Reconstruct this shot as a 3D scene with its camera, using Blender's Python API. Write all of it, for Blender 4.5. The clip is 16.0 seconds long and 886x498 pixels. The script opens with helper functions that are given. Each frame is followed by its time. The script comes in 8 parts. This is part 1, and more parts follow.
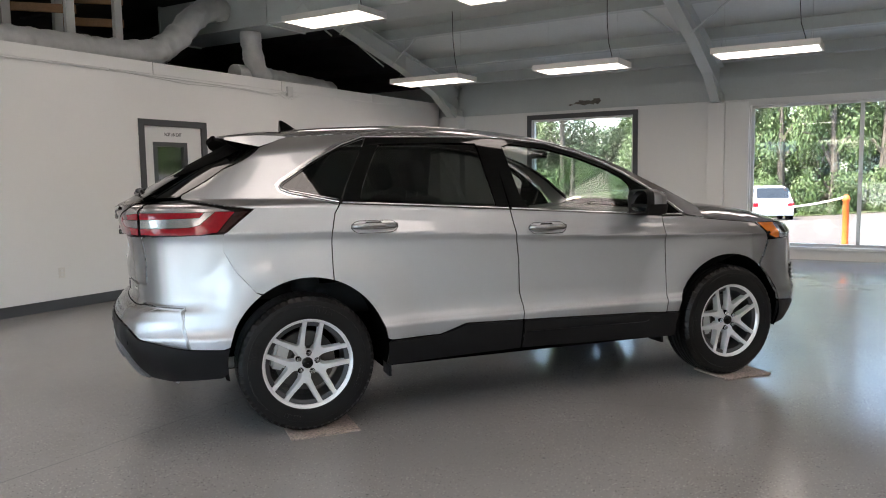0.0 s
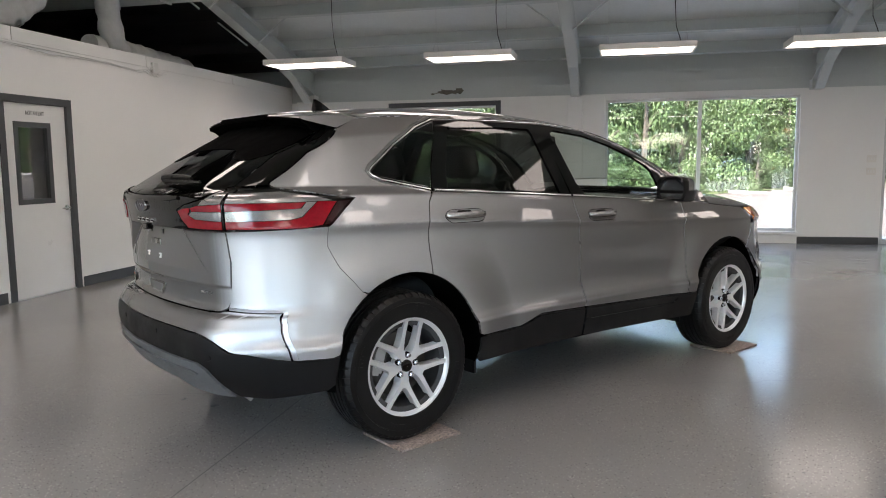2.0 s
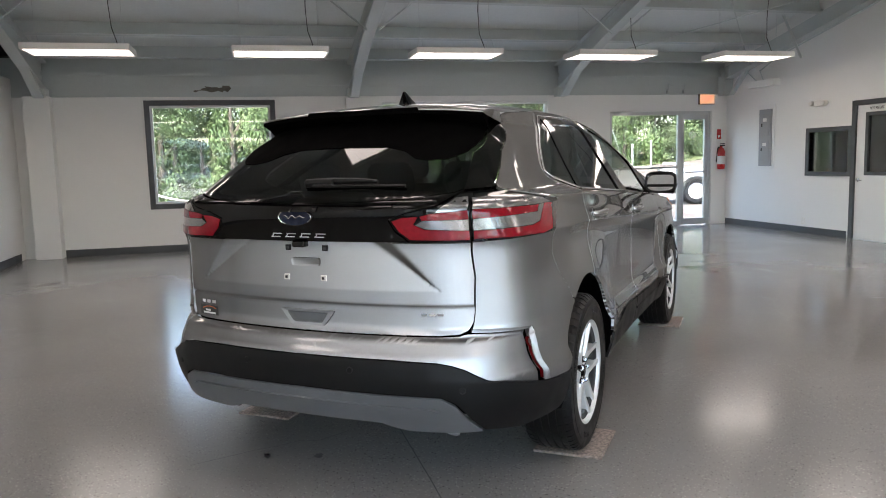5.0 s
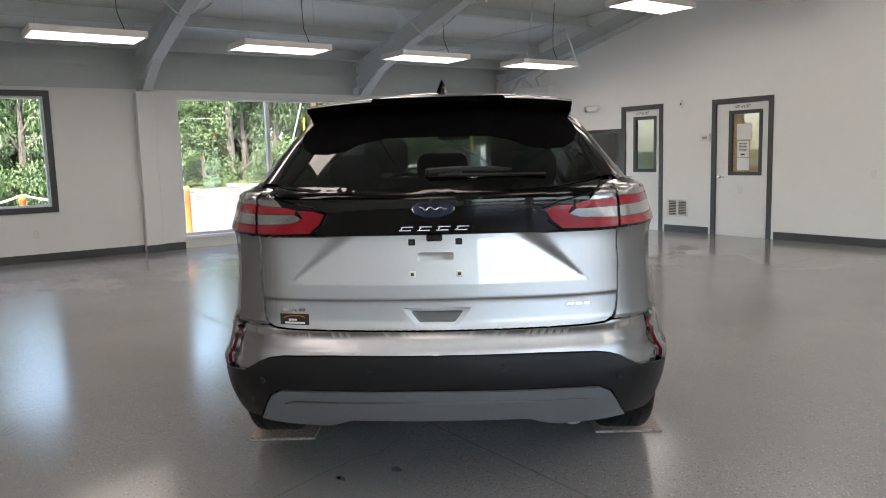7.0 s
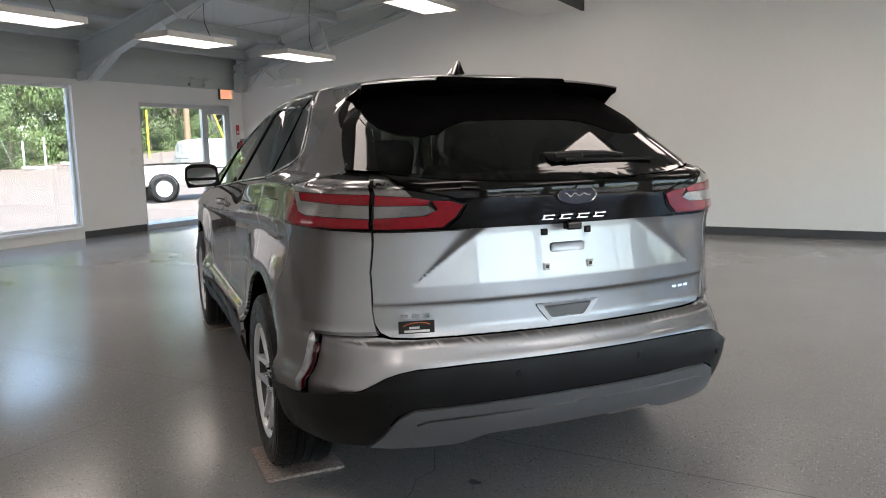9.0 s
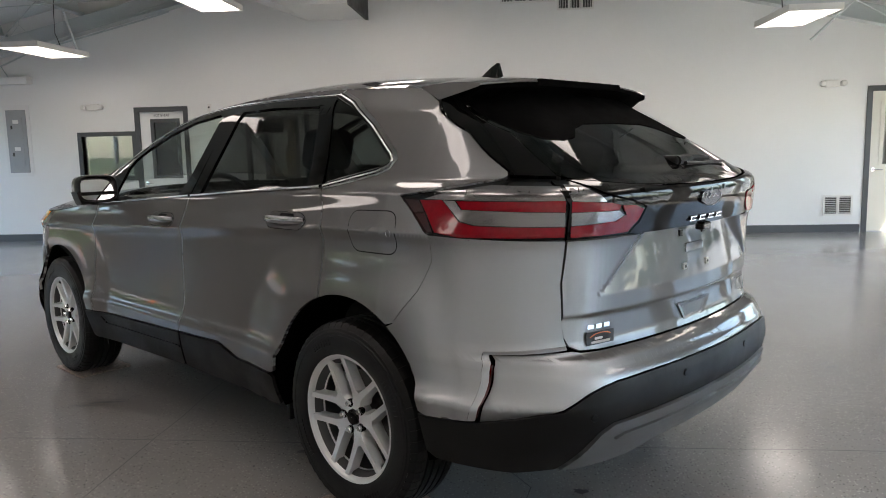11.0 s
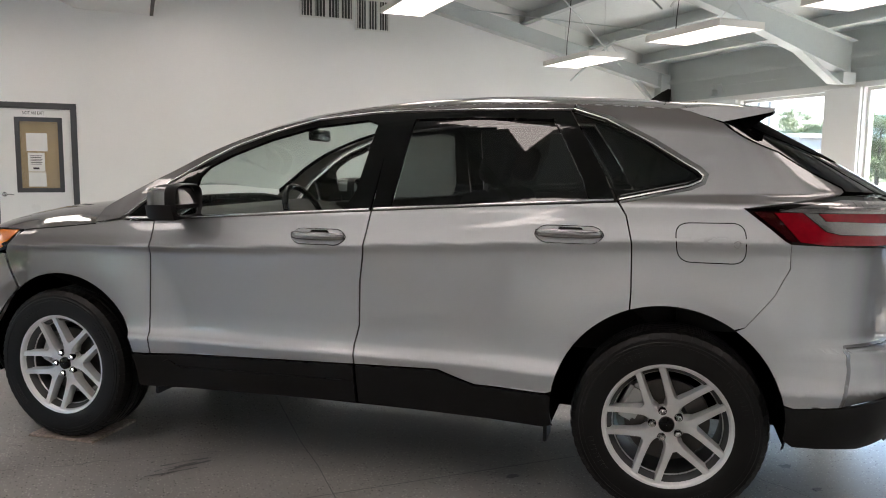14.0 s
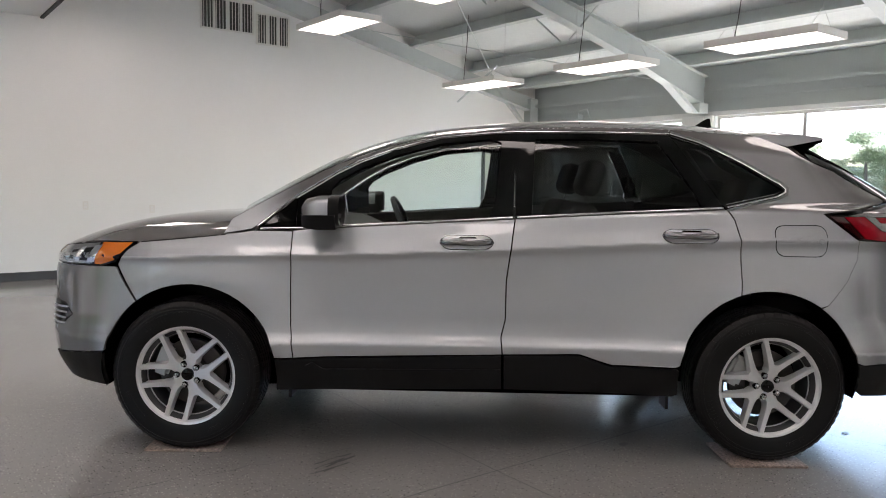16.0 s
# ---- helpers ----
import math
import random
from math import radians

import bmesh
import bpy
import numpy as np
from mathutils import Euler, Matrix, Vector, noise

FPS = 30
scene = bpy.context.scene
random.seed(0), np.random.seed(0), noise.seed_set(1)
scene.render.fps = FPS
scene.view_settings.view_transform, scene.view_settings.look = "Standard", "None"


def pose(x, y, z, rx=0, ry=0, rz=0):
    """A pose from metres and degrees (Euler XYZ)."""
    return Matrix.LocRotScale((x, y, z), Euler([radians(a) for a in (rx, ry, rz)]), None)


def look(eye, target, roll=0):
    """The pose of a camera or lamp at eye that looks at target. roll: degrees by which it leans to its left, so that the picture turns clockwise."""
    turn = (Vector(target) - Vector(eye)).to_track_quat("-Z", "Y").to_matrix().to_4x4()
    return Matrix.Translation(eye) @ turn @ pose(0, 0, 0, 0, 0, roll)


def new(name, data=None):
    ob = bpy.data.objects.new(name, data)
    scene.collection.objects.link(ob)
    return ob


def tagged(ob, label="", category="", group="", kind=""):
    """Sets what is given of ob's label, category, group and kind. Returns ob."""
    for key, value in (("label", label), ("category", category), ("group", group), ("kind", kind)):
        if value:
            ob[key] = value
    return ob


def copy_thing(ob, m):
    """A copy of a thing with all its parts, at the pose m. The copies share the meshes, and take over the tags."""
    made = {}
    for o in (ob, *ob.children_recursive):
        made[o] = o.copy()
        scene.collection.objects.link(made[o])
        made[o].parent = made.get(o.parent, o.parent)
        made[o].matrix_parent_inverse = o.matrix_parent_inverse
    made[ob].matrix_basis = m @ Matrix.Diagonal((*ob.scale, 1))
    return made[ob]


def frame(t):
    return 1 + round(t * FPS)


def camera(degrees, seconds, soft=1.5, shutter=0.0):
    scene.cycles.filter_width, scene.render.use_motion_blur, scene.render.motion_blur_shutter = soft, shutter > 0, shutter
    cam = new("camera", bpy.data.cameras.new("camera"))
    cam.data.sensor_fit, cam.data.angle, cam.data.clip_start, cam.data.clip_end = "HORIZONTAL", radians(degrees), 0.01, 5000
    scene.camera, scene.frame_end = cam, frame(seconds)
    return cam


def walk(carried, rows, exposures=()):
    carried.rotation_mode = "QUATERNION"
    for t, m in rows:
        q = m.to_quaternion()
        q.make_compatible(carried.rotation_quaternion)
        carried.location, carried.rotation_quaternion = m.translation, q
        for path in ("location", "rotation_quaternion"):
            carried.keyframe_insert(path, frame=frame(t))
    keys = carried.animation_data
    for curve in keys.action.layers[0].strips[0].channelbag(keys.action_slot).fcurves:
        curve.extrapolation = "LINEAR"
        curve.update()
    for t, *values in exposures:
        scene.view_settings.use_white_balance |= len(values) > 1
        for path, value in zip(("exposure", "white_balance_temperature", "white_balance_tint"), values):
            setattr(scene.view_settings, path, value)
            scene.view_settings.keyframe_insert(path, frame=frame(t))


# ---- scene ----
cam = camera(61.3, 16.0, soft=1.0)
PATH = [
    (0, (-4.738, -2.524, 1.38), (-3.028, -1.505, 1.187), -0.9),
    (0.5, (-4.904, -2.121, 1.385), (-3.124, -1.23, 1.187), -0.9),
    (1, (-5.088, -1.7, 1.375), (-3.249, -0.941, 1.167), -0.9),
    (1.5, (-5.17, -1.301, 1.364), (-3.279, -0.688, 1.148), -0.8),
    (2, (-5.178, -0.86, 1.381), (-3.244, -0.402, 1.153), -0.6),
    (2.5, (-5.21, -0.455, 1.385), (-3.247, -0.159, 1.146), -0.4),
    (3, (-5.17, -0.028, 1.361), (-3.191, 0.121, 1.114), -0.5),
    (3.5, (-5.169, 0.415, 1.36), (-3.184, 0.427, 1.114), -0.6),
    (3.7, (-5.156, 0.582, 1.378), (-3.172, 0.534, 1.135), -0.6),
    (5.8, (-4.688, 2.255, 1.404), (-2.849, 1.51, 1.154), -1.7),
    (6, (-4.625, 2.405, 1.403), (-2.814, 1.598, 1.149), -1.6),
    (6.5, (-4.42, 2.765, 1.405), (-2.697, 1.783, 1.152), -1.5),
    (7, (-4.129, 3.07, 1.384), (-2.517, 1.912, 1.136), -1.6),
    (7.5, (-3.807, 3.361, 1.367), (-2.335, 2.031, 1.121), -1.7),
    (8, (-3.456, 3.546, 1.364), (-2.144, 2.058, 1.109), -1.7),
    (8.5, (-3.064, 3.743, 1.371), (-1.918, 2.126, 1.106), -1.9),
    (9, (-2.713, 3.991, 1.369), (-1.754, 2.257, 1.095), -1.2),
    (9.2, (-2.557, 4.026, 1.372), (-1.676, 2.253, 1.091), -1.5),
    (11.3, (-0.908, 4.301, 1.383), (-0.838, 2.32, 1.118), -1.2),
    (11.5, (-0.75, 4.267, 1.38), (-0.76, 2.284, 1.114), -1.2),
    (12, (-0.374, 4.15, 1.372), (-0.562, 2.176, 1.113), -1.2),
    (12.5, (0.068, 4.067, 1.407), (-0.281, 2.115, 1.151), -0.9),
    (13, (0.484, 4.058, 1.406), (-0.015, 2.138, 1.157), -0.4),
    (13.5, (0.896, 3.954, 1.372), (0.265, 2.071, 1.133), 0.3),
    (14, (1.339, 3.885, 1.377), (0.586, 2.045, 1.153), 0.6),
    (14.5, (1.741, 3.848, 1.386), (0.88, 2.054, 1.181), 0.9),
    (15, (2.147, 3.712, 1.381), (1.179, 1.971, 1.193), 1.1),
    (15.5, (2.57, 3.645, 1.365), (1.486, 1.973, 1.191), 1.1),
    (16, (2.903, 3.492, 1.346), (1.694, 1.909, 1.171), 0.9),
]
walk(cam, [(t, look(e, g, r)) for t, e, g, r in PATH], [(0, 3.24, 6870, 13), (3.5, 3.38, 6850, 13), (7, 3.36, 6830, 12), (9, 3.2, 6850, 12), (11.5, 3.32, 6720, 10.5), (14, 3.58, 6760, 12), (15.3, 3.58, 6740, 13), (16, 3.55, 6640, 14)])

# world, sun and exposure
SUN_EL, SUN_AZ = 57.0, 146.0      # degrees above the horizon; heading of the sun, counted from +x to +y
world = bpy.data.worlds.new("sky")
scene.world = world
world.use_nodes = True
wt = world.node_tree
sky = wt.nodes.new("ShaderNodeTexSky")
sky.sky_type, sky.sun_disc = "NISHITA", False
sky.sun_elevation, sky.sun_rotation = radians(SUN_EL), radians(90 - SUN_AZ)
sky.air_density, sky.dust_density, sky.ozone_density = 1.0, 1.2, 1.5
wt.links.new(sky.outputs[0], wt.nodes["Background"].inputs[0])
wt.nodes["Background"].inputs[1].default_value = 0.15
sun = new("sun", bpy.data.lights.new("sun", "SUN"))
sun.data.energy, sun.data.angle, sun.data.color = 3.3, radians(0.6), (1.0, 0.95, 0.88)
sd = Vector((math.cos(radians(SUN_AZ)) * math.cos(radians(SUN_EL)), math.sin(radians(SUN_AZ)) * math.cos(radians(SUN_EL)), math.sin(radians(SUN_EL))))
sun.matrix_world = look(sd * 50, (0, 0, 0))
LAMP_GLOW = 0.68


# ---- materials ----
def node_mat(name):
    m = bpy.data.materials.new(name)
    m.use_nodes = True
    return m, m.node_tree, m.node_tree.nodes["Principled BSDF"]


def mat(name, col, rough=0.5, metal=0.0, vary=0.08, scale=6.0, fine=60.0, bump=0.05, coat=0.0, spec=0.5, rvary=0.08, per=0.0):
    """Paint or bulk material: two scales of noise in colour, roughness and relief."""
    m, t, b = node_mat(name)
    L = t.links.new
    tc = t.nodes.new("ShaderNodeTexCoord")
    n1 = t.nodes.new("ShaderNodeTexNoise")
    n1.inputs["Scale"].default_value, n1.inputs["Detail"].default_value = scale, 6
    n2 = t.nodes.new("ShaderNodeTexNoise")
    n2.inputs["Scale"].default_value, n2.inputs["Detail"].default_value = fine, 4
    L(tc.outputs["Object"], n1.inputs[0])
    L(tc.outputs["Object"], n2.inputs[0])
    mx = t.nodes.new("ShaderNodeMath")
    mx.operation = "MULTIPLY_ADD"
    mx.inputs[1].default_value = 0.6
    L(n1.outputs[0], mx.inputs[0])
    m2 = t.nodes.new("ShaderNodeMath")
    m2.operation = "MULTIPLY"
    m2.inputs[1].default_value = 0.4
    L(n2.outputs[0], m2.inputs[0])
    L(m2.outputs[0], mx.inputs[2])
    val = mx.outputs[0]
    if per:
        oi = t.nodes.new("ShaderNodeObjectInfo")
        ma = t.nodes.new("ShaderNodeMath")
        ma.operation = "MULTIPLY_ADD"
        ma.inputs[1].default_value = per
        L(oi.outputs["Random"], ma.inputs[0])
        L(val, ma.inputs[2])
        val = ma.outputs[0]
    r = t.nodes.new("ShaderNodeMapRange")
    r.inputs[1].default_value, r.inputs[2].default_value = 0.3, 0.7
    r.inputs[3].default_value, r.inputs[4].default_value = 1 - vary, 1 + vary
    L(val, r.inputs[0])
    mul = t.nodes.new("ShaderNodeVectorMath")
    mul.operation = "SCALE"
    mul.inputs[0].default_value = col
    L(r.outputs[0], mul.inputs["Scale"])
    L(mul.outputs[0], b.inputs["Base Color"])
    rr = t.nodes.new("ShaderNodeMapRange")
    rr.inputs[1].default_value, rr.inputs[2].default_value = 0.3, 0.7
    rr.inputs[3].default_value, rr.inputs[4].default_value = max(rough - rvary, 0.02), min(rough + rvary, 1)
    L(n1.outputs[0], rr.inputs[0])
    L(rr.outputs[0], b.inputs["Roughness"])
    b.inputs["Metallic"].default_value = metal
    b.inputs["Specular IOR Level"].default_value = spec
    b.inputs["Coat Weight"].default_value = coat
    b.inputs["Coat Roughness"].default_value = 0.03
    if bump:
        bp = t.nodes.new("ShaderNodeBump")
        bp.inputs["Strength"].default_value, bp.inputs["Distance"].default_value = bump, 0.004
        L(n2.outputs[0], bp.inputs["Height"])
        L(bp.outputs[0], b.inputs["Normal"])
    return m


def glass_mat(name, tint=(1, 1, 1), gloss=1.0, rough=0.0):
    """Thin pane: lets light straight through, tinted, with a Fresnel reflection."""
    m, t, b = node_mat(name)
    L = t.links.new
    t.nodes.remove(b)
    tr = t.nodes.new("ShaderNodeBsdfTransparent")
    tr.inputs[0].default_value = (*tint, 1)
    gl = t.nodes.new("ShaderNodeBsdfGlossy")
    gl.inputs["Roughness"].default_value = rough
    lw = t.nodes.new("ShaderNodeLayerWeight")
    pw = t.nodes.new("ShaderNodeMath")
    pw.operation = "POWER"
    pw.inputs[1].default_value = 5
    L(lw.outputs["Facing"], pw.inputs[0])
    mu = t.nodes.new("ShaderNodeMapRange")
    mu.inputs[3].default_value, mu.inputs[4].default_value = 0.045 * gloss, 0.85
    L(pw.outputs[0], mu.inputs[0])
    mix = t.nodes.new("ShaderNodeMixShader")
    L(mu.outputs[0], mix.inputs[0])
    L(tr.outputs[0], mix.inputs[1])
    L(gl.outputs[0], mix.inputs[2])
    L(mix.outputs[0], t.nodes["Material Output"].inputs[0])
    return m


def glow_mat(name, col, power):
    m, t, b = node_mat(name)
    b.inputs["Base Color"].default_value = (0.8, 0.8, 0.8, 1)
    b.inputs["Emission Color"].default_value = (*col, 1)
    b.inputs["Emission Strength"].default_value = power
    b.inputs["Roughness"].default_value = 0.4
    return m


def floor_mat():
    """Grey epoxy paint with scattered chips, soft stains, scuffs and a worn gloss."""
    m, t, b = node_mat("epoxy_floor")
    N, L = t.nodes.new, t.links.new
    tc = N("ShaderNodeTexCoord")

    def noise_tex(scale, detail=5, rough=0.55):
        n = N("ShaderNodeTexNoise")
        n.inputs["Scale"].default_value, n.inputs["Detail"].default_value, n.inputs["Roughness"].default_value = scale, detail, rough
        L(tc.outputs["Object"], n.inputs[0])
        return n.outputs[0]

    def rng(s, a, c, d, e):
        r = N("ShaderNodeMapRange")
        for i, v in enumerate((a, c, d, e)):
            r.inputs[i + 1].default_value = v
        L(s, r.inputs[0])
        return r.outputs[0]

    def mixc(f, a, c):
        x = N("ShaderNodeMix")
        x.data_type = "RGBA"
        L(f, x.inputs["Factor"])
        for k, v in ((6, a), (7, c)):
            if isinstance(v, tuple):
                x.inputs[k].default_value = (*v, 1)
            else:
                L(v, x.inputs[k])
        return x.outputs[2]

    base = mixc(rng(noise_tex(0.5, 3), 0.3, 0.7, 0, 1), (0.225, 0.219, 0.207), (0.275, 0.265, 0.252))
    base = mixc(rng(noise_tex(3.5, 6, 0.65), 0.60, 0.85, 0, 0.25), base, (0.12, 0.117, 0.11))

    def chips(scale, cut, seed):
        v = N("ShaderNodeTexVoronoi")
        v.inputs["Scale"].default_value = scale
        mp = N("ShaderNodeMapping")
        mp.inputs["Location"].default_value = (seed, seed * 2, 0)
        L(tc.outputs["Object"], mp.inputs[0])
        L(mp.outputs[0], v.inputs["Vector"])
        near = rng(v.outputs["Distance"], cut, cut * 0.6, 0, 1)
        sep = N("ShaderNodeSeparateColor")
        L(v.outputs["Color"], sep.inputs[0])
        pick = rng(sep.outputs[0], 0.50, 0.52, 0, 1)
        mu = N("ShaderNodeMath")
        mu.operation = "MULTIPLY"
        L(near, mu.inputs[0])
        L(pick, mu.inputs[1])
        patch = N("ShaderNodeMath")
        patch.operation = "MULTIPLY"
        L(mu.outputs[0], patch.inputs[0])
        L(rng(noise_tex(0.8, 5, 0.6), 0.38, 0.58, 0.28, 1.0), patch.inputs[1])
        return patch.outputs[0]

    base = mixc(chips(80, 0.30, 0.0), base, (0.50, 0.48, 0.45))
    base = mixc(chips(66, 0.27, 3.1), base, (0.03, 0.028, 0.026))
    L(base, b.inputs["Base Color"])
    L(rng(noise_tex(0.9, 4, 0.5), 0.3, 0.7, 0.14, 0.21), b.inputs["Roughness"])
    b.inputs["Specular IOR Level"].default_value = 0.48
    bp = N("ShaderNodeBump")
    bp.inputs["Strength"].default_value, bp.inputs["Distance"].default_value = 0.07, 0.003
    L(noise_tex(28, 4), bp.inputs["Height"])
    L(bp.outputs[0], b.inputs["Normal"])
    return m


def paint_mat():
    """Silver metallic car paint: flake under a clear coat."""
    m, t, b = node_mat("silver_paint")
    N, L = t.nodes.new, t.links.new
    tc = N("ShaderNodeTexCoord")
    v = N("ShaderNodeTexVoronoi")
    v.inputs["Scale"].default_value = 1400
    L(tc.outputs["Object"], v.inputs["Vector"])
    mx = N("ShaderNodeMix")
    mx.data_type = "RGBA"
    mx.inputs[6].default_value, mx.inputs[7].default_value = (0.52, 0.542, 0.565, 1), (0.63, 0.652, 0.675, 1)
    sep = N("ShaderNodeSeparateColor")
    L(v.outputs["Color"], sep.inputs[0])
    L(sep.outputs[0], mx.inputs["Factor"])
    L(mx.outputs[2], b.inputs["Base Color"])
    n = N("ShaderNodeTexNoise")
    n.inputs["Scale"].default_value = 3
    L(tc.outputs["Object"], n.inputs[0])
    r = N("ShaderNodeMapRange")
    r.inputs[3].default_value, r.inputs[4].default_value = 0.42, 0.46
    L(n.outputs[0], r.inputs[0])
    L(r.outputs[0], b.inputs["Roughness"])
    b.inputs["Metallic"].default_value = 0.85
    b.inputs["Specular Tint"].default_value = (0.30, 0.29, 0.28, 1)      # flake goes dark at grazing angles
    under = N("ShaderNodeBsdfPrincipled")                                # grey ground coat between the flakes
    under.inputs["Base Color"].default_value = (0.088, 0.082, 0.078, 1)
    under.inputs["Roughness"].default_value = 0.45
    under.inputs["Specular IOR Level"].default_value = 0.0
    for q in (b, under):
        q.inputs["Coat Weight"].default_value = 1.0
        q.inputs["Coat Roughness"].default_value = 0.015
        q.inputs["Coat IOR"].default_value = 1.5
    lw = N("ShaderNodeLayerWeight")
    flop = N("ShaderNodeMapRange")                                       # the flakes' gloss fades away from head-on
    flop.interpolation_type = "SMOOTHSTEP"
    flop.inputs[1].default_value, flop.inputs[2].default_value = 0.03, 0.42
    flop.inputs[3].default_value, flop.inputs[4].default_value = 1.0, 0.10
    L(lw.outputs["Facing"], flop.inputs[0])
    mix = N("ShaderNodeMixShader")
    L(flop.outputs[0], mix.inputs[0])
    L(under.outputs[0], mix.inputs[1])
    L(b.outputs[0], mix.inputs[2])
    L(mix.outputs[0], t.nodes["Material Output"].inputs[0])
    return m


M_FLOOR = floor_mat()
M_WALL = mat("white_wall_paint", (0.77, 0.775, 0.755), 0.55, vary=0.03, scale=0.8, fine=90, bump=0.04)
M_STEEL = mat("pale_grey_steel_paint", (0.52, 0.56, 0.55), 0.45, vary=0.05, scale=1.5, fine=40, bump=0.03)
M_CEIL = mat("pale_ceiling_sheet", (0.66, 0.69, 0.68), 0.6, vary=0.06, scale=0.9, fine=20, bump=0.08)
M_TRIM = mat("dark_grey_trim", (0.055, 0.06, 0.065), 0.4, vary=0.1, scale=5, bump=0.03)
M_DOOR = mat("white_door_paint", (0.74, 0.745, 0.73), 0.35, vary=0.03, scale=2, bump=0.02)
M_CREAM = mat("cream_door_paint", (0.68, 0.66, 0.58), 0.4, vary=0.04, scale=2, bump=0.02)
M_ALU = mat("mill_aluminium", (0.55, 0.56, 0.56), 0.38, metal=0.85, vary=0.05, scale=10, bump=0.02)
M_WFRAME = mat("white_window_frame", (0.66, 0.67, 0.65), 0.45, vary=0.05, bump=0.02)
# the roof lining's own dark; on loft floor and end wall it is painted-in shade
M_LINING_LOFTSHADE = mat("dark_lining_and_loft_shade", (0.03, 0.03, 0.032), 0.7, vary=0.3, scale=2, fine=30, bump=0.2)
M_DUCT = mat("duct_wrap", (0.60, 0.61, 0.60), 0.5, vary=0.08, scale=5, fine=25, bump=0.3)
M_WOOD = mat("raw_timber", (0.30, 0.17, 0.09), 0.7, vary=0.25, scale=9, bump=0.2)
M_BLACK = mat("black_cable", (0.012, 0.012, 0.012), 0.5, vary=0.1, bump=0.0)
M_CHROME = mat("chrome", (0.75, 0.76, 0.77), 0.07, metal=1.0, vary=0.02, bump=0.0, rvary=0.02)
M_HANDLE = mat("satin_handle", (0.36, 0.365, 0.37), 0.22, metal=0.95, vary=0.03, bump=0.0, rvary=0.03)
M_PLASTIC_W = mat("white_plastic", (0.72, 0.71, 0.67), 0.4, vary=0.04, bump=0.0)
M_GREYBOX = mat("grey_panel_paint", (0.30, 0.31, 0.32), 0.45, vary=0.06, bump=0.02)
M_VENT_SHADE = mat("vent_shade", (0.06, 0.06, 0.055), 0.8, vary=0.1, bump=0.0)
M_RED = mat("red_enamel", (0.45, 0.02, 0.02), 0.3, vary=0.1, bump=0.0)
M_ORANGE = mat("orange_plastic", (0.75, 0.16, 0.03), 0.5, vary=0.08, bump=0.02)
M_TAN = mat("tan_paper_blind", (0.48, 0.33, 0.16), 0.8, vary=0.1, scale=3, bump=0.05)
M_PAPER = mat("paper", (0.72, 0.72, 0.70), 0.8, vary=0.03, bump=0.02)
M_INK = mat("dark_ink", (0.03, 0.03, 0.03), 0.6, vary=0.05, bump=0.0)
M_CARPET = mat("speckled_carpet", (0.30, 0.24, 0.205), 0.95, vary=0.75, scale=70, fine=260, bump=0.6)
M_PANE = glass_mat("window_glass", (0.95, 0.97, 0.965), 1.9)
M_PANEL_GLOW = glow_mat("lamp_diffuser", (1.0, 0.905, 0.865), LAMP_GLOW)
M_EXIT = glow_mat("exit_sign_face", (0.9, 0.40, 0.10), 0.07)
M_EXIT_R = glow_mat("exit_letters", (1.0, 0.05, 0.02), 0.20)
M_CRACK = mat("floor_crack", (0.07, 0.07, 0.068), 0.7, vary=0.3, scale=30, bump=0.0)
M_SCUFF = mat("rubber_scuff", (0.02, 0.02, 0.02), 0.35, spec=0.3, vary=0.3, scale=30, bump=0.0)
M_PEEL = mat("bare_patch", (0.15, 0.137, 0.115), 0.9, vary=0.4, scale=14, bump=0.3)
# outdoors
M_ASPHALT = mat("sunlit_lot", (0.085, 0.072, 0.064), 0.9, vary=0.16, scale=0.35, fine=60, bump=0.3)
M_BACKLOT = mat("pale_concrete_lot", (0.24, 0.232, 0.222), 0.9, vary=0.14, scale=0.35, fine=60, bump=0.3)
M_GRASS = mat("grass", (0.045, 0.062, 0.014), 0.9, vary=0.5, scale=0.8, fine=12, bump=0.4)
M_LEAF = mat("leaf", (0.042, 0.070, 0.020), 0.55, vary=0.45, scale=0.35, fine=4, bump=0.0, per=0.35)
M_BARK = mat("bark", (0.09, 0.075, 0.06), 0.9, vary=0.3, scale=8, bump=0.4)
M_POLE = mat("utility_pole_wood", (0.15, 0.10, 0.06), 0.85, vary=0.2, scale=6, bump=0.3)
M_YELLOW = mat("yellow_plastic", (0.75, 0.52, 0.03), 0.5, vary=0.05, bump=0.0)
M_RIB = mat("white_ribbed_metal", (0.20, 0.207, 0.207), 0.4, vary=0.03, scale=1, bump=0.02)
M_WHITEBRICK = mat("white_painted_block", (0.30, 0.31, 0.31), 0.7, vary=0.05, scale=1, bump=0.05)
M_BLUECAR = mat("pale_blue_car_paint", (0.20, 0.33, 0.42), 0.25, vary=0.02, bump=0.0, coat=0.6)
M_CONCRETE = mat("pale_concrete", (0.45, 0.43, 0.40), 0.85, vary=0.12, scale=4, bump=0.2)
# distance haze is mixed into this pale blue-green base colour
M_HILL = mat("far_hill", (0.15, 0.21, 0.21), 1.0, vary=0.15, scale=0.02, bump=0.0)
M_WHITECAR = mat("white_car_paint", (0.72, 0.73, 0.74), 0.25, vary=0.02, bump=0.0, coat=0.6)
M_TANCAR = mat("tan_car_paint", (0.42, 0.35, 0.24), 0.25, vary=0.02, bump=0.0, coat=0.6)
M_DARKCAR = mat("dark_car_paint", (0.05, 0.055, 0.06), 0.25, vary=0.02, bump=0.0, coat=0.6)
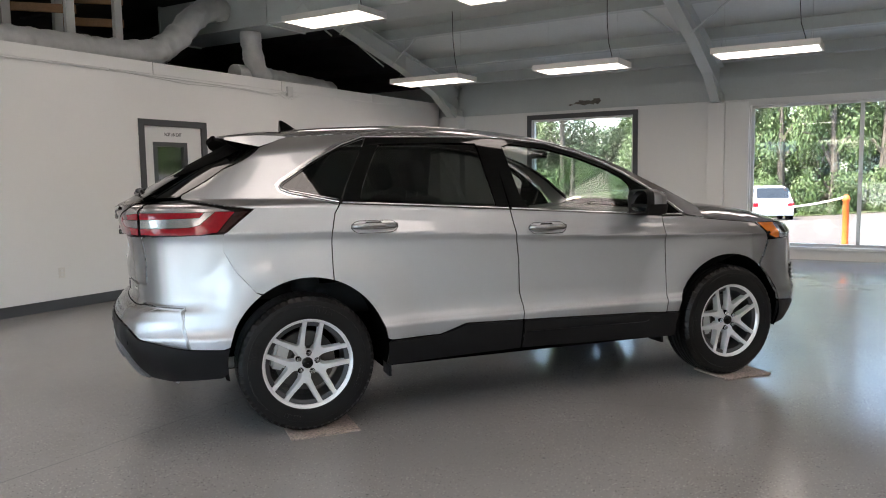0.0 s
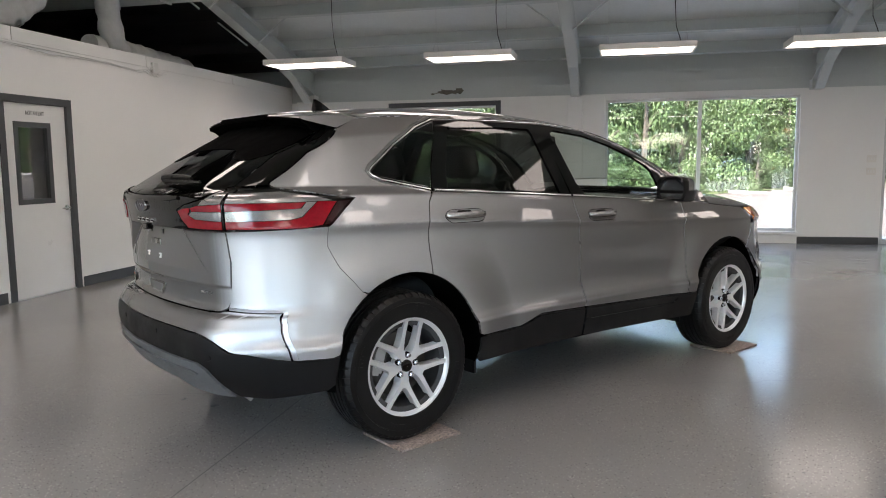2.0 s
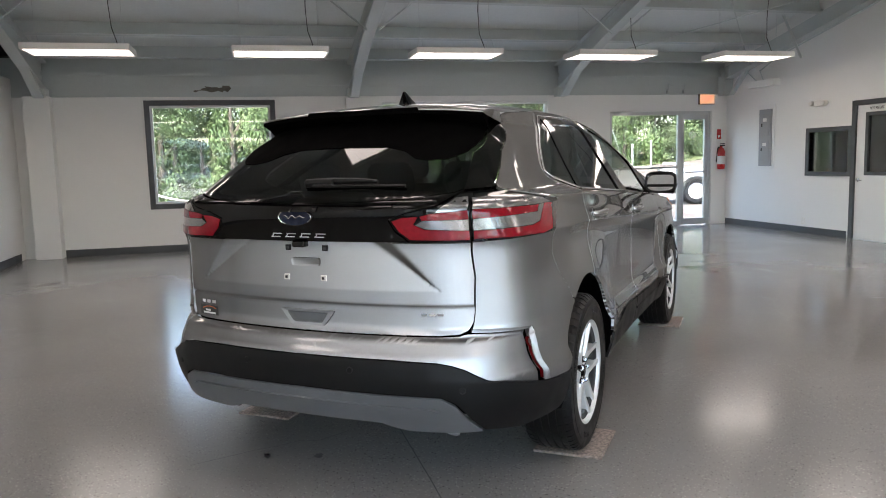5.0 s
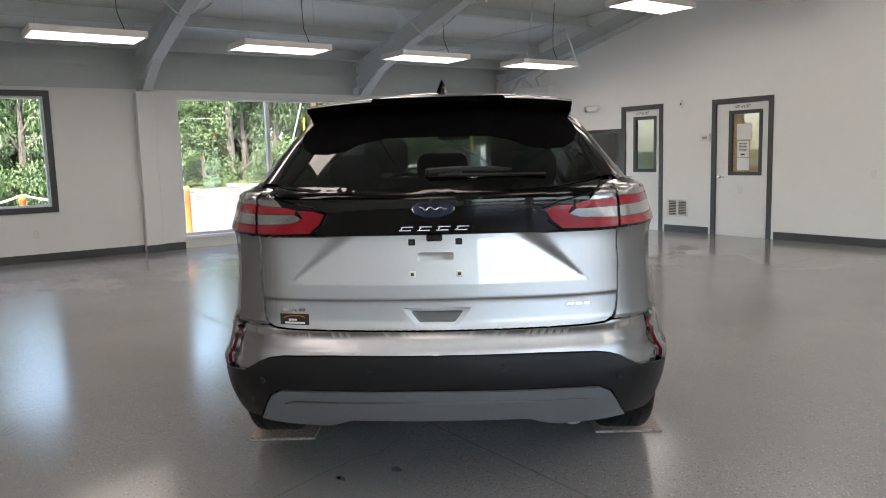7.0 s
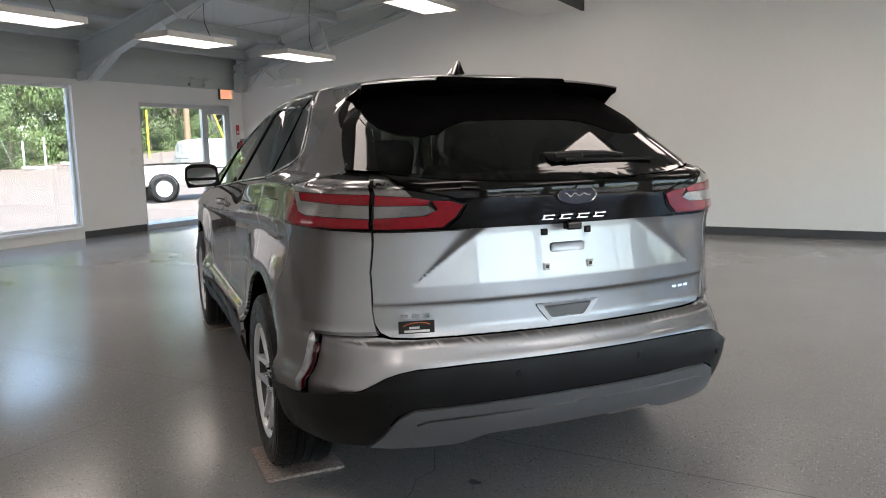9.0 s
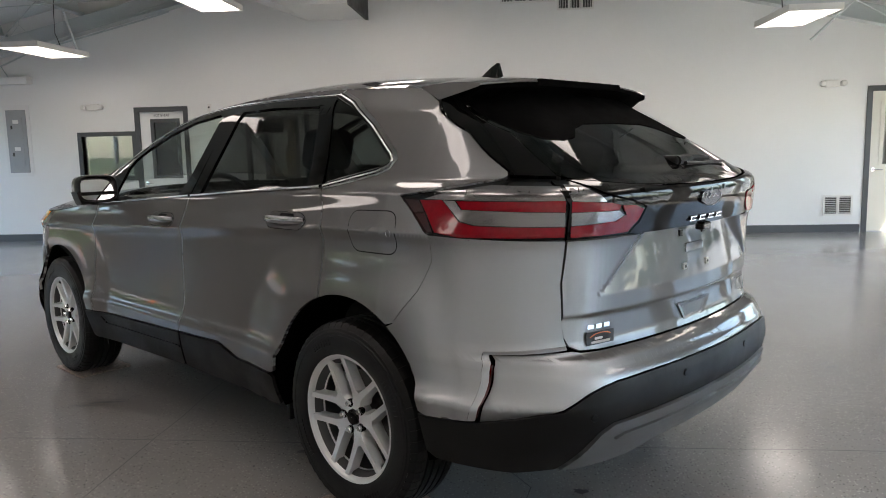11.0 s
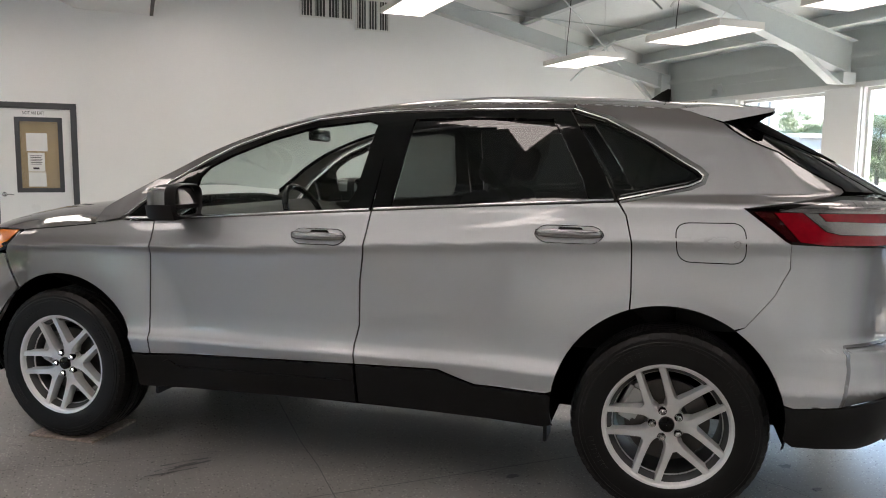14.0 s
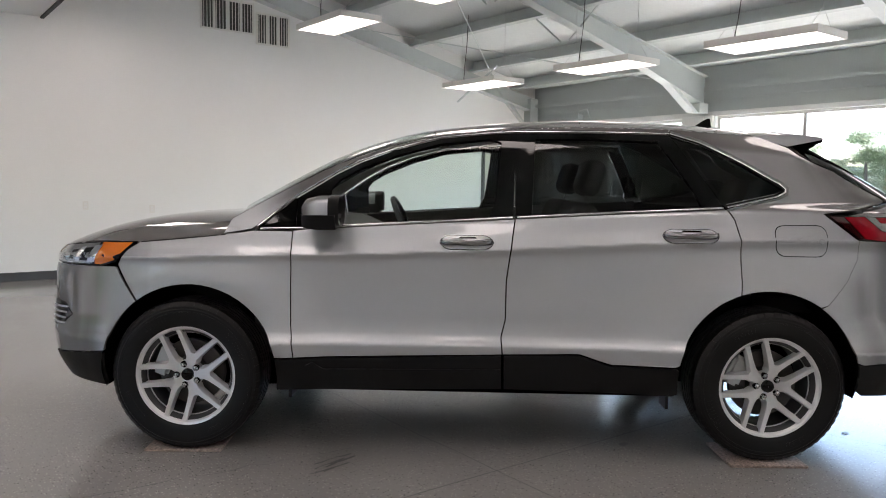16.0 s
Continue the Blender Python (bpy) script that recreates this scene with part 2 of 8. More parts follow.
M_SILVERCAR = mat("silver_truck_paint", (0.42, 0.42, 0.41), 0.3, metal=0.3, vary=0.02, bump=0.0, coat=0.6)
M_CARGLASS = mat("far_car_glass", (0.02, 0.025, 0.03), 0.08, vary=0.05, bump=0.0)
# the car
M_PAINT = paint_mat()
M_CLAD = mat("black_cladding", (0.0065, 0.0065, 0.007), 0.5, spec=0.24, vary=0.08, scale=8, fine=500, bump=0.08)
M_SKID = mat("grey_skid_plastic", (0.125, 0.128, 0.132), 0.42, metal=0.2, vary=0.05, fine=300, bump=0.05)
M_GLOSSBLACK = mat("gloss_black", (0.002, 0.002, 0.002), 0.05, spec=0.3, vary=0.05, bump=0.0, rvary=0.02)
M_RUBBER = mat("tyre_rubber", (0.005, 0.005, 0.0053), 0.42, spec=0.30, vary=0.15, scale=20, fine=200, bump=0.15)
M_RIM = mat("machined_alloy", (0.76, 0.765, 0.77), 0.30, metal=0.55, vary=0.015, scale=6, fine=20, bump=0.0, rvary=0.02)
M_RIMIN = mat("rim_barrel", (0.06, 0.062, 0.065), 0.5, metal=0.5, vary=0.1, bump=0.03)
M_DISC = mat("brake_disc", (0.10, 0.095, 0.09), 0.4, metal=0.8, vary=0.1, scale=40, bump=0.05)
# black liner and trim; also shade put in as colour under the spoiler and in gaps
M_LINER_SHADE = mat("liner_and_shade_black", (0.0012, 0.0012, 0.0013), 0.9, spec=0.03, vary=0.2, scale=12, bump=0.2)
M_TINT = glass_mat("tinted_glass", (0.09, 0.098, 0.094), 1.0)
M_REARTINT = glass_mat("dark_tinted_glass", (0.085, 0.095, 0.09), 1.0)
M_CLEAR = glass_mat("clear_car_glass", (0.80, 0.86, 0.83), 1.0)
M_LENS_RED = mat("red_lens", (0.25, 0.004, 0.012), 0.14, vary=0.1, scale=60, bump=0.0, coat=0.4, spec=0.3, rvary=0.03)
M_LENS_DARKRED = mat("dark_red_lens", (0.12, 0.003, 0.005), 0.1, vary=0.1, bump=0.0, coat=1.0, rvary=0.03)
M_LENS_SMOKE = mat("smoked_lens", (0.035, 0.003, 0.004), 0.1, vary=0.05, bump=0.0, coat=1.0, rvary=0.02)
M_LENS_CLEAR = mat("silver_lens", (0.27, 0.262, 0.262), 0.22, metal=0.8, vary=0.0, scale=4, bump=0.0, coat=1.0, rvary=0.01)
M_HEADLENS = mat("headlight_lens", (0.42, 0.42, 0.42), 0.14, metal=0.8, vary=0.05, scale=30, bump=0.05, coat=1.0, rvary=0.04)
M_LENS_AMBER = mat("amber_lens", (0.70, 0.17, 0.01), 0.15, vary=0.1, bump=0.0, coat=1.0)
M_SEAT = mat("charcoal_seat_cloth", (0.018, 0.018, 0.019), 0.85, vary=0.15, fine=200, bump=0.2)
M_DASH = mat("dark_dash_plastic", (0.045, 0.043, 0.04), 0.6, vary=0.1, fine=200, bump=0.1)
M_HEADLINER = mat("pale_headliner", (0.26, 0.25, 0.23), 0.9, vary=0.05, fine=200, bump=0.1)
M_BADGE = mat("blue_badge", (0.003, 0.007, 0.026), 0.25, vary=0.05, bump=0.0, spec=0.3)
M_MIRROR = mat("mirror_glass", (0.85, 0.86, 0.87), 0.02, metal=1.0, vary=0.0, bump=0.0, rvary=0.0)
M_STICKER = mat("dark_sticker", (0.015, 0.014, 0.013), 0.4, vary=0.05, bump=0.0)


# ---- mesh helpers ----
def bx(bm, x0, x1, y0, y1, z0, z1, m=None):
    """A box between two corners, optionally carried by the matrix m."""
    c = [Vector((x, y, z)) for x in (x0, x1) for y in (y0, y1) for z in (z0, z1)]
    vs = [bm.verts.new(m @ p if m else p) for p in c]
    for f in ((0, 1, 3, 2), (4, 6, 7, 5), (0, 4, 5, 1), (2, 3, 7, 6), (0, 2, 6, 4), (1, 5, 7, 3)):
        bm.faces.new([vs[i] for i in f])
    return bm


def rbx(x0, x1, y0, y1, z0, z1, r=0.004, seg=2):
    bm = bmesh.new()
    bx(bm, x0, x1, y0, y1, z0, z1)
    bmesh.ops.recalc_face_normals(bm, faces=bm.faces)
    bmesh.ops.bevel(bm, geom=bm.edges[:], offset=r, segments=seg, affect="EDGES", profile=0.5)
    return bm


def box1(x0, x1, y0, y1, z0, z1):
    return bx(bmesh.new(), x0, x1, y0, y1, z0, z1)


def tube(bm, pts, r, n=8, caps=True):
    """A round tube along points; r is one radius or one per point."""
    rings = []
    pts = [Vector(p) for p in pts]
    for i, p in enumerate(pts):
        d = (pts[min(i + 1, len(pts) - 1)] - pts[max(i - 1, 0)]).normalized()
        q = d.to_track_quat("Z", "Y").to_matrix()
        rad = r[i] if isinstance(r, (list, tuple)) else r
        rings.append([bm.verts.new(p + q @ Vector((math.cos(a) * rad, math.sin(a) * rad, 0))) for a in (k * math.tau / n for k in range(n))])
    for a, b in zip(rings, rings[1:]):
        for k in range(n):
            bm.faces.new((a[k], a[(k + 1) % n], b[(k + 1) % n], b[k]))
    if caps:
        bm.faces.new(rings[0][::-1])
        bm.faces.new(rings[-1])
    return bm


def lathe(bm, prof, n=48, axis="Y", closed=False, m=None):
    """Turn a profile of (radius, offset) about an axis."""
    rings = []
    for r, o in prof:
        ring = []
        for k in range(n):
            a = k * math.tau / n
            c, s = math.cos(a) * r, math.sin(a) * r
            p = Vector((c, o, s)) if axis == "Y" else Vector((c, s, o))
            ring.append(bm.verts.new(m @ p if m else p))
        rings.append(ring)
    pairs = list(zip(rings, rings[1:])) + ([(rings[-1], rings[0])] if closed else [])
    for a, b in pairs:
        for k in range(n):
            bm.faces.new((a[k], a[(k + 1) % n], b[(k + 1) % n], b[k]))
    return bm


def prism(bm, poly, lo, hi, axis="Y", m=None):
    """Extrude a flat outline between lo and hi along an axis."""
    def at(a, b, o):
        p = {"Y": Vector((a, o, b)), "X": Vector((o, a, b)), "Z": Vector((a, b, o))}[axis]
        return m @ p if m else p
    lower = [bm.verts.new(at(a, b, lo)) for a, b in poly]
    upper = [bm.verts.new(at(a, b, hi)) for a, b in poly]
    bm.faces.new(lower)
    bm.faces.new(upper[::-1])
    n = len(poly)
    for i in range(n):
        bm.faces.new((lower[i], upper[i], upper[(i + 1) % n], lower[(i + 1) % n]))
    return bm


def link(name, bm, material, smooth=False, tidy=True):
    if tidy:
        bmesh.ops.recalc_face_normals(bm, faces=bm.faces)
    me = bpy.data.meshes.new(name)
    bm.to_mesh(me)
    bm.free()
    me.materials.append(material)
    ob = new(name, me)
    if smooth:
        me.polygons.foreach_set("use_smooth", [True] * len(me.polygons))
        me.set_sharp_from_angle(angle=radians(smooth if smooth is not True else 40))
    return ob


def part(name, bm, material, parent, label="", smooth=False, tidy=True):
    ob = link(name, bm, material, smooth, tidy)
    ob.parent = parent
    if label:
        ob["label"] = label
    return ob


def thing(name, label, category, at=None, group="", kind=""):
    e = new(name)
    e.empty_display_size = 0.1
    if at is not None:
        e.matrix_world = at
    return tagged(e, label, category, group, kind)


def solid(name, bm, material, label, category, group="", kind="", smooth=False):
    return tagged(link(name, bm, material, smooth), label, category, group, kind)


def lettering(name, text, size, m, material, parent, depth=0.002, width=None):
    """Raised words in the built-in font, as a mesh; width squeezes them to a length."""
    cu = bpy.data.curves.new(name, "FONT")
    cu.body, cu.size, cu.extrude, cu.align_x, cu.align_y = text, size, depth, "CENTER", "CENTER"
    tmp = bpy.data.objects.new(name, cu)
    me = bpy.data.meshes.new_from_object(tmp)
    bpy.data.objects.remove(tmp)
    if width:
        xs = [v.co.x for v in me.vertices]
        k = width / (max(xs) - min(xs))
        for v in me.vertices:
            v.co.x *= k
    me.transform(m)
    me.materials.append(material)
    ob = new(name, me)
    ob.parent = parent
    return ob


# ---- the room ----
FX, BX, RY, LY = 8.15, -7.60, -7.45, 5.20      # inner faces of front, back, gable and partition walls
RIDGE, EAVE, PITCH = 0.3, 3.27, 0.222
FAR_Y = 10.5


def roof_z(x):
    return EAVE + PITCH * (7.9 - abs(x - RIDGE))


def wall_mesh(along, lo, hi, a0, a1, z0, z1, holes):
    """Wall slab between lo and hi, running a0..a1 on the other axis, with rectangular openings (a, b, za, zb)."""
    bm = bmesh.new()
    A = sorted({a0, a1, *(h[k] for h in holes for k in (0, 1))})
    Z = sorted({z0, z1, *(min(max(h[k], z0), z1) for h in holes for k in (2, 3))})
    verts = {}

    def vert(i, j, side):
        if (i, j, side) not in verts:
            o = hi if side else lo
            verts[i, j, side] = bm.verts.new((o, A[i], Z[j]) if along == "y" else (A[i], o, Z[j]))
        return verts[i, j, side]
    full = {(i, j) for i in range(len(A) - 1) for j in range(len(Z) - 1) if not any(p - 1e-6 < A[i] and A[i + 1] < q + 1e-6 and u - 1e-6 < Z[j] and Z[j + 1] < v + 1e-6 for p, q, u, v in holes)}
    for i, j in full:
        for side in (0, 1):
            bm.faces.new([vert(*c, side) for c in ((i, j), (i + 1, j), (i + 1, j + 1), (i, j + 1))])
        for di, dj, c0, c1 in ((-1, 0, (i, j), (i, j + 1)), (1, 0, (i + 1, j), (i + 1, j + 1)), (0, -1, (i, j), (i + 1, j)), (0, 1, (i, j + 1), (i + 1, j + 1))):
            if (i + di, j + dj) not in full:
                bm.faces.new([vert(*c0, 0), vert(*c1, 0), vert(*c1, 1), vert(*c0, 1)])
    return bm


solid("floor", box1(BX - 0.2, FX + 0.2, RY - 3.2, FAR_Y, -0.15, 0.0), M_FLOOR, "glossy grey epoxy showroom floor with chips and scuffs", "floor", kind="structure")

# front wall: low plastered wall with a ledge, sheet wall above
W1 = (1.30, 3.20, 0.80, 2.39)
W2 = (-3.70, -0.60, 0.20, 2.43)
XD = (-7.12, -4.95, 0.0, 2.22)
solid("wall_front", wall_mesh("y", FX, FX + 0.2, RY, FAR_Y, 0, 2.53, [W1, W2, XD]), M_WALL, "white painted low wall with large windows and a ledge", "wall", kind="structure")
solid("wall_front_upper", wall_mesh("y", FX + 0.1, FX + 0.2, RY, FAR_Y, 2.53, 3.6, []), M_STEEL, "pale grey painted sheet wall above the ledge", "wall", kind="structure")
bm = bmesh.new()
bx(bm, FX - 0.07, FX + 0.1, RY, 4.9, 2.905, 2.915)
bx(bm, FX - 0.07, FX - 0.062, RY, 4.9, 2.865, 2.905)
bx(bm, FX + 0.09, FX + 0.1, RY, 4.9, 2.72, 2.905)
bx(bm, FX + 0.02, FX + 0.1, RY, 4.9, 2.535, 2.565)
solid("wall_girt", bm, M_STEEL, "pale painted steel girt along the sheet wall", "girt", kind="structure")
for y0, y1, x0, z1 in ((-0.22, 0.04, FX - 0.15, 2.49), (-0.58, -0.22, FX - 0.06, 2.50), (4.62, 5.0, FX - 0.22, 2.53)):
    solid("pilaster", rbx(x0, FX - 0.002, y0, y1, 0, z1, 0.006), M_WALL, "white boxed column standing against the front wall", "pilaster", "boxed columns", "structure")

# back wall with big shop windows
BD = (-6.95, -6.12, 0.0, 2.18)
# the last two windows, from y 0.25 on, are added by guess
BW = [(-5.52, -3.92, 0.22, 2.44), (-3.32, -0.35, 0.22, 2.46), (0.25, 2.9, 0.22, 2.46), (3.1, 4.9, 0.22, 2.46)]
solid("wall_back", wall_mesh("y", BX - 0.2, BX, RY, FAR_Y, 0, 2.53, [BD] + BW), M_WALL, "white painted back wall with shop windows", "wall", kind="structure")
solid("wall_back_upper", wall_mesh("y", BX - 0.2, BX - 0.1, RY, FAR_Y, 2.53, 3.6, []), M_STEEL, "pale grey painted sheet wall above the back windows", "wall", kind="structure")
bm = bmesh.new()
bx(bm, BX - 0.1, BX + 0.07, RY, 4.9, 2.895, 2.905)
bx(bm, BX + 0.062, BX + 0.07, RY, 4.9, 2.845, 2.895)
bx(bm, BX - 0.1, BX - 0.09, RY, 4.9, 2.72, 2.895)
solid("wall_girt", bm, M_STEEL, "pale painted steel girt along the back wall", "girt", kind="structure")
for y0, y1, x1, z1 in ((-6.10, -5.56, BX + 0.07, 2.46), (-3.90, -3.34, BX + 0.05, 2.46), (RY + 0.002, -7.05, BX + 0.05, 2.5)):
    solid("pilaster", rbx(BX + 0.002, x1, y0, y1, 0, z1, 0.006), M_WALL, "white boxed column standing against the back wall", "pilaster", "boxed columns", "structure")

# gable wall with doors
D2 = (2.10, 3.06, 0.0, 2.10)
D3 = (4.08, 4.90, 0.0, 2.11)
D4 = (-7.42, -6.38, 0.0, 2.12)
RW = (5.00, 5.86, 1.05, 1.70)
solid("wall_gable", wall_mesh("x", RY - 0.15, RY, BX - 0.2, FX + 0.2, 0, 2.6, [D2, D3, D4, RW]), M_WALL, "white painted end wall with three doors", "wall", kind="structure")
bm = bmesh.new()
prism(bm, [(BX - 0.2, 2.6), (FX + 0.2, 2.6), (FX + 0.2, roof_z(FX + 0.2) + 0.03), (RIDGE, roof_z(RIDGE) + 0.03), (BX - 0.2, roof_z(BX - 0.2) + 0.03)], RY - 0.15, RY)
solid("wall_gable_upper", bm, M_WALL, "white painted gable rising to the ridge", "wall", kind="structure")

# partition with one door, dark loft behind it
D1 = (1.20, 2.16, 0.0, 2.09)
LTOP = 2.80
solid("wall_partition", wall_mesh("x", LY, LY + 0.14, BX - 0.002, FX - 0.002, 0, LTOP, [D1]), M_WALL, "white painted low partition wall under the roof", "wall", kind="structure")
bm = bmesh.new()
for i in range(7):
    x0 = BX + 0.05 + i * 2.24
    bx(bm, x0, x0 + 2.23, LY - 0.014, LY - 0.002, 2.67, LTOP + 0.01)
solid("partition_cap", bm, M_WALL, "white board fixed along the top of the partition", "trim", kind="structure")
# loft floor and end wall: the dimness of the loft is put into their colour
solid("loft_floor", box1(BX, FX, LY + 0.14, FAR_Y, 2.55, 2.66), M_LINING_LOFTSHADE, "loft floor above the back rooms, near-black for the unlit loft", "floor", kind="structure")
solid("wall_loft_end", box1(BX - 0.2, FX + 0.2, FAR_Y, FAR_Y + 0.1, 0, 5.4), M_LINING_LOFTSHADE, "end wall of the loft, near-black for the unlit space", "wall", kind="structure")
bm = bmesh.new()
for s in (1, -1):
    for y0, y1 in ((RY - 0.15, LY - 0.15),):
        x1 = FX + 0.4 if s > 0 else BX - 0.4
        prism(bm, [(RIDGE, roof_z(RIDGE)), (x1, roof_z(x1)), (x1, roof_z(x1) + 0.08), (RIDGE, roof_z(RIDGE) + 0.08)], y0, y1)
solid("ceiling", bm, M_CEIL, "pale grey sheet ceiling sloping to the ridge", "ceiling", kind="structure")
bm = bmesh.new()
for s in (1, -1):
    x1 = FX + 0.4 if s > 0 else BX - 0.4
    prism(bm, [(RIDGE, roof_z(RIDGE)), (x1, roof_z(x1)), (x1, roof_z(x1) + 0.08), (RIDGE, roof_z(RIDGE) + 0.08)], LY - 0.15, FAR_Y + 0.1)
solid("ceiling_loft", bm, M_LINING_LOFTSHADE, "dark unpainted roof lining over the loft", "ceiling", kind="structure")

# purlins: lipped channels along the building
PURLINS = [8.0, 7.08, 5.75, 4.4, 3.05, 1.7, -7.12, -6.10, -4.76, -3.4, -2.05, -0.7]


def purlin(x, y0, y1, material, label):
    bm = bmesh.new()
    s = 1 if x > RIDGE else -1
    zt = roof_z(x) - 0.004
    m = Matrix.Translation((x, 0, zt)) @ Matrix.Rotation(math.atan(PITCH) * s, 4, "Y")
    bx(bm, -0.004, 0.004, y0, y1, -0.21, 0, m)
    bx(bm, *sorted((-0.075 * s, -0.004 * s)), y0, y1, -0.21, -0.203, m)
    bx(bm, *sorted((0.004 * s, 0.07 * s)), y0, y1, -0.008, 0, m)
    bx(bm, *sorted((-0.075 * s, -0.068 * s)), y0, y1, -0.203, -0.172, m)
    return solid("purlin", bm, material, label, "purlin", "roof purlins", "structure")


for x in PURLINS:
    purlin(x, RY, LY - 0.16, M_STEEL, "pale painted steel purlin under the roof sheet")
    purlin(x, LY - 0.14, FAR_Y, M_LINING_LOFTSHADE, "dark steel purlin over the loft")


# rafters: tapered welded beams with a haunch and knee brace down to the columns
def lerp(tab, x):
    return float(np.interp(x, [p[0] for p in tab], [p[1] for p in tab]))


def rafter(y, skew=0.0):
    bm = bmesh.new()
    for s in (1, -1):
        X = lambda d: RIDGE + s * (7.85 - d)          # d: distance in from the wall
        top = lambda d: roof_z(X(d)) - 0.222
        bot = lambda d: top(d) - lerp([(0.0, 0.44), (0.9, 0.38), (2.0, 0.28), (3.9, 0.22), (7.85, 0.22)], d)
        ds = [0.0, 0.9, 2.0, 3.9, 5.9, 7.85]
        for a, b in zip(ds, ds[1:]):
            prism(bm, [(X(a), bot(a)), (X(b), bot(b)), (X(b), top(b)), (X(a), top(a))], y - 0.006, y + 0.006)
            prism(bm, [(X(a), bot(a) - 0.012), (X(b), bot(b) - 0.012), (X(b), bot(b)), (X(a), bot(a))], y - 0.085, y + 0.085)
            prism(bm, [(X(a), top(a)), (X(b), top(b)), (X(b), top(b) + 0.012), (X(a), top(a) + 0.012)], y - 0.085, y + 0.085)
        # column stub and knee plate
        bx(bm, *sorted((X(0.0), X(0.22))), y - 0.09, y + 0.09, 2.50, bot(0.1))
        prism(bm, [(X(0.22), 2.50), (X(0.32), 2.50), (X(1.0), bot(1.0)), (X(0.80), bot(0.8))], y - 0.07, y + 0.07)
    for v in bm.verts:
        v.co.y -= skew * v.co.x
    return solid("rafter", bm, M_STEEL, "pale painted tapered steel roof beam with knee brace", "roof beam", "roof beams", "structure")


for y, skew in ((-0.10, 0.0), (-3.70, 0.025), (4.75, 0.0)):
    rafter(y, skew)
bm = bmesh.new()
for s in (1, -1):
    x1 = FX if s > 0 else BX
    z = lambda x: roof_z(x) - 0.25
    prism(bm, [(RIDGE, z(RIDGE) - 0.26), (x1, z(x1) - 0.26), (x1, z(x1)), (RIDGE, z(RIDGE))], RY + 0.10, RY + 0.112)
    prism(bm, [(RIDGE, z(RIDGE) - 0.272), (x1, z(x1) - 0.272), (x1, z(x1) - 0.26), (RIDGE, z(RIDGE) - 0.26)], RY + 0.012, RY + 0.2)
    bx(bm, *sorted((x1, x1 - s * 0.2)), RY + 0.02, RY + 0.2, 2.5, z(x1))
    prism(bm, [(x1 - s * 0.2, 2.5), (x1 - s * 0.26, 2.5), (x1 - s * 0.72, z(x1) - 0.12), (x1 - s * 0.6, z(x1) - 0.12)], RY + 0.03, RY + 0.11)
solid("rafter", bm, M_STEEL, "pale painted steel end beam along the gable", "roof beam", "roof beams", "structure")
# wind bracing rods and flange stays
bm = bmesh.new()
tube(bm, [(7.3, -3.9, 3.0), (3.3, -7.3, 3.85)], 0.009, 6)
tube(bm, [(7.3, -7.3, 3.0), (3.3, -3.9, 3.85)], 0.009, 6)
tube(bm, [(-6.7, -3.9, 3.0), (-2.7, -7.3, 3.85)], 0.009, 6)
tube(bm, [(-6.7, -7.3, 3.0), (-2.7, -3.9, 3.85)], 0.009, 6)
solid("bracing_rod", bm, M_STEEL, "thin pale steel cross bracing rods under the roof", "bracing", kind="structure")
bm = bmesh.new()
for y in (-0.10, -3.85, 4.75):
    for xx in PURLINS[2:5] + PURLINS[8:11]:
        zt = roof_z(xx)
        for s in (1, -1):
            tube(bm, [(xx, y + 0.08 * s, zt - 0.58), (xx, y + 0.62 * s, zt - 0.16)], 0.014, 5)
solid("flange_brace", bm, M_STEEL, "short pale steel stays between beams and purlins", "bracing", kind="structure")
bm = bmesh.new()
for x, a in ((-5.6, 1.0), (5.75, -1)):
    tube(bm, [(x - 0.3, RY + 0.9, roof_z(x) - 0.3), (x + 0.3 * a, RY + 0.55, roof_z(x) - 0.95)], 0.02, 6)
solid("hanger_strut", bm, M_STEEL, "pale steel strut hanging from the roof", "bracing", kind="structure")

# skirting boards
def skirting(x0, x1, y0, y1):
    solid("baseboard", rbx(x0, x1, y0, y1, 0, 0.115, 0.003, 1), M_TRIM, "dark grey rubber baseboard", "baseboard", "baseboards", "structure")


T = 0.012
for a, b in ((-0.60, -0.585), (0.045, 4.61), (-4.94, -3.72)):
    if b - a > 0.1:
        skirting(FX - T, FX - 0.001, a, b)
skirting(FX - 0.15 - T, FX - 0.151, -0.23, 0.05)
skirting(FX - 0.06 - T, FX - 0.061, -0.58, -0.23)
for a, b in ((BX + 0.06, -7.44), (-6.32, 2.02), (3.14, 4.0), (4.98, FX - 0.02)):
    if b - a > 0.1:
        skirting(a, b, RY + 0.001, RY + T)
for a, b in ((BX + 0.02, 1.12), (2.24, FX - 0.25)):
    skirting(a, b, LY - T, LY - 0.001)
for a, b in ((-6.10, -5.56),):
    skirting(BX + 0.071, BX + 0.07 + T, a, b)
skirting(BX + 0.051, BX + 0.05 + T, -3.9, -3.34)


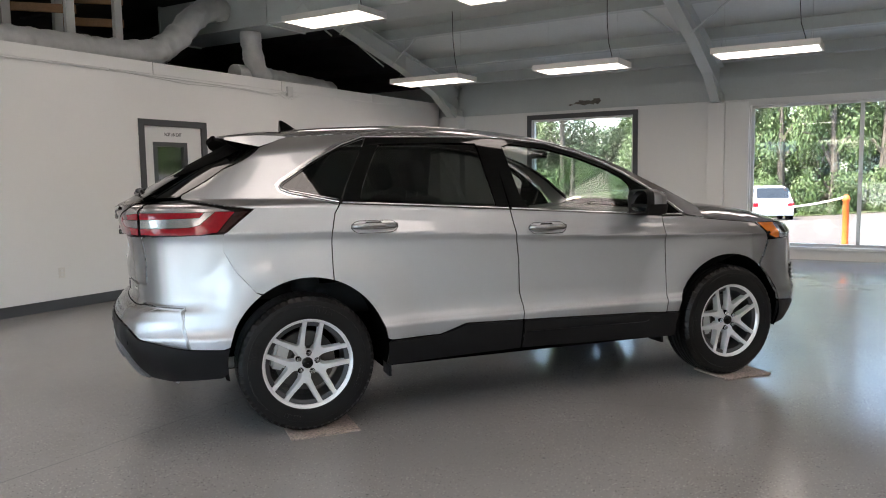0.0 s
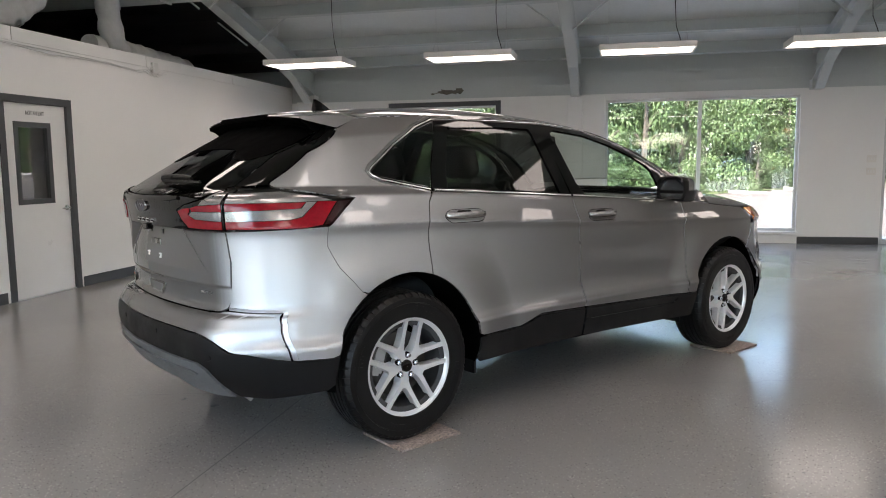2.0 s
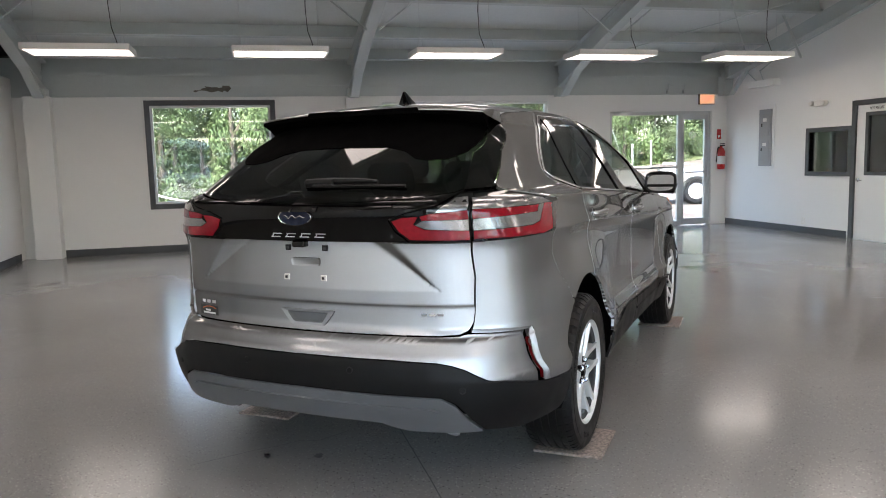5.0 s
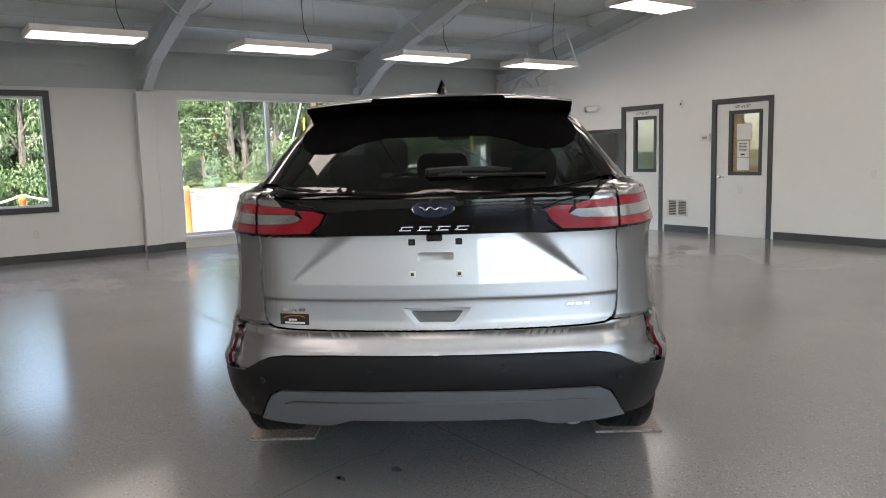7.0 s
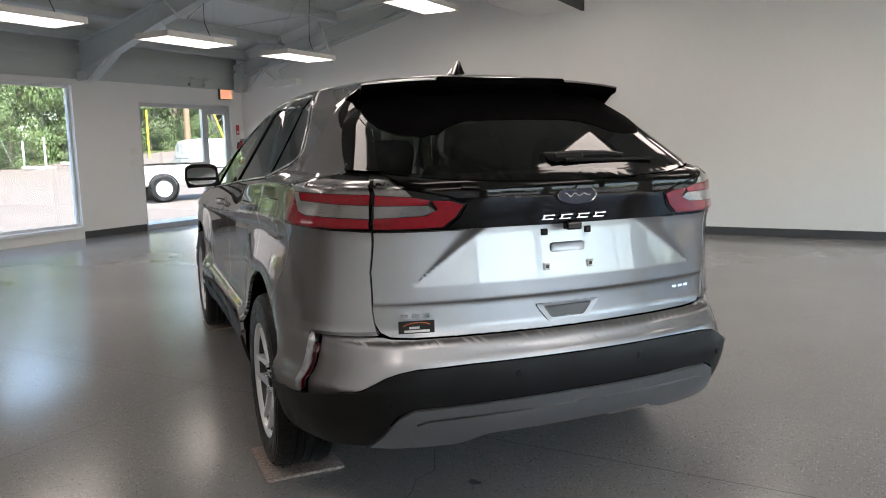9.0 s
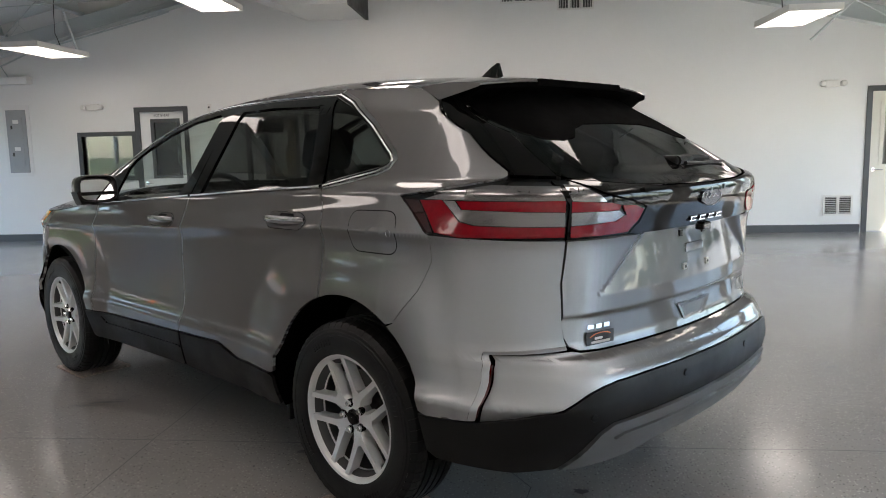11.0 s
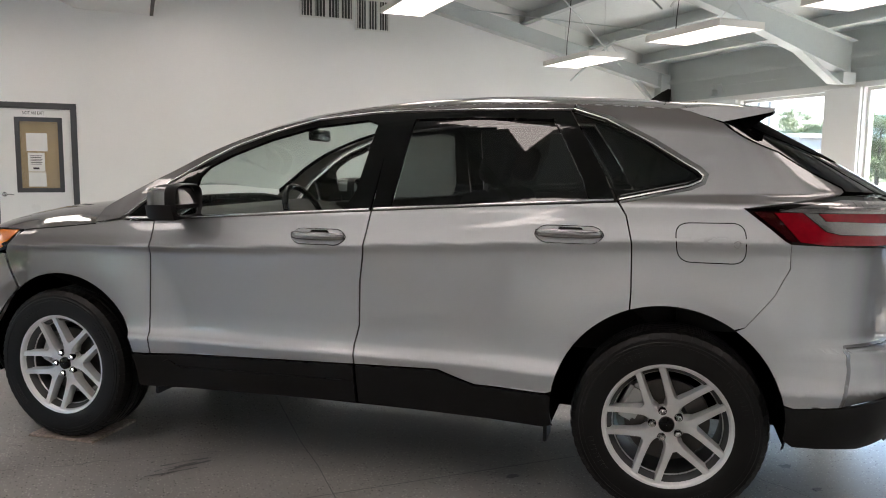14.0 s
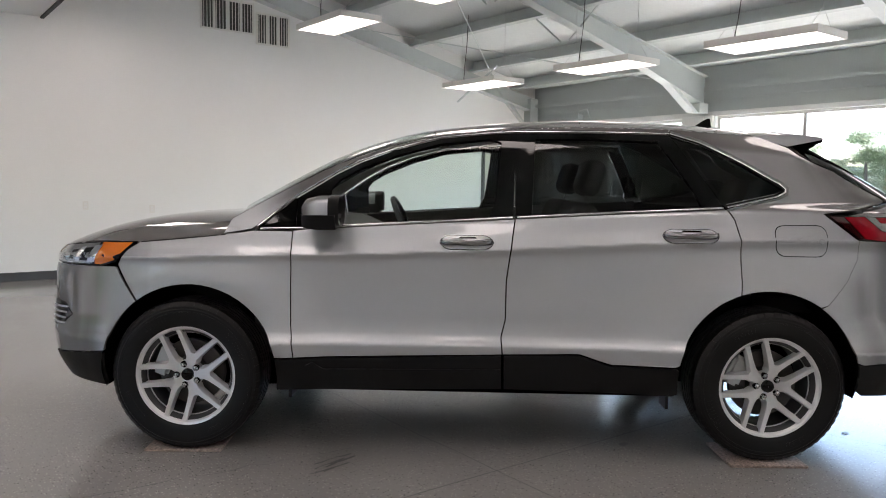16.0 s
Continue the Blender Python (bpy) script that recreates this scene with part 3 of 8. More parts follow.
# ---- windows ----
def window(name, along_x, hole, label, frame_mat, fw=0.07, depth=0.2, mullions=(), outer=0.0, inset=0.09, sill=False):
    """Window in a front or back wall (the pane faces x). outer: width of a proud casing round it on the room side."""
    a, b, z0, z1 = hole
    inner = FX if along_x > 0 else BX
    s = 1 if along_x > 0 else -1
    w = thing(name, label, "window", kind="structure")
    X = lambda d0, d1: sorted((inner + s * d0, inner + s * d1))
    bm = bmesh.new()
    d0, d1 = inset - 0.03, inset + 0.03
    for p, q, u, v in ((a, b, z0, z0 + fw), (a, b, z1 - fw, z1), (a, a + fw, z0 + fw, z1 - fw), (b - fw, b, z0 + fw, z1 - fw)):
        bx(bm, *X(d0, d1), p + 0.002, q - 0.002, u + 0.002, v - 0.002)
    part("window_frame", bm, frame_mat, w)
    if outer:
        bm = bmesh.new()
        for p, q, u, v in ((a - outer, b + outer, z0 - outer, z0), (a - outer, b + outer, z1, z1 + outer), (a - outer, a, z0, z1), (b, b + outer, z0, z1)):
            bx(bm, *X(-0.025, -0.001), p, q, u, v)
        part("casing", bm, M_TRIM, w, "dark grey wooden casing")
    edges = [a + fw, *mullions, b - fw]
    for mpos in mullions:
        part("mullion", bx(bmesh.new(), *X(d0 - 0.01, d1 + 0.01), mpos - 0.028, mpos + 0.028, z0 + fw, z1 - fw), M_ALU, w)
    for p, q in zip(edges, edges[1:]):
        pane = part("pane", bx(bmesh.new(), *X(inset - 0.003, inset + 0.003), p + (0.028 if p in mullions else 0), q - (0.028 if q in mullions else 0), z0 + fw, z1 - fw), M_PANE, w, "clear glass")
        pane.visible_shadow = False
    if sill:
        part("window_sill", rbx(*X(-0.05, inset - 0.032), a - 0.02, b + 0.02, z0 - 0.05, z0 - 0.002, 0.006), M_WALL, w)
    return w


window("window_1", 1, W1, "picture window in a dark grey casing", M_WFRAME, 0.035, outer=0.085, inset=0.07)
window("window_2", 1, W2, "large shop window in a pale frame with one mullion", M_WFRAME, 0.045, mullions=(-2.15,), sill=True, inset=0.10)
for i, (h, mm) in enumerate(zip(BW, ((), (-1.93,), (1.6,), ()))):
    window("window_%d" % (i + 3), -1, h, "large shop window in the back wall", M_WFRAME, 0.045, mullions=mm, sill=True, inset=0.10)
# small inner window in the gable wall
w = thing("window_7", "small inner window in a dark grey frame", "window", kind="structure")
a, b, z0, z1 = RW
bm = bmesh.new()
for p, q, u, v in ((a - 0.08, b + 0.07, z0 - 0.07, z0), (a - 0.08, b + 0.07, z1, z1 + 0.07), (a - 0.08, a, z0, z1), (b, b + 0.07, z0, z1)):
    bx(bm, p, q, RY - 0.1, RY + 0.02, u, v)
part("window_frame", bm, M_TRIM, w)
part("pane", box1(a, b, RY - 0.05, RY - 0.044, z0, z1), M_PANE, w, "clear glass")


# ---- doors ----
def hinged_door(name, hole, wall_y, side, label, leaf, lite, handle_left, casing=M_TRIM, cw=0.075, sign_on_wall=False, lite_frame=M_TRIM, backing=None):
    """Door leaf in a wall along x. side: +1 when the room lies at greater y. lite: glass opening (x0, x1, z0, z1)."""
    a, b, z0, z1 = hole
    Y = lambda d0, d1: sorted((wall_y + side * d0, wall_y + side * d1))
    d = thing(name, label, "door", kind="structure")
    bm = bmesh.new()
    for p, q, u, v in ((a - cw / 2, a + cw / 2, 0, z1 + cw / 2), (b - cw / 2, b + cw / 2, 0, z1 + cw / 2), (a + cw / 2, b - cw / 2, z1 - cw / 2, z1 + cw / 2)):
        bx(bm, p, q, *Y(-0.13, 0.018), u, v)
    part("door_frame", bm, casing, d, "dark grey steel frame" if casing is M_TRIM else "")
    x0, x1, zt = a + cw / 2 + 0.004, b - cw / 2 - 0.004, z1 - cw / 2 - 0.004
    lx0, lx1, lz0, lz1 = lite
    bm = bmesh.new()
    for p, q, u, v in ((x0, lx0, 0.012, zt), (lx1, x1, 0.012, zt), (lx0, lx1, 0.012, lz0), (lx0, lx1, lz1, zt)):
        bx(bm, p, q, *Y(-0.06, -0.016), u, v)
    part("door_leaf", bm, leaf, d)
    bm = bmesh.new()
    e = 0.028
    for p, q, u, v in ((lx0 - e, lx1 + e, lz1 - e, lz1 + e), (lx0 - e, lx1 + e, lz0 - e, lz0 + e), (lx0 - e, lx0 + e, lz0 + e, lz1 - e), (lx1 - e, lx1 + e, lz0 + e, lz1 - e)):
        bx(bm, p, q, *Y(-0.064, -0.008), u, v)
    part("glazing_bead", bm, lite_frame, d)
    part("pane", bx(bmesh.new(), lx0 + e, lx1 - e, *Y(-0.04, -0.034), lz0 + e, lz1 - e), M_PANE, d, "clear glass")
    if backing:
        part("blind", bx(bmesh.new(), lx0 + e, lx1 - e, *Y(-0.056, -0.05), lz0 + e, lz1 - e), backing, d, "tan paper blind behind the glass")
    hx = x0 + 0.06 if handle_left else x1 - 0.06
    hs = 1 if handle_left else -1
    bm = bmesh.new()
    yy = lambda q: wall_y + side * q
    lathe(bm, [(0.001, yy(-0.016)), (0.032, yy(-0.016)), (0.030, yy(-0.006)), (0.012, yy(-0.004)), (0.012, yy(0.035)), (0.001, yy(0.035))], 20, m=Matrix.Translation((hx, 0, 0.93)))
    tube(bm, [(hx, yy(0.032), 0.93), (hx + hs * 0.05, yy(0.036), 0.931), (hx + hs * 0.115, yy(0.030), 0.925)], 0.009, 8)
    part("door_handle", bm, M_CHROME, d, "brushed lever handle", smooth=True)
    rot = Matrix.Rotation(radians(90), 4, "X") if side < 0 else Matrix.Rotation(radians(180), 4, "Z") @ Matrix.Rotation(radians(90), 4, "X")
    tz = z1 + cw / 2 + 0.03 if sign_on_wall else (lz1 + zt) / 2 + 0.012
    lettering("sign_text", "NOT AN EXIT", 0.062, Matrix.Translation(((a + b) / 2, yy(0.002 if sign_on_wall else -0.014), tz)) @ rot, M_INK, d, 0.001, width=0.26)
    part("threshold", bx(bmesh.new(), a + cw / 2, b - cw / 2, *Y(-0.12, 0.0), 0.001, 0.010), M_ALU, d)
    return d


hinged_door("door_1", D1, LY, -1, "white steel door with a tall glass lite in a dark frame", M_DOOR, (1.40, 1.86, 1.02, 1.83), False)
d2 = hinged_door("door_2", D2, RY, 1, "white steel door with papers on a tan-lined glass lite", M_DOOR, (2.27, 2.78, 0.98, 1.92), False, backing=M_TAN)
hinged_door("door_3", D3, RY, 1, "white steel door with a narrow glass lite in a dark frame", M_DOOR, (4.22, 4.66, 1.03, 1.93), False)
hinged_door("door_4", D4, RY, 1, "cream steel door with a glass lite in a grey frame", M_CREAM, (-7.10, -6.58, 0.98, 1.90), False, sign_on_wall=True, lite_frame=M_CREAM)
for n, (x0, x1, z0, z1) in enumerate(((2.43, 2.68, 1.50, 1.74), (2.47, 2.67, 1.23, 1.48), (2.46, 2.67, 1.03, 1.22))):
    p = thing("paper_notice", "white paper notice taped inside the door glass", "paper", group="notices on the door")
    part("sheet", box1(x0, x1, RY - 0.0318, RY - 0.031, z0, z1), M_PAPER, p)
    if n == 1:
        for k in range(6):
            part("text_line", box1(x0 + 0.03 + 0.01 * (k % 2), x1 - 0.03, RY - 0.0305, RY - 0.030, z1 - 0.045 - 0.022 * k, z1 - 0.037 - 0.022 * k), M_INK, p, "line of small print")
        part("text_line", box1(x0 + 0.07, x1 - 0.06, RY - 0.0305, RY - 0.030, z0 + 0.03, z0 + 0.055), M_INK, p, "dark printed block")
# closed dim rooms behind the gable doors and the partition
bm = bmesh.new()
for x0, x1 in ((1.2, 3.6), (3.7, 7.9), (-7.7, -5.6)):
    bx(bm, x0, x1, RY - 3.2, RY - 3.1, 0, 2.6)
    bx(bm, x0, x0 + 0.08, RY - 3.1, RY - 0.16, 0, 2.6)
    bx(bm, x1 - 0.08, x1, RY - 3.1, RY - 0.16, 0, 2.6)
    bx(bm, x0, x1, RY - 3.2, RY - 0.16, 2.6, 2.7)
solid("wall_back_rooms", bm, M_WALL, "plain white walls of the rooms behind the doors", "wall", kind="structure")

# shop-front exit door, glazed, with side light
d = thing("door_5", "aluminium framed glass shop doors with a push bar", "door", kind="structure")
a, b, z0, z1 = XD
bm = bmesh.new()
mid = -6.45
X0, X1 = FX + 0.05, FX + 0.11
for p, q, u, v in ((a, b, z1 - 0.07, z1), (a, a + 0.06, 0, z1 - 0.07), (b - 0.06, b, 0, z1 - 0.07), (mid - 0.04, mid + 0.04, 0, z1 - 0.07), (mid + 0.04, b - 0.06, 0, 0.09), (mid + 0.04, b - 0.06, 1.12, 1.16)):
    bx(bm, X0, X1, p + 0.001, q - 0.001, u, v - 0.001)
part("door_frame", bm, M_ALU, d, "mill-finish aluminium frame")
bm = bmesh.new()
for p, q, u, v in ((a + 0.065, mid - 0.045, 0.012, 0.13), (a + 0.065, mid - 0.045, z1 - 0.16, z1 - 0.075), (a + 0.065, a + 0.12, 0.13, z1 - 0.16), (mid - 0.10, mid - 0.045, 0.13, z1 - 0.16)):
    bx(bm, X0 + 0.005, X1 - 0.005, p, q, u, v)
part("door_leaf", bm, M_ALU, d, "aluminium door leaf")
for p, q, u, v in ((mid + 0.04, b - 0.06, 0.09, 1.12), (mid + 0.04, b - 0.06, 1.16, z1 - 0.07), (a + 0.12, mid - 0.10, 0.13, z1 - 0.16)):
    pane = part("pane", box1(FX + 0.077, FX + 0.083, p, q, u, v), M_PANE, d, "clear glass")
    pane.visible_shadow = False
bm = bmesh.new()
tube(bm, [(FX + 0.02, a + 0.12, 1.04), (FX + 0.02, mid - 0.10, 1.04)], 0.016, 8)
part("push_bar", bm, M_ALU, d, smooth=True)
bm = bmesh.new()
lathe(bm, [(0.052, 0.0), (0.070, 0.0), (0.070, 0.003), (0.052, 0.003), (0.052, 0.0)], 28, m=Matrix.Translation((FX + 0.072, -6.74, 1.76)) @ Matrix.Rotation(radians(90), 4, "Z"))
bx(bm, FX + 0.070, FX + 0.073, -6.81, -6.67, 1.62, 1.635)
m = Matrix.Translation((FX + 0.0735, -6.74, 1.76)) @ Matrix.Rotation(radians(45), 4, "X")
bx(bm, -0.001, 0.001, -0.06, 0.06, -0.008, 0.008, m)
part("no_smoking_sticker", bm, M_PLASTIC_W, d, "round white no-smoking sticker on the glass")

# back exit door
d = thing("door_6", "aluminium framed glass exit door in the back wall", "door", kind="structure")
a, b, z0, z1 = BD
bm = bmesh.new()
for p, q, u, v in ((a, b, z1 - 0.12, z1), (a, a + 0.07, 0, z1 - 0.12), (b - 0.07, b, 0, z1 - 0.12)):
    bx(bm, BX - 0.12, BX - 0.05, p + 0.001, q - 0.001, u, v - 0.001)
part("door_frame", bm, M_ALU, d, "mill-finish aluminium frame")
bm = bmesh.new()
for p, q, u, v in ((a + 0.075, b - 0.075, 0.012, 0.15), (a + 0.075, b - 0.075, z1 - 0.20, z1 - 0.125), (a + 0.075, a + 0.12, 0.15, z1 - 0.20), (b - 0.12, b - 0.075, 0.15, z1 - 0.2)):
    bx(bm, BX - 0.11, BX - 0.06, p, q, u, v)
part("door_leaf", bm, M_ALU, d, "aluminium door leaf")
pane = part("pane", box1(BX - 0.088, BX - 0.082, a + 0.12, b - 0.12, 0.15, z1 - 0.2), M_PANE, d, "clear glass")
pane.visible_shadow = False
bm = bmesh.new()
tube(bm, [(BX - 0.02, a + 0.1, 1.0), (BX - 0.02, b - 0.1, 1.0)], 0.018, 8)
part("push_bar", bm, M_ALU, d, smooth=True)
part("door_closer", rbx(BX - 0.058, BX - 0.0, a + 0.1, a + 0.34, z1 - 0.17, z1 - 0.11, 0.008), M_TRIM, d, "dark door closer")


# ---- fittings ----
def exit_sign(m):
    e = thing("exit_sign", "lit orange exit sign with red letters above the door", "sign", m, "exit signs")
    part("housing", rbx(-0.17, 0.17, 0.0, 0.045, -0.10, 0.10, 0.008), M_TRIM, e)
    part("sign_face", box1(-0.16, 0.16, -0.004, -0.001, -0.09, 0.09), M_EXIT, e)
    lettering("sign_text", "EXIT", 0.15, Matrix.Translation((0, -0.005, 0)) @ Matrix.Rotation(radians(90), 4, "X"), M_EXIT_R, e, 0.001, width=0.22)
    return e


exit_sign(pose(FX - 0.06, -6.97, 2.44, 0, 0, -90))
exit_sign(pose(BX + 0.06, -6.66, 2.40, 0, 0, 90))


def lamp_panel(first, x, y, z, group, hang):
    """Hung flat lamp, 0.6 by 1.22, on four wires with a black flex."""
    if first is None:
        e = thing("ceiling_lamp", "flat white hanging panel lamp, lit, on thin wires", "lamp", pose(x, y, z), group)
        bm = bmesh.new()
        for p in ((-0.30, 0.30, -0.61, -0.585), (-0.30, 0.30, 0.585, 0.61), (-0.30, -0.275, -0.585, 0.585), (0.275, 0.30, -0.585, 0.585)):
            bx(bm, *p, 0, 0.075)
        bx(bm, -0.275, 0.275, -0.585, 0.585, 0.06, 0.074)
        part("frame", bm, M_PLASTIC_W, e)
        part("diffuser", box1(-0.274, 0.274, -0.584, 0.584, 0.008, 0.014), M_PANEL_GLOW, e, "glowing opal diffuser")
        for sx in (-0.22, 0.22):
            part("wire", tube(bmesh.new(), [(sx, -0.5, 0.075), (0, -0.5, 0.30), (0, -0.5, hang)], 0.0025, 5), M_ALU, e)
            part("wire", tube(bmesh.new(), [(sx, 0.5, 0.075), (0, 0.5, 0.30), (0, 0.5, hang)], 0.0025, 5), M_ALU, e)
        part("flex", tube(bmesh.new(), [(0.0, -0.44, 0.075), (0.02, -0.42, 0.16), (0.05, -0.37, 0.32), (0.03, -0.35, 0.62), (0.0, -0.36, hang)], 0.006, 6), M_BLACK, e, "black flex")
        return e
    return copy_thing(first, pose(x, y, z))


for xs, z, ys in ((5.35, 2.83, (3.62, 1.20, -1.18, -3.53, -5.85)), (2.95, 3.38, (3.62, 1.20, -1.18, -3.53, -5.75)), (0.45, 3.62, (3.4, 1.0, -1.2, -3.5, -5.85)),
                  (-2.05, 3.38, (4.1, 1.75, -0.6, -2.95, -5.35)), (-4.55, 2.83, (4.1, 1.75, -0.72, -2.95, -5.35))):
    lamp = None
    for y in ys:
        made = lamp_panel(lamp, xs, y, z, "hanging panel lamps", roof_z(xs) - z - 0.004)
        lamp = lamp or made


def vent(name, x0, x1, z0, z1, label, slats_upright, n, split=0):
    """Wall grille on the gable wall."""
    v = thing(name, label, "vent", group="wall grilles")
    y = RY
    bm = bmesh.new()
    e = 0.028
    for p, q, u, w_ in ((x0, x1, z0, z0 + e), (x0, x1, z1 - e, z1), (x0, x0 + e, z0 + e, z1 - e), (x1 - e, x1, z0 + e, z1 - e)):
        bx(bm, p, q, y + 0.001, y + 0.018, u, w_)
    for k in range(1, split + 1):
        c = x0 + (x1 - x0) * k / (split + 1)
        bx(bm, c - 0.02, c + 0.02, y + 0.001, y + 0.017, z0 + e, z1 - e)
    part("frame", bm, M_PLASTIC_W, v)
    # the wall is closed here; a dark sheet gives the shade of a duct
    part("backing", box1(x0 + e, x1 - e, y + 0.0015, y + 0.003, z0 + e, z1 - e), M_VENT_SHADE, v, "dark sheet for the shade behind the slats")
    sl = bpy.data.meshes.new("slat")
    bm = bmesh.new()
    if slats_upright:
        bx(bm, -0.004, 0.004, -0.006, 0.006, z0 + e, z1 - e)
    else:
        bx(bm, x0 + e, x1 - e, -0.006, 0.006, -0.003, 0.003)
    bm.to_mesh(sl)
    bm.free()
    sl.materials.append(M_PLASTIC_W)
    for k in range(n):
        f = (k + 0.5) / n
        o = new("slat", sl)
        o.parent = v
        o.location = (x0 + e + (x1 - x0 - 2 * e) * f, y + 0.011, 0) if slats_upright else (0, y + 0.011, z0 + e + (z1 - z0 - 2 * e) * f)
    return v


vent("return_vent", -1.79, -0.97, 3.53, 4.00, "large white slatted return grille high on the wall", True, 16, 3)
vent("return_vent", -2.37, -1.82, 3.40, 3.88, "white slatted grille high on the wall", True, 12, 2)
vent("low_vent", 3.53, 3.94, 0.255, 0.555, "low white wall grille with two openings", False, 9, 1)
vent("low_vent", -0.55, 0.18, 0.09, 0.40, "low wide white wall grille with two openings", False, 10, 1)
vent("low_vent", -6.21, -5.78, 0.25, 0.56, "low white wall grille beside the cream door", False, 9, 1)


def outlet(m, label="white duplex power outlet on the wall"):
    o = thing("power_outlet", label, "outlet", m, "power outlets")
    part("plate", rbx(-0.036, 0.036, -0.006, -0.0005, -0.058, 0.058, 0.002), M_PLASTIC_W, o)
    for z in (-0.022, 0.022):
        part("socket", rbx(-0.016, 0.016, -0.008, -0.0065, z - 0.014, z + 0.014, 0.003), M_DOOR, o)
    return o


for m in (pose(0.09, LY, 0.40), pose(0.62, RY, 0.975, 0, 0, 180), pose(-0.25, RY, 0.92, 0, 0, 180), pose(FX, 2.80, 0.40, 0, 0, -90), pose(FX, 1.54, 0.40, 0, 0, -90), pose(5.95, RY, 0.21, 0, 0, 180), pose(4.3, LY, 0.42)):
    outlet(m)
for m in (pose(FX, -4.78, 1.38, 0, 0, -90), pose(FX, -4.78, 1.18, 0, 0, -90)):
    o = thing("light_switch", "white light switch on the wall beside the exit", "switch", m, "wall switches")
    part("plate", rbx(-0.07, 0.07, -0.006, -0.0005, -0.058, 0.058, 0.002), M_PLASTIC_W, o)
    for sx in (-0.04, 0, 0.04):
        part("rocker", rbx(sx - 0.010, sx + 0.010, -0.011, -0.0065, -0.022, 0.022, 0.003), M_DOOR, o)
o = thing("thermostat", "white wall thermostat beside the door", "thermostat", pose(3.21, RY, 1.545, 0, 0, 180))
part("case", rbx(-0.085, 0.085, -0.03, -0.0005, -0.055, 0.055, 0.006), M_PLASTIC_W, o)
part("display", box1(-0.045, 0.045, -0.032, -0.0305, -0.02, 0.025), M_GREYBOX, o)
o = thing("door_sensor", "small white motion sensor on the wall", "sensor", pose(3.675, RY, 2.12, 0, 0, 180))
part("case", rbx(-0.03, 0.03, -0.03, -0.0005, -0.055, 0.055, 0.006), M_PLASTIC_W, o)
part("lens", rbx(-0.015, 0.015, -0.036, -0.031, -0.02, 0.01, 0.003), M_INK, o)


def twin_light(m):
    o = thing("emergency_light", "white emergency light with two round heads", "lamp", m, "emergency lights")
    part("case", rbx(-0.10, 0.10, -0.07, -0.0005, -0.05, 0.05, 0.01), M_PLASTIC_W, o)
    for s in (-1, 1):
        bm = bmesh.new()
        lathe(bm, [(0.001, -0.11), (0.030, -0.11), (0.042, -0.10), (0.042, -0.04), (0.025, -0.02), (0.001, -0.02)], 20, m=Matrix.Translation((s * 0.145, 0, 0.0)))
        part("head", bm, M_PLASTIC_W, o, smooth=True)
    return o


twin_light(pose(5.61, RY, 2.165, 0, 0, 180))
twin_light(pose(-5.83, RY, 2.20, 0, 0, 180))
o = thing("electrical_panel", "grey electrical panel set in a white frame on the wall", "electrical panel", pose(6.96, RY, 1.66, 0, 0, 180))
part("frame", box1(-0.23, 0.23, -0.012, -0.0005, -0.58, 0.58), M_DOOR, o)
part("body", rbx(-0.17, 0.17, -0.03, -0.0125, -0.52, 0.50, 0.004), M_GREYBOX, o)
for z in (-0.22, 0.22):
    part("panel_door", rbx(-0.11, 0.11, -0.04, -0.0305, z - 0.19, z + 0.17, 0.004), M_GREYBOX, o)
    part("latch", rbx(-0.09, -0.06, -0.048, -0.0405, z - 0.03, z + 0.03, 0.003), M_INK, o)
    part("label_plate", box1(-0.05, 0.05, -0.042, -0.0405, z + 0.06, z + 0.12), M_PAPER, o)
solid("wall_box", rbx(6.62, 7.38, RY + 0.001, RY + 0.16, 2.56, 2.68, 0.006), M_WALL, "white boxed shelf high on the wall", "box")
o = thing("fire_extinguisher", "red fire extinguisher hanging on the wall", "extinguisher", pose(FX - 0.09, -7.28, 1.08))
bm = bmesh.new()
lathe(bm, [(0.001, 0), (0.06, 0), (0.072, 0.02), (0.072, 0.34), (0.05, 0.40), (0.022, 0.42), (0.022, 0.45), (0.001, 0.45)], 24, axis="Z")
part("cylinder", bm, M_RED, o, smooth=True)
part("label_plate", lathe(bmesh.new(), [(0.0728, 0.10), (0.0728, 0.26)], 24, axis="Z"), M_PAPER, o, "white printed label")
bm = bmesh.new()
bx(bm, -0.10, 0.03, -0.012, 0.012, 0.45, 0.475)
bx(bm, -0.11, 0.02, -0.010, 0.010, 0.49, 0.505)
tube(bm, [(0.02, 0, 0.44), (0.08, 0.02, 0.42), (0.10, 0.04, 0.28), (0.085, 0.05, 0.14)], 0.011, 8)
part("handle", bm, M_BLACK, o, "black lever and hose")
part("bracket", box1(0.074, 0.088, -0.02, 0.02, 0.1, 0.44), M_TRIM, o)
o = thing("fire_sign", "red and white extinguisher sign on the wall", "sign", pose(FX, -7.28, 1.72, 0, 0, -90))
part("plate", box1(-0.05, 0.05, -0.003, -0.0005, -0.15, 0.15), M_PAPER, o)
part("red_field", box1(-0.045, 0.045, -0.0045, -0.0035, -0.05, 0.14), M_RED, o)
part("arrow", prism(bmesh.new(), [(-0.03, 0.02), (0, -0.03), (0.03, 0.02)], -0.0058, -0.0048), M_PAPER, o)
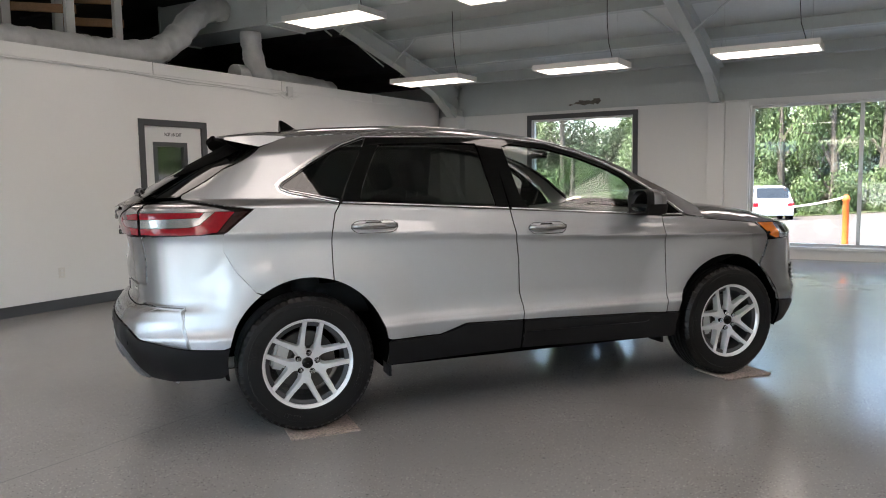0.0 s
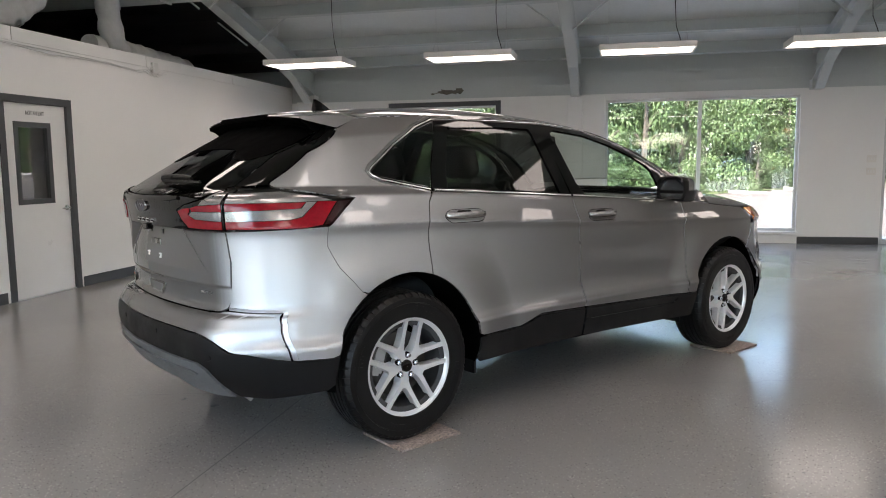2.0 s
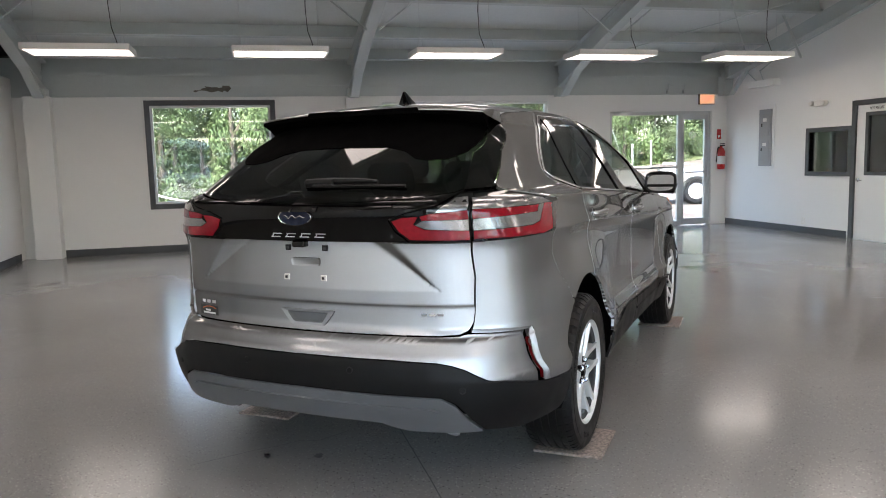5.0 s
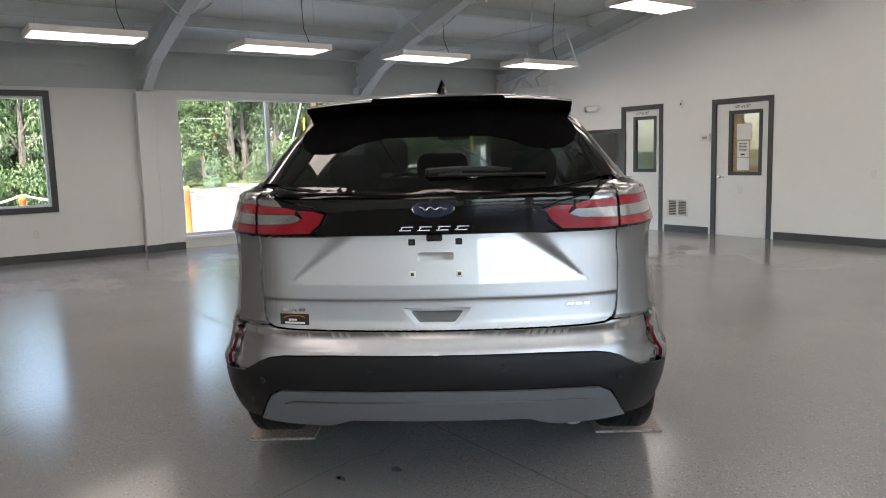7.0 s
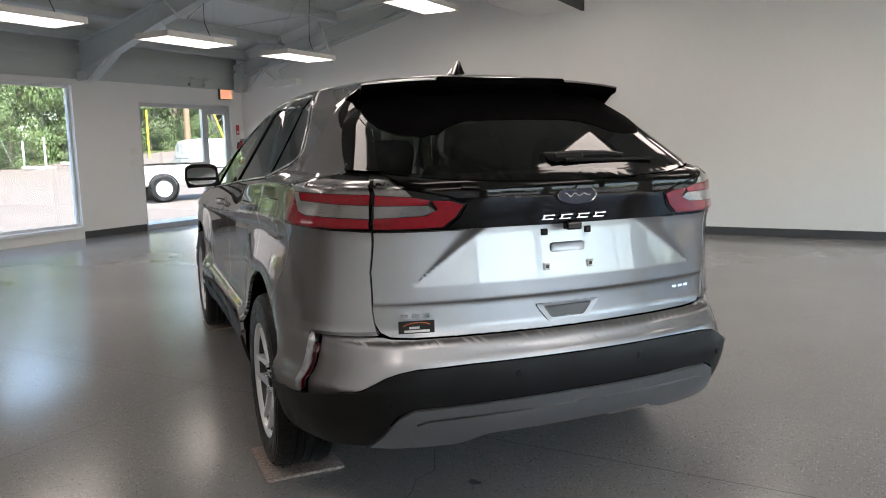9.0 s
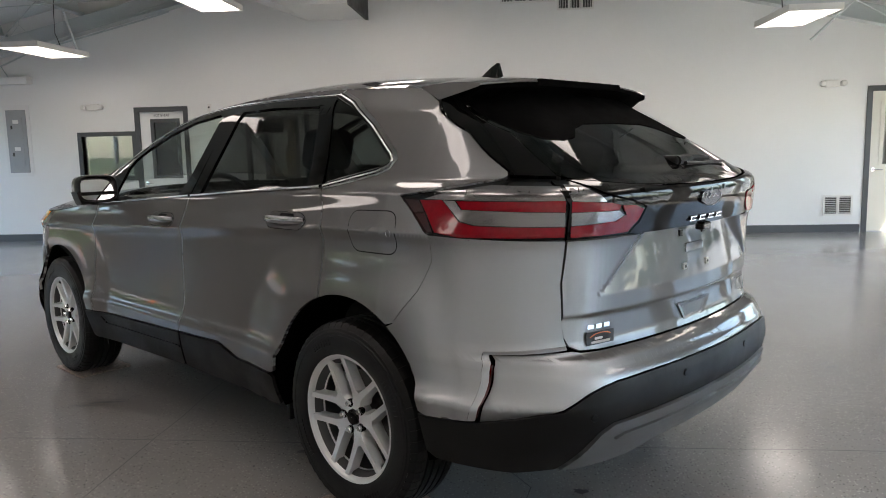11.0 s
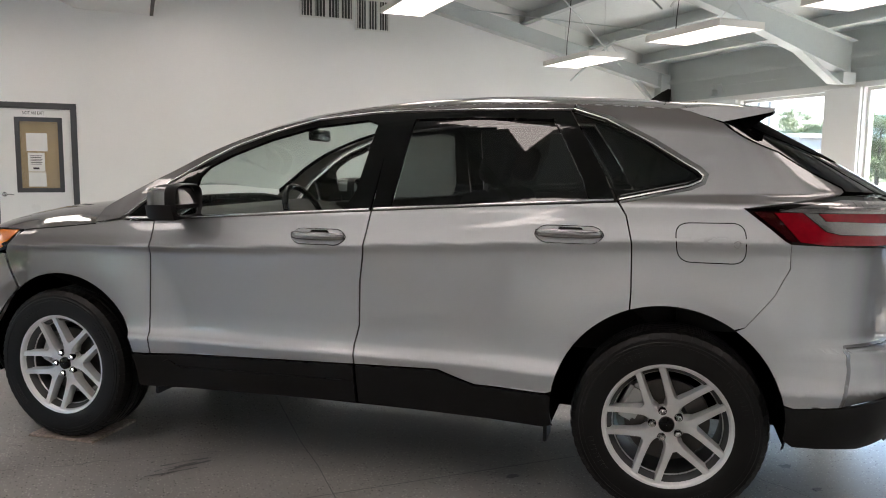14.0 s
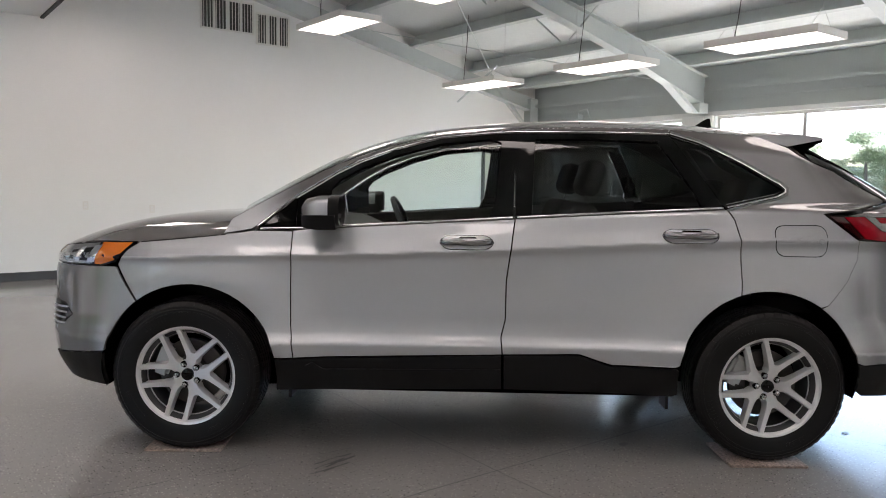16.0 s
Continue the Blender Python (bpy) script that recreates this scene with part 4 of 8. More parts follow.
# soffit box for the duct on the gable wall
bm = bmesh.new()
bx(bm, 1.10, 2.0, RY + 0.001, RY + 1.3, 3.39, 4.3)
prism(bm, [(2.0, 3.39), (2.9, 3.74), (2.9, 4.3), (2.0, 4.3)], RY + 0.001, RY + 1.3)
solid("soffit_box", bm, M_WALL, "white boxed-in duct on the gable wall", "duct", kind="structure")
solid("soffit_end", box1(1.055, 1.099, RY + 0.001, RY + 1.3, 3.37, 4.3), M_INK, "black end frame of the boxed-in duct", "duct", kind="structure")

# sheet-metal trunk duct, flexible ducts lying on the partition, loft framing
o = thing("trunk_duct", "pale painted sheet-metal duct hung under the roof", "duct", kind="structure")
for k, (y0, y1) in enumerate(((1.2, 3.55), (3.552, 5.00), (5.002, 7.2))):
    part("duct_section", rbx(3.17, 3.95, y0, y1, 3.52 + 0.002 * (k % 2), 4.02, 0.006, 1), M_STEEL, o)
    part("flange", box1(3.155, 3.965, y1 - 0.03, y1 + 0.0, 3.505, 4.035), M_STEEL, o, "raised joint flange")
part("riser", rbx(3.25, 3.87, 1.3, 1.9, 4.022, roof_z(3.87) - 0.004, 0.006, 1), M_STEEL, o)
part("seam", tube(bmesh.new(), [(3.168, 4.62, 3.53), (3.30, 4.50, 3.516), (3.55, 4.42, 3.517)], 0.006, 6), M_INK, o, "dark open seam")


def flex(label, pts, r, seed, bands):
    """Wrapped flexible duct: a creased tube with tape bands."""
    rnd = random.Random(seed)
    d = thing("flexible_duct", label, "duct", group="flexible ducts")
    P = [Vector(p) for p in pts]
    fine = []
    for i in range(len(P) - 1):
        p0, p1, p2, p3 = P[max(i - 1, 0)], P[i], P[i + 1], P[min(i + 2, len(P) - 1)]
        n = max(4, int((p2 - p1).length / 0.035))
        for k in range(n):
            t = k / n
            fine.append(0.5 * ((2 * p1) + (p2 - p0) * t + (2 * p0 - 5 * p1 + 4 * p2 - p3) * t * t + (3 * p1 - p0 - 3 * p2 + p3) * t ** 3))
    fine.append(P[-1])
    bm = bmesh.new()
    tube(bm, fine, [r * (1 + 0.035 * math.sin(i * 0.9 + seed) + rnd.uniform(-0.035, 0.03)) for i in range(len(fine))], 28)
    for v in bm.verts:
        v.co += Vector((noise.noise(v.co * 9), noise.noise(v.co * 9 + Vector((7, 3, 1))), noise.noise(v.co * 9 + Vector((1, 8, 5))))) * 0.022
    part("wrap", bm, M_DUCT, d, smooth=70)
    for f in bands:
        i = int(f * (len(fine) - 3))
        part("tape_band", tube(bmesh.new(), fine[i:i + 3], r * 1.06, 28, caps=False), M_DUCT, d, "tape band round the wrap", smooth=60)


flex("pale wrapped flexible air duct lying along the partition", [(-2.2, 5.72, 2.92), (-0.6, 5.72, 2.92), (0.45, 5.70, 2.93), (1.25, 5.66, 2.95), (1.72, 5.62, 3.00), (2.06, 5.62, 3.18), (2.40, 5.66, 3.48), (2.76, 5.74, 3.72), (3.14, 5.82, 3.82)], 0.165, 3, (0.18, 0.30, 0.55, 0.74, 0.97))
flex("pale wrapped flexible duct dropping from the trunk duct", [(3.42, 5.55, 3.52), (3.45, 5.56, 3.30), (3.52, 5.58, 3.08), (3.72, 5.63, 2.92), (4.3, 5.68, 2.90), (4.9, 5.72, 2.89), (5.45, 5.74, 2.87)], 0.145, 5, (0.04, 0.26, 0.34))
o = solid("duct_stub", lathe(bmesh.new(), [(0.001, -0.2), (0.12, -0.2), (0.125, -0.12), (0.13, 0.0), (0.13, 0.12), (0.001, 0.12)], 24, axis="Z", m=pose(3.42, 5.72, 2.93, 0, 90, 8)), M_DUCT, "capped pale duct stub lying behind the partition", "duct", smooth=50)
POSTS = ((0.36, 6.42), (1.00, 6.40), (0.88, 5.98), (1.52, 5.96), (-0.3, 6.42))
for x, y in POSTS:
    solid("stud", rbx(x - 0.055, x + 0.055, y - 0.03, y + 0.03, 2.66, 3.98, 0.003, 1), M_WALL, "pale painted wooden post standing in the loft", "stud", "loft posts", "structure")
for (x0, y0), (x1, y1), z in ((POSTS[0], POSTS[2], 3.45), (POSTS[1], POSTS[3], 3.38), (POSTS[4], POSTS[0], 3.46), (POSTS[1], POSTS[3], 3.66)):
    d = Vector((x1 - x0, y1 - y0))
    o = solid("loft_rail", rbx(0, d.length + 0.1, 0.031, 0.07, -0.05, 0.05, 0.003, 1), M_WOOD, "brown raw timber rail nailed to the loft posts", "timber", "loft rails", "structure")
    o.matrix_world = pose(x0 - 0.03, y0, z, 0, 0, math.degrees(math.atan2(d.y, d.x)))
bm = bmesh.new()
tube(bm, [(-3, LY - 0.02, 2.655), (0.2, LY - 0.022, 2.65), (1.4, LY - 0.02, 2.645), (2.9, LY - 0.025, 2.63), (3.4, LY - 0.03, 2.60), (3.75, LY - 0.03, 2.66)], 0.008, 6)
tube(bm, [(0.8, LY - 0.03, 2.66), (1.9, LY - 0.03, 2.60), (2.8, LY - 0.03, 2.62), (3.5, LY - 0.03, 2.58), (3.9, LY - 0.03, 2.70)], 0.006, 6)
for k in range(6):
    tube(bm, [(3.55 + 0.05 * k, LY - 0.03, 2.62 + 0.02 * (k % 3)), (3.70 + 0.03 * k, LY - 0.05, 2.55 + 0.03 * (k % 2)), (3.82 + 0.05 * k, LY - 0.03, 2.64 - 0.02 * (k % 2))], 0.004, 5)
solid("slack_cable", bm, M_WFRAME, "white cables sagging along the top of the partition", "cable")
solid("junction_box", rbx(3.74, 3.86, LY - 0.05, LY - 0.001, 2.60, 2.74, 0.005), M_WFRAME, "white junction box with loose wires", "junction box")
bm = bmesh.new()
tube(bm, [(7.0, RY + 0.06, 2.68), (7.1, RY + 0.06, 2.86), (6.6, RY + 0.07, 3.05), (4.6, RY + 0.09, 3.5), (4.2, RY + 0.1, 3.6)], 0.014, 7)
tube(bm, [(7.2, RY + 0.05, 2.68), (7.5, RY + 0.05, 2.9), (6.9, RY + 0.10, 3.06), (4.9, RY + 0.12, 3.52), (3.2, RY + 0.6, 3.9)], 0.012, 7)
solid("conduit", bm, M_STEEL, "pale painted conduit climbing the gable beam", "conduit", kind="structure")
for y in (-6.2, -6.55):
    bm = bx(bmesh.new(), FX + 0.03, FX + 0.10, y - 0.03, y + 0.03, 2.56, 2.62)
    tube(bm, [(FX + 0.06, y, 2.60), (FX + 0.05, y, 2.74), (FX + 0.08, y - 0.1, 2.7)], 0.009, 6)
    solid("cable_stub", bm, M_STEEL, "cut cable stub in a small box on the ledge", "cable", "cable stubs")
bm = bx(bmesh.new(), BX - 0.098, BX + 0.02, -6.26, -6.16, 2.57, 2.66)
tube(bm, [(BX + 0.0, -6.2, 2.6), (BX + 0.02, -6.15, 2.72), (BX + 0.02, -5.95, 2.74), (BX + 0.0, -5.9, 2.58)], 0.007, 6)
solid("cable_stub", bm, M_STEEL, "looped cable out of a small box above the back door", "cable", "cable stubs")
# bare patch on the front sheet wall
rnd = random.Random(4)
bm = bmesh.new()
for cx, cz, w_, h_, n in ((2.20, 2.66, 0.28, 0.06, 17), (1.98, 2.69, 0.08, 0.10, 11), (2.48, 2.63, 0.05, 0.02, 8)):
    poly = [(cx + w_ * math.cos(k * math.tau / n) * rnd.uniform(0.5, 1.1), cz + h_ * math.sin(k * math.tau / n) * rnd.uniform(0.4, 1.1)) for k in range(n)]
    prism(bm, poly, FX + 0.094, FX + 0.0975, "X")
solid("peeled_patch", bm, M_PEEL, "patch of peeled paint on the sheet wall", "patch", kind="structure")

# floor: saw joints, cracks, rubber marks
def strip(bm, pts, w, z=0.004, rag=0.0, seed=1):
    r = random.Random(seed)
    left, right = [], []
    for i, p in enumerate(pts):
        d = (Vector(pts[min(i + 1, len(pts) - 1)]) - Vector(pts[max(i - 1, 0)])).normalized()
        n = Vector((-d.y, d.x))
        h = w * r.uniform(1 - rag, 1 + rag) / 2
        left.append(bm.verts.new((*(Vector(p) + n * h), z)))
        right.append(bm.verts.new((*(Vector(p) - n * h), z)))
    for i in range(len(pts) - 1):
        bm.faces.new((left[i], right[i], right[i + 1], left[i + 1]))


def wander(a, b, n, amp, seed):
    r = random.Random(seed)
    a, b = Vector(a), Vector(b)
    nrm = Vector((-(b - a).y, (b - a).x)).normalized()
    return [tuple(a.lerp(b, k / n) + nrm * r.uniform(-amp, amp)) for k in range(n + 1)]


bm = bmesh.new()
strip(bm, wander((-6.5, 0.95), (7.9, 0.95), 40, 0.008, 2), 0.006, 0.0040)
strip(bm, wander((0.62, -7.3), (0.62, 4.9), 40, 0.008, 3), 0.005, 0.0045)
strip(bm, wander((-1.35, 2.0), (-0.2, -2.1), 40, 0.03, 5), 0.004, 0.0042, 0.5)
strip(bm, wander((3.3, 0.02), (1.0, 0.30), 30, 0.02, 8), 0.004, 0.0043, 0.5)
strip(bm, wander((3.4, 0.5), (5.9, -2.4), 30, 0.03, 6), 0.004, 0.0044, 0.5)
solid("floor_joint", bm, M_CRACK, "thin dark joints and cracks in the floor", "crack", kind="structure")
bm = bmesh.new()
rnd = random.Random(11)
for cx, cy, ang, n, ln in ((1.20, 0.42, 14, 7, 0.24), (2.05, 1.62, -70, 6, 0.17), (0.35, 2.75, -40, 4, 0.2), (-2.6, 4.1, 20, 5, 0.25), (2.7, -4.2, 10, 5, 0.4), (0.9, -4.0, 60, 4, 0.25), (-3.1, -0.4, 30, 5, 0.10), (-3.6, 1.2, 80, 3, 0.16), (1.2, -3.1, 0, 3, 0.3), (-0.6, 3.3, 120, 3, 0.12)):
    for k in range(n):
        a = radians(ang + rnd.uniform(-9, 9))
        c = Vector((cx, cy)) + Vector((rnd.uniform(-0.06, 0.06), rnd.uniform(-0.06, 0.06)))
        dv = Vector((math.cos(a), math.sin(a))) * ln * rnd.uniform(0.4, 1)
        strip(bm, wander(tuple(c - dv / 2), tuple(c + dv / 2), 5, 0.004, k), rnd.uniform(0.004, 0.012), 0.004 + 0.0004 * k, 0.6, k)
solid("scuff_marks", bm, M_SCUFF, "black rubber scuff marks on the floor", "scuff", kind="stuff")
bm = bmesh.new()
rnd = random.Random(21)
for k in range(260):
    x, y = rnd.uniform(-4.5, 5.5), rnd.uniform(-5.5, 4.6)
    r0 = rnd.uniform(0.003, 0.010)
    bm.faces.new([bm.verts.new((x + r0 * rnd.uniform(0.5, 1.4) * math.cos(q), y + r0 * rnd.uniform(0.5, 1.2) * math.sin(q), 0.003)) for q in (j * math.tau / 6 for j in range(6))])
solid("floor_debris", bm, M_SCUFF, "small dark specks and crumbs on the floor", "debris", kind="stuff")

rnd = random.Random(31)
for x, y, r0 in ((-1.40, 1.40, 0.035), (-1.33, 1.64, 0.028), (-0.17, 1.05, 0.03)):
    bm = bmesh.new()
    bm.faces.new([bm.verts.new((x + r0 * rnd.uniform(0.5, 1.5) * math.cos(q), y + r0 * rnd.uniform(0.4, 0.9) * math.sin(q), 0.0035)) for q in (j * math.tau / 12 for j in range(12))])
    solid("bare_spot", bm, M_SCUFF, "small dark spot where the floor paint has peeled", "patch", "bare floor spots", "structure")


# ---- outdoors ----
solid("ground", box1(-900, 900, -900, 900, -1.6, -1.22), M_GRASS, "rough green ground reaching the horizon", "ground", kind="structure")
def lot_z(x, y=0.0):
    """Height of the front car park: level at the building, falling ahead and rising towards -y."""
    return -0.10 + max(0.0, min(1.15, (x - FX - 0.2) / 30)) * (-0.80 - 0.070 * max(-45.0, min(10.0, y)))


bm = bmesh.new()
gx = [FX + 0.2 + 2.16 * k for k in range(15)]
gy = [-75 + 5 * k for k in range(27)]
rows = [[bm.verts.new((x, y, lot_z(x, y))) for y in gy] for x in gx]
for p, q in zip(rows, rows[1:]):
    for k in range(len(gy) - 1):
        bm.faces.new((p[k], q[k], q[k + 1], p[k + 1]))
solid("road", bm, M_ASPHALT, "sun-bleached asphalt car park reaching to the trees", "road", kind="structure")
solid("road", box1(-75, BX - 0.2, -60, 60, -1.4, -0.10), M_BACKLOT, "sunlit pale concrete car park behind the building", "road", kind="structure")


bm = bmesh.new()
rows = [[bm.verts.new((x, y, lot_z(x, y) + dz)) for y in gy] for x, dz in ((gx[-1] + 0.002, 0.03), (gx[-1] + 2, 0.12), (60, 0.3), (90, 0.3), (140, -3.0))]
for p, q in zip(rows, rows[1:]):
    for k in range(len(gy) - 1):
        bm.faces.new((p[k], q[k], q[k + 1], p[k + 1]))
solid("verge", bm, M_GRASS, "rough grass verge under the trees", "ground", kind="structure")
bm = bmesh.new()
bx(bm, FX + 0.2, FX + 1.6, -9, 6, -0.10, -0.02)
bx(bm, BX - 1.5, BX - 0.2, -9, 8, -0.10, -0.02)
solid("pavement", bm, M_CONCRETE, "pale concrete walk along the building", "pavement", kind="structure")
for k, y in enumerate((-26.4, -23.9, -21.4, -12.6, -10.0, -7.4, -4.8)):
    z = lot_z(36.4, y)
    o = solid("kerb_stop", rbx(-0.12, 0.12, -0.95, 0.95, -0.03, 0.13, 0.03), M_CONCRETE, "pale concrete kerb stop at the edge of the car park", "kerb", "kerb stops")
    o.matrix_world = pose(36.4 + 0.35 * (k % 2), y, z, 3.6, 0, 0)


def leaf_cloud(bm, c, rad, n, size, rnd):
    for k in range(n):
        d = Vector((rnd.gauss(0, 1), rnd.gauss(0, 1), rnd.gauss(0, 1))).normalized()
        p = Vector(c) + Vector((d.x * rad[0], d.y * rad[1], d.z * rad[2])) * rnd.uniform(0.55, 1.0)
        q = (d + Vector((rnd.uniform(-0.8, 0.8), rnd.uniform(-0.8, 0.8), rnd.uniform(-0.2, 1.0)))).normalized().to_track_quat("Z", "Y").to_matrix() @ Matrix.Rotation(rnd.uniform(0, 6.28), 3, "Z")
        s = size * rnd.uniform(0.6, 1.3)
        bm.faces.new([bm.verts.new(p + q @ Vector(v) * s) for v in ((-0.5, 0, 0), (0, -0.28, 0.05), (0.55, 0, -0.05), (0, 0.28, 0.05))])


def tree(seed, height, spread, leaf, label, low=0.12, boughs=26, leaves=640):
    rnd = random.Random(seed)
    t = thing("tree", label, "tree", group="trees behind the car park")
    bm = bmesh.new()
    tube(bm, [(0, 0, -0.3), (0.05, 0.02, height * 0.3), (0.12, -0.05, height * 0.6), (0.1, 0.0, height * 0.9)], [0.22, 0.17, 0.11, 0.03], 8)
    centres = []
    for k in range(boughs):
        a, h = rnd.uniform(0, math.tau), height * rnd.uniform(low, 0.95)
        r = spread * rnd.uniform(0.25, 0.9) * (1.0 if h < height * 0.6 else 0.65)
        c = Vector((math.cos(a) * r, math.sin(a) * r, h))
        centres.append(c)
        tube(bm, [(0.06, 0, max(h - r * 0.5, 0.4)), tuple(c * 0.55 + Vector((0, 0, h * 0.40))), tuple(c)], [0.06, 0.035, 0.012], 5)
    part("trunk", bm, M_BARK, t, "grey-brown trunk with limbs", smooth=True)
    bm = bmesh.new()
    for c in centres:
        leaf_cloud(bm, c, (spread * rnd.uniform(0.28, 0.45),) * 2 + (spread * rnd.uniform(0.22, 0.36),), leaves, leaf * 0.52, rnd)
    part("crown", bm, M_LEAF, t, "dense green leaves", tidy=False)
    return t


kinds = [tree(1, 9.5, 3.0, 0.26, "tall leafy green tree"), tree(2, 8.0, 2.6, 0.24, "broad leafy green tree"), tree(3, 11.0, 3.2, 0.28, "tall leafy green tree")]
bush = tree(4, 2.6, 1.7, 0.20, "low green bush at the edge of the car park", low=0.08, boughs=14, leaves=420)
rnd = random.Random(7)
spots = [(42 + rnd.uniform(-1.5, 2.5) + 4 * (k % 2), -48 + k * 2.45 + rnd.uniform(-0.6, 0.6)) for k in range(34)]
used = set()
for k, (x, y) in enumerate(spots):
    src = kinds[k % 3]
    m = pose(x, y, lot_z(x, y) - 0.25, 0, 0, rnd.uniform(0, 360)) @ Matrix.Scale(rnd.uniform(1.12, 1.36), 4)
    if k % 3 not in used:
        used.add(k % 3)
        src.matrix_world = m
    else:
        c = copy_thing(src, m)
        c.scale = m.to_scale()
for k in range(22):
    bx_, by_ = 39.6 + rnd.uniform(-0.5, 1.2), -44 + k * 3.2 + rnd.uniform(-0.8, 0.8)
    m = pose(bx_, by_, lot_z(bx_, by_) - 0.15, 0, 0, rnd.uniform(0, 360))
    if k == 0:
        bush.matrix_world = m
    else:
        copy_thing(bush, m)
for k in range(22):
    c = copy_thing(kinds[k % 3], pose(-80 - rnd.uniform(0, 10), -80 + k * 5.6, -1.3, 0, 0, rnd.uniform(0, 360)))
    c.scale = (2.0, 2.0, 0.66)
for k in range(30):
    y = -46 + k * 2.1 + rnd.uniform(-0.5, 0.5)
    m = pose(41.3 + rnd.uniform(-0.7, 0.7), y, lot_z(41, y) - 0.2, 0, 0, rnd.uniform(0, 360)) @ Matrix.Diagonal((1.3, 1.3, rnd.uniform(1.8, 3.2), 1))
    c = copy_thing(bush, m)
    c.scale = m.to_scale()
    c["label"] = "tall leafy green shrub at the foot of the trees"
for k in range(26):
    m = pose(47 + rnd.uniform(-1.5, 1.5), -52 + k * 3.2, lot_z(47, -52 + k * 3.2) - 0.2, 0, 0, rnd.uniform(0, 360)) @ Matrix.Diagonal((2.2, 2.2, 3.0, 1))
    c = copy_thing(bush, m)
    c.scale = m.to_scale()
    c["label"] = "dense green undergrowth between the tree trunks"
for k in range(13):
    c = copy_thing(kinds[(k + 1) % 3], pose(-63 - rnd.uniform(0, 7), -49 + k * 3.1 + rnd.uniform(-0.6, 0.6), -0.6, 0, 0, rnd.uniform(0, 360)))
    c.scale = (1.1, 1.1, rnd.uniform(0.56, 0.72))
    c["label"] = "sunlit yellow-green tree beyond the back car park"
for k in range(6):
    c = copy_thing(kinds[k % 3], pose(-76 - rnd.uniform(0, 5), -79 + k * 3.6, -0.6, 0, 0, rnd.uniform(0, 360)))
    c.scale = (1.3, 1.3, rnd.uniform(0.86, 0.98))
    c["label"] = "sunlit green tree behind the dealership building"
# far hill behind the back car park
bm = bmesh.new()
rnd = random.Random(9)
ring = [(-700, -900 + k * 60, 38 + 22 * math.sin(k * 0.37) + 9 * math.sin(k * 1.1 + 1)) for k in range(31)]
low_v = [bm.verts.new((x, y, -5)) for x, y, z in ring]
top_v = [bm.verts.new((x - 60, y, z)) for x, y, z in ring]
for i in range(30):
    bm.faces.new((low_v[i], low_v[i + 1], top_v[i + 1], top_v[i]))
solid("backdrop", bm, M_HILL, "wooded hill in the distance, haze put into its blue colour", "hill", kind="structure")
# utility poles, guy wires and markers
for x, y in ((39.3, -18.4), (37.0, -32.5)):
    solid("utility_pole", tube(bmesh.new(), [(x, y, lot_z(x, y) - 0.3), (x, y, 11.5)], [0.21, 0.16], 12), M_POLE, "pale wooden utility pole by the trees", "pole", "utility poles", smooth=True)
for x, y, dy in ((39.0, -16.0, -1.6), (39.0, -21.6, 2.6), (37.0, -36.2, 3.4)):
    solid("guy_wire", tube(bmesh.new(), [(x, y, lot_z(x, y) - 0.1), (x, y + dy, lot_z(x, y) + (6.5 if dy > 0 else 5.2))], 0.035, 6), M_ALU, "steel guy wire staying the utility pole", "wire", "guy wires")
for x, y, h, dy, mm, nm, lb in ((36.0, -28.4, 2.9, 0.0, M_YELLOW, "marker_post", "yellow marker post by the trees"), (37.0, -36.2, 3.0, 1.55, M_YELLOW, "guy_guard", "yellow guard on a guy wire"), (38.9, -17.5, 3.6, 0.0, M_YELLOW, "marker_post", "yellow marker post beside the utility pole"), (37.6, -21.3, 1.5, 0.0, M_WFRAME, "marker_post", "white marker post at the edge of the lot"), (37.8, -22.7, 1.6, 0.0, M_WFRAME, "marker_post", "white marker post at the edge of the lot")):
    z0 = lot_z(x, y)
    solid(nm, tube(bmesh.new(), [(x, y, z0 - 0.1), (x, y + dy, z0 + h)], 0.055, 10), mm, lb, "post", "marker posts", smooth=True)
bm = bmesh.new()
tube(bm, [(38, -60, 8.6), (37.0, -32.5, 8.4), (39.3, -18.4, 8.0), (39, 30, 7.4), (38, 60, 7.6)], 0.02, 5)
solid("overhead_line", bm, M_BLACK, "overhead cable strung past the trees", "cable")
# orange bollards with rope
for y in (1.25, 3.75, -1.82, 6.4):
    e = thing("bollard", "orange plastic bollard carrying a rope", "bollard", pose(11.9, y, lot_z(11.9, y)), "bollards with rope")
    bm = bmesh.new()
    lathe(bm, [(0.001, 0), (0.22, 0), (0.22, 0.05), (0.06, 0.09), (0.055, 0.95), (0.07, 0.97), (0.07, 1.02), (0.03, 1.08), (0.001, 1.08)], 20, axis="Z")
    part("post", bm, M_ORANGE, e, smooth=True)
for a, b in ((6.4, 3.75), (3.75, 1.25), (1.25, -1.82)):
    pts = [(11.9, a + (b - a) * k / 12, 0.86 - 0.24 * (1 - (k / 6 - 1) ** 2)) for k in range(13)]
    solid("rope", tube(bmesh.new(), pts, 0.022, 7), M_PLASTIC_W, "sagging white rope between bollards", "rope", "ropes", smooth=True)


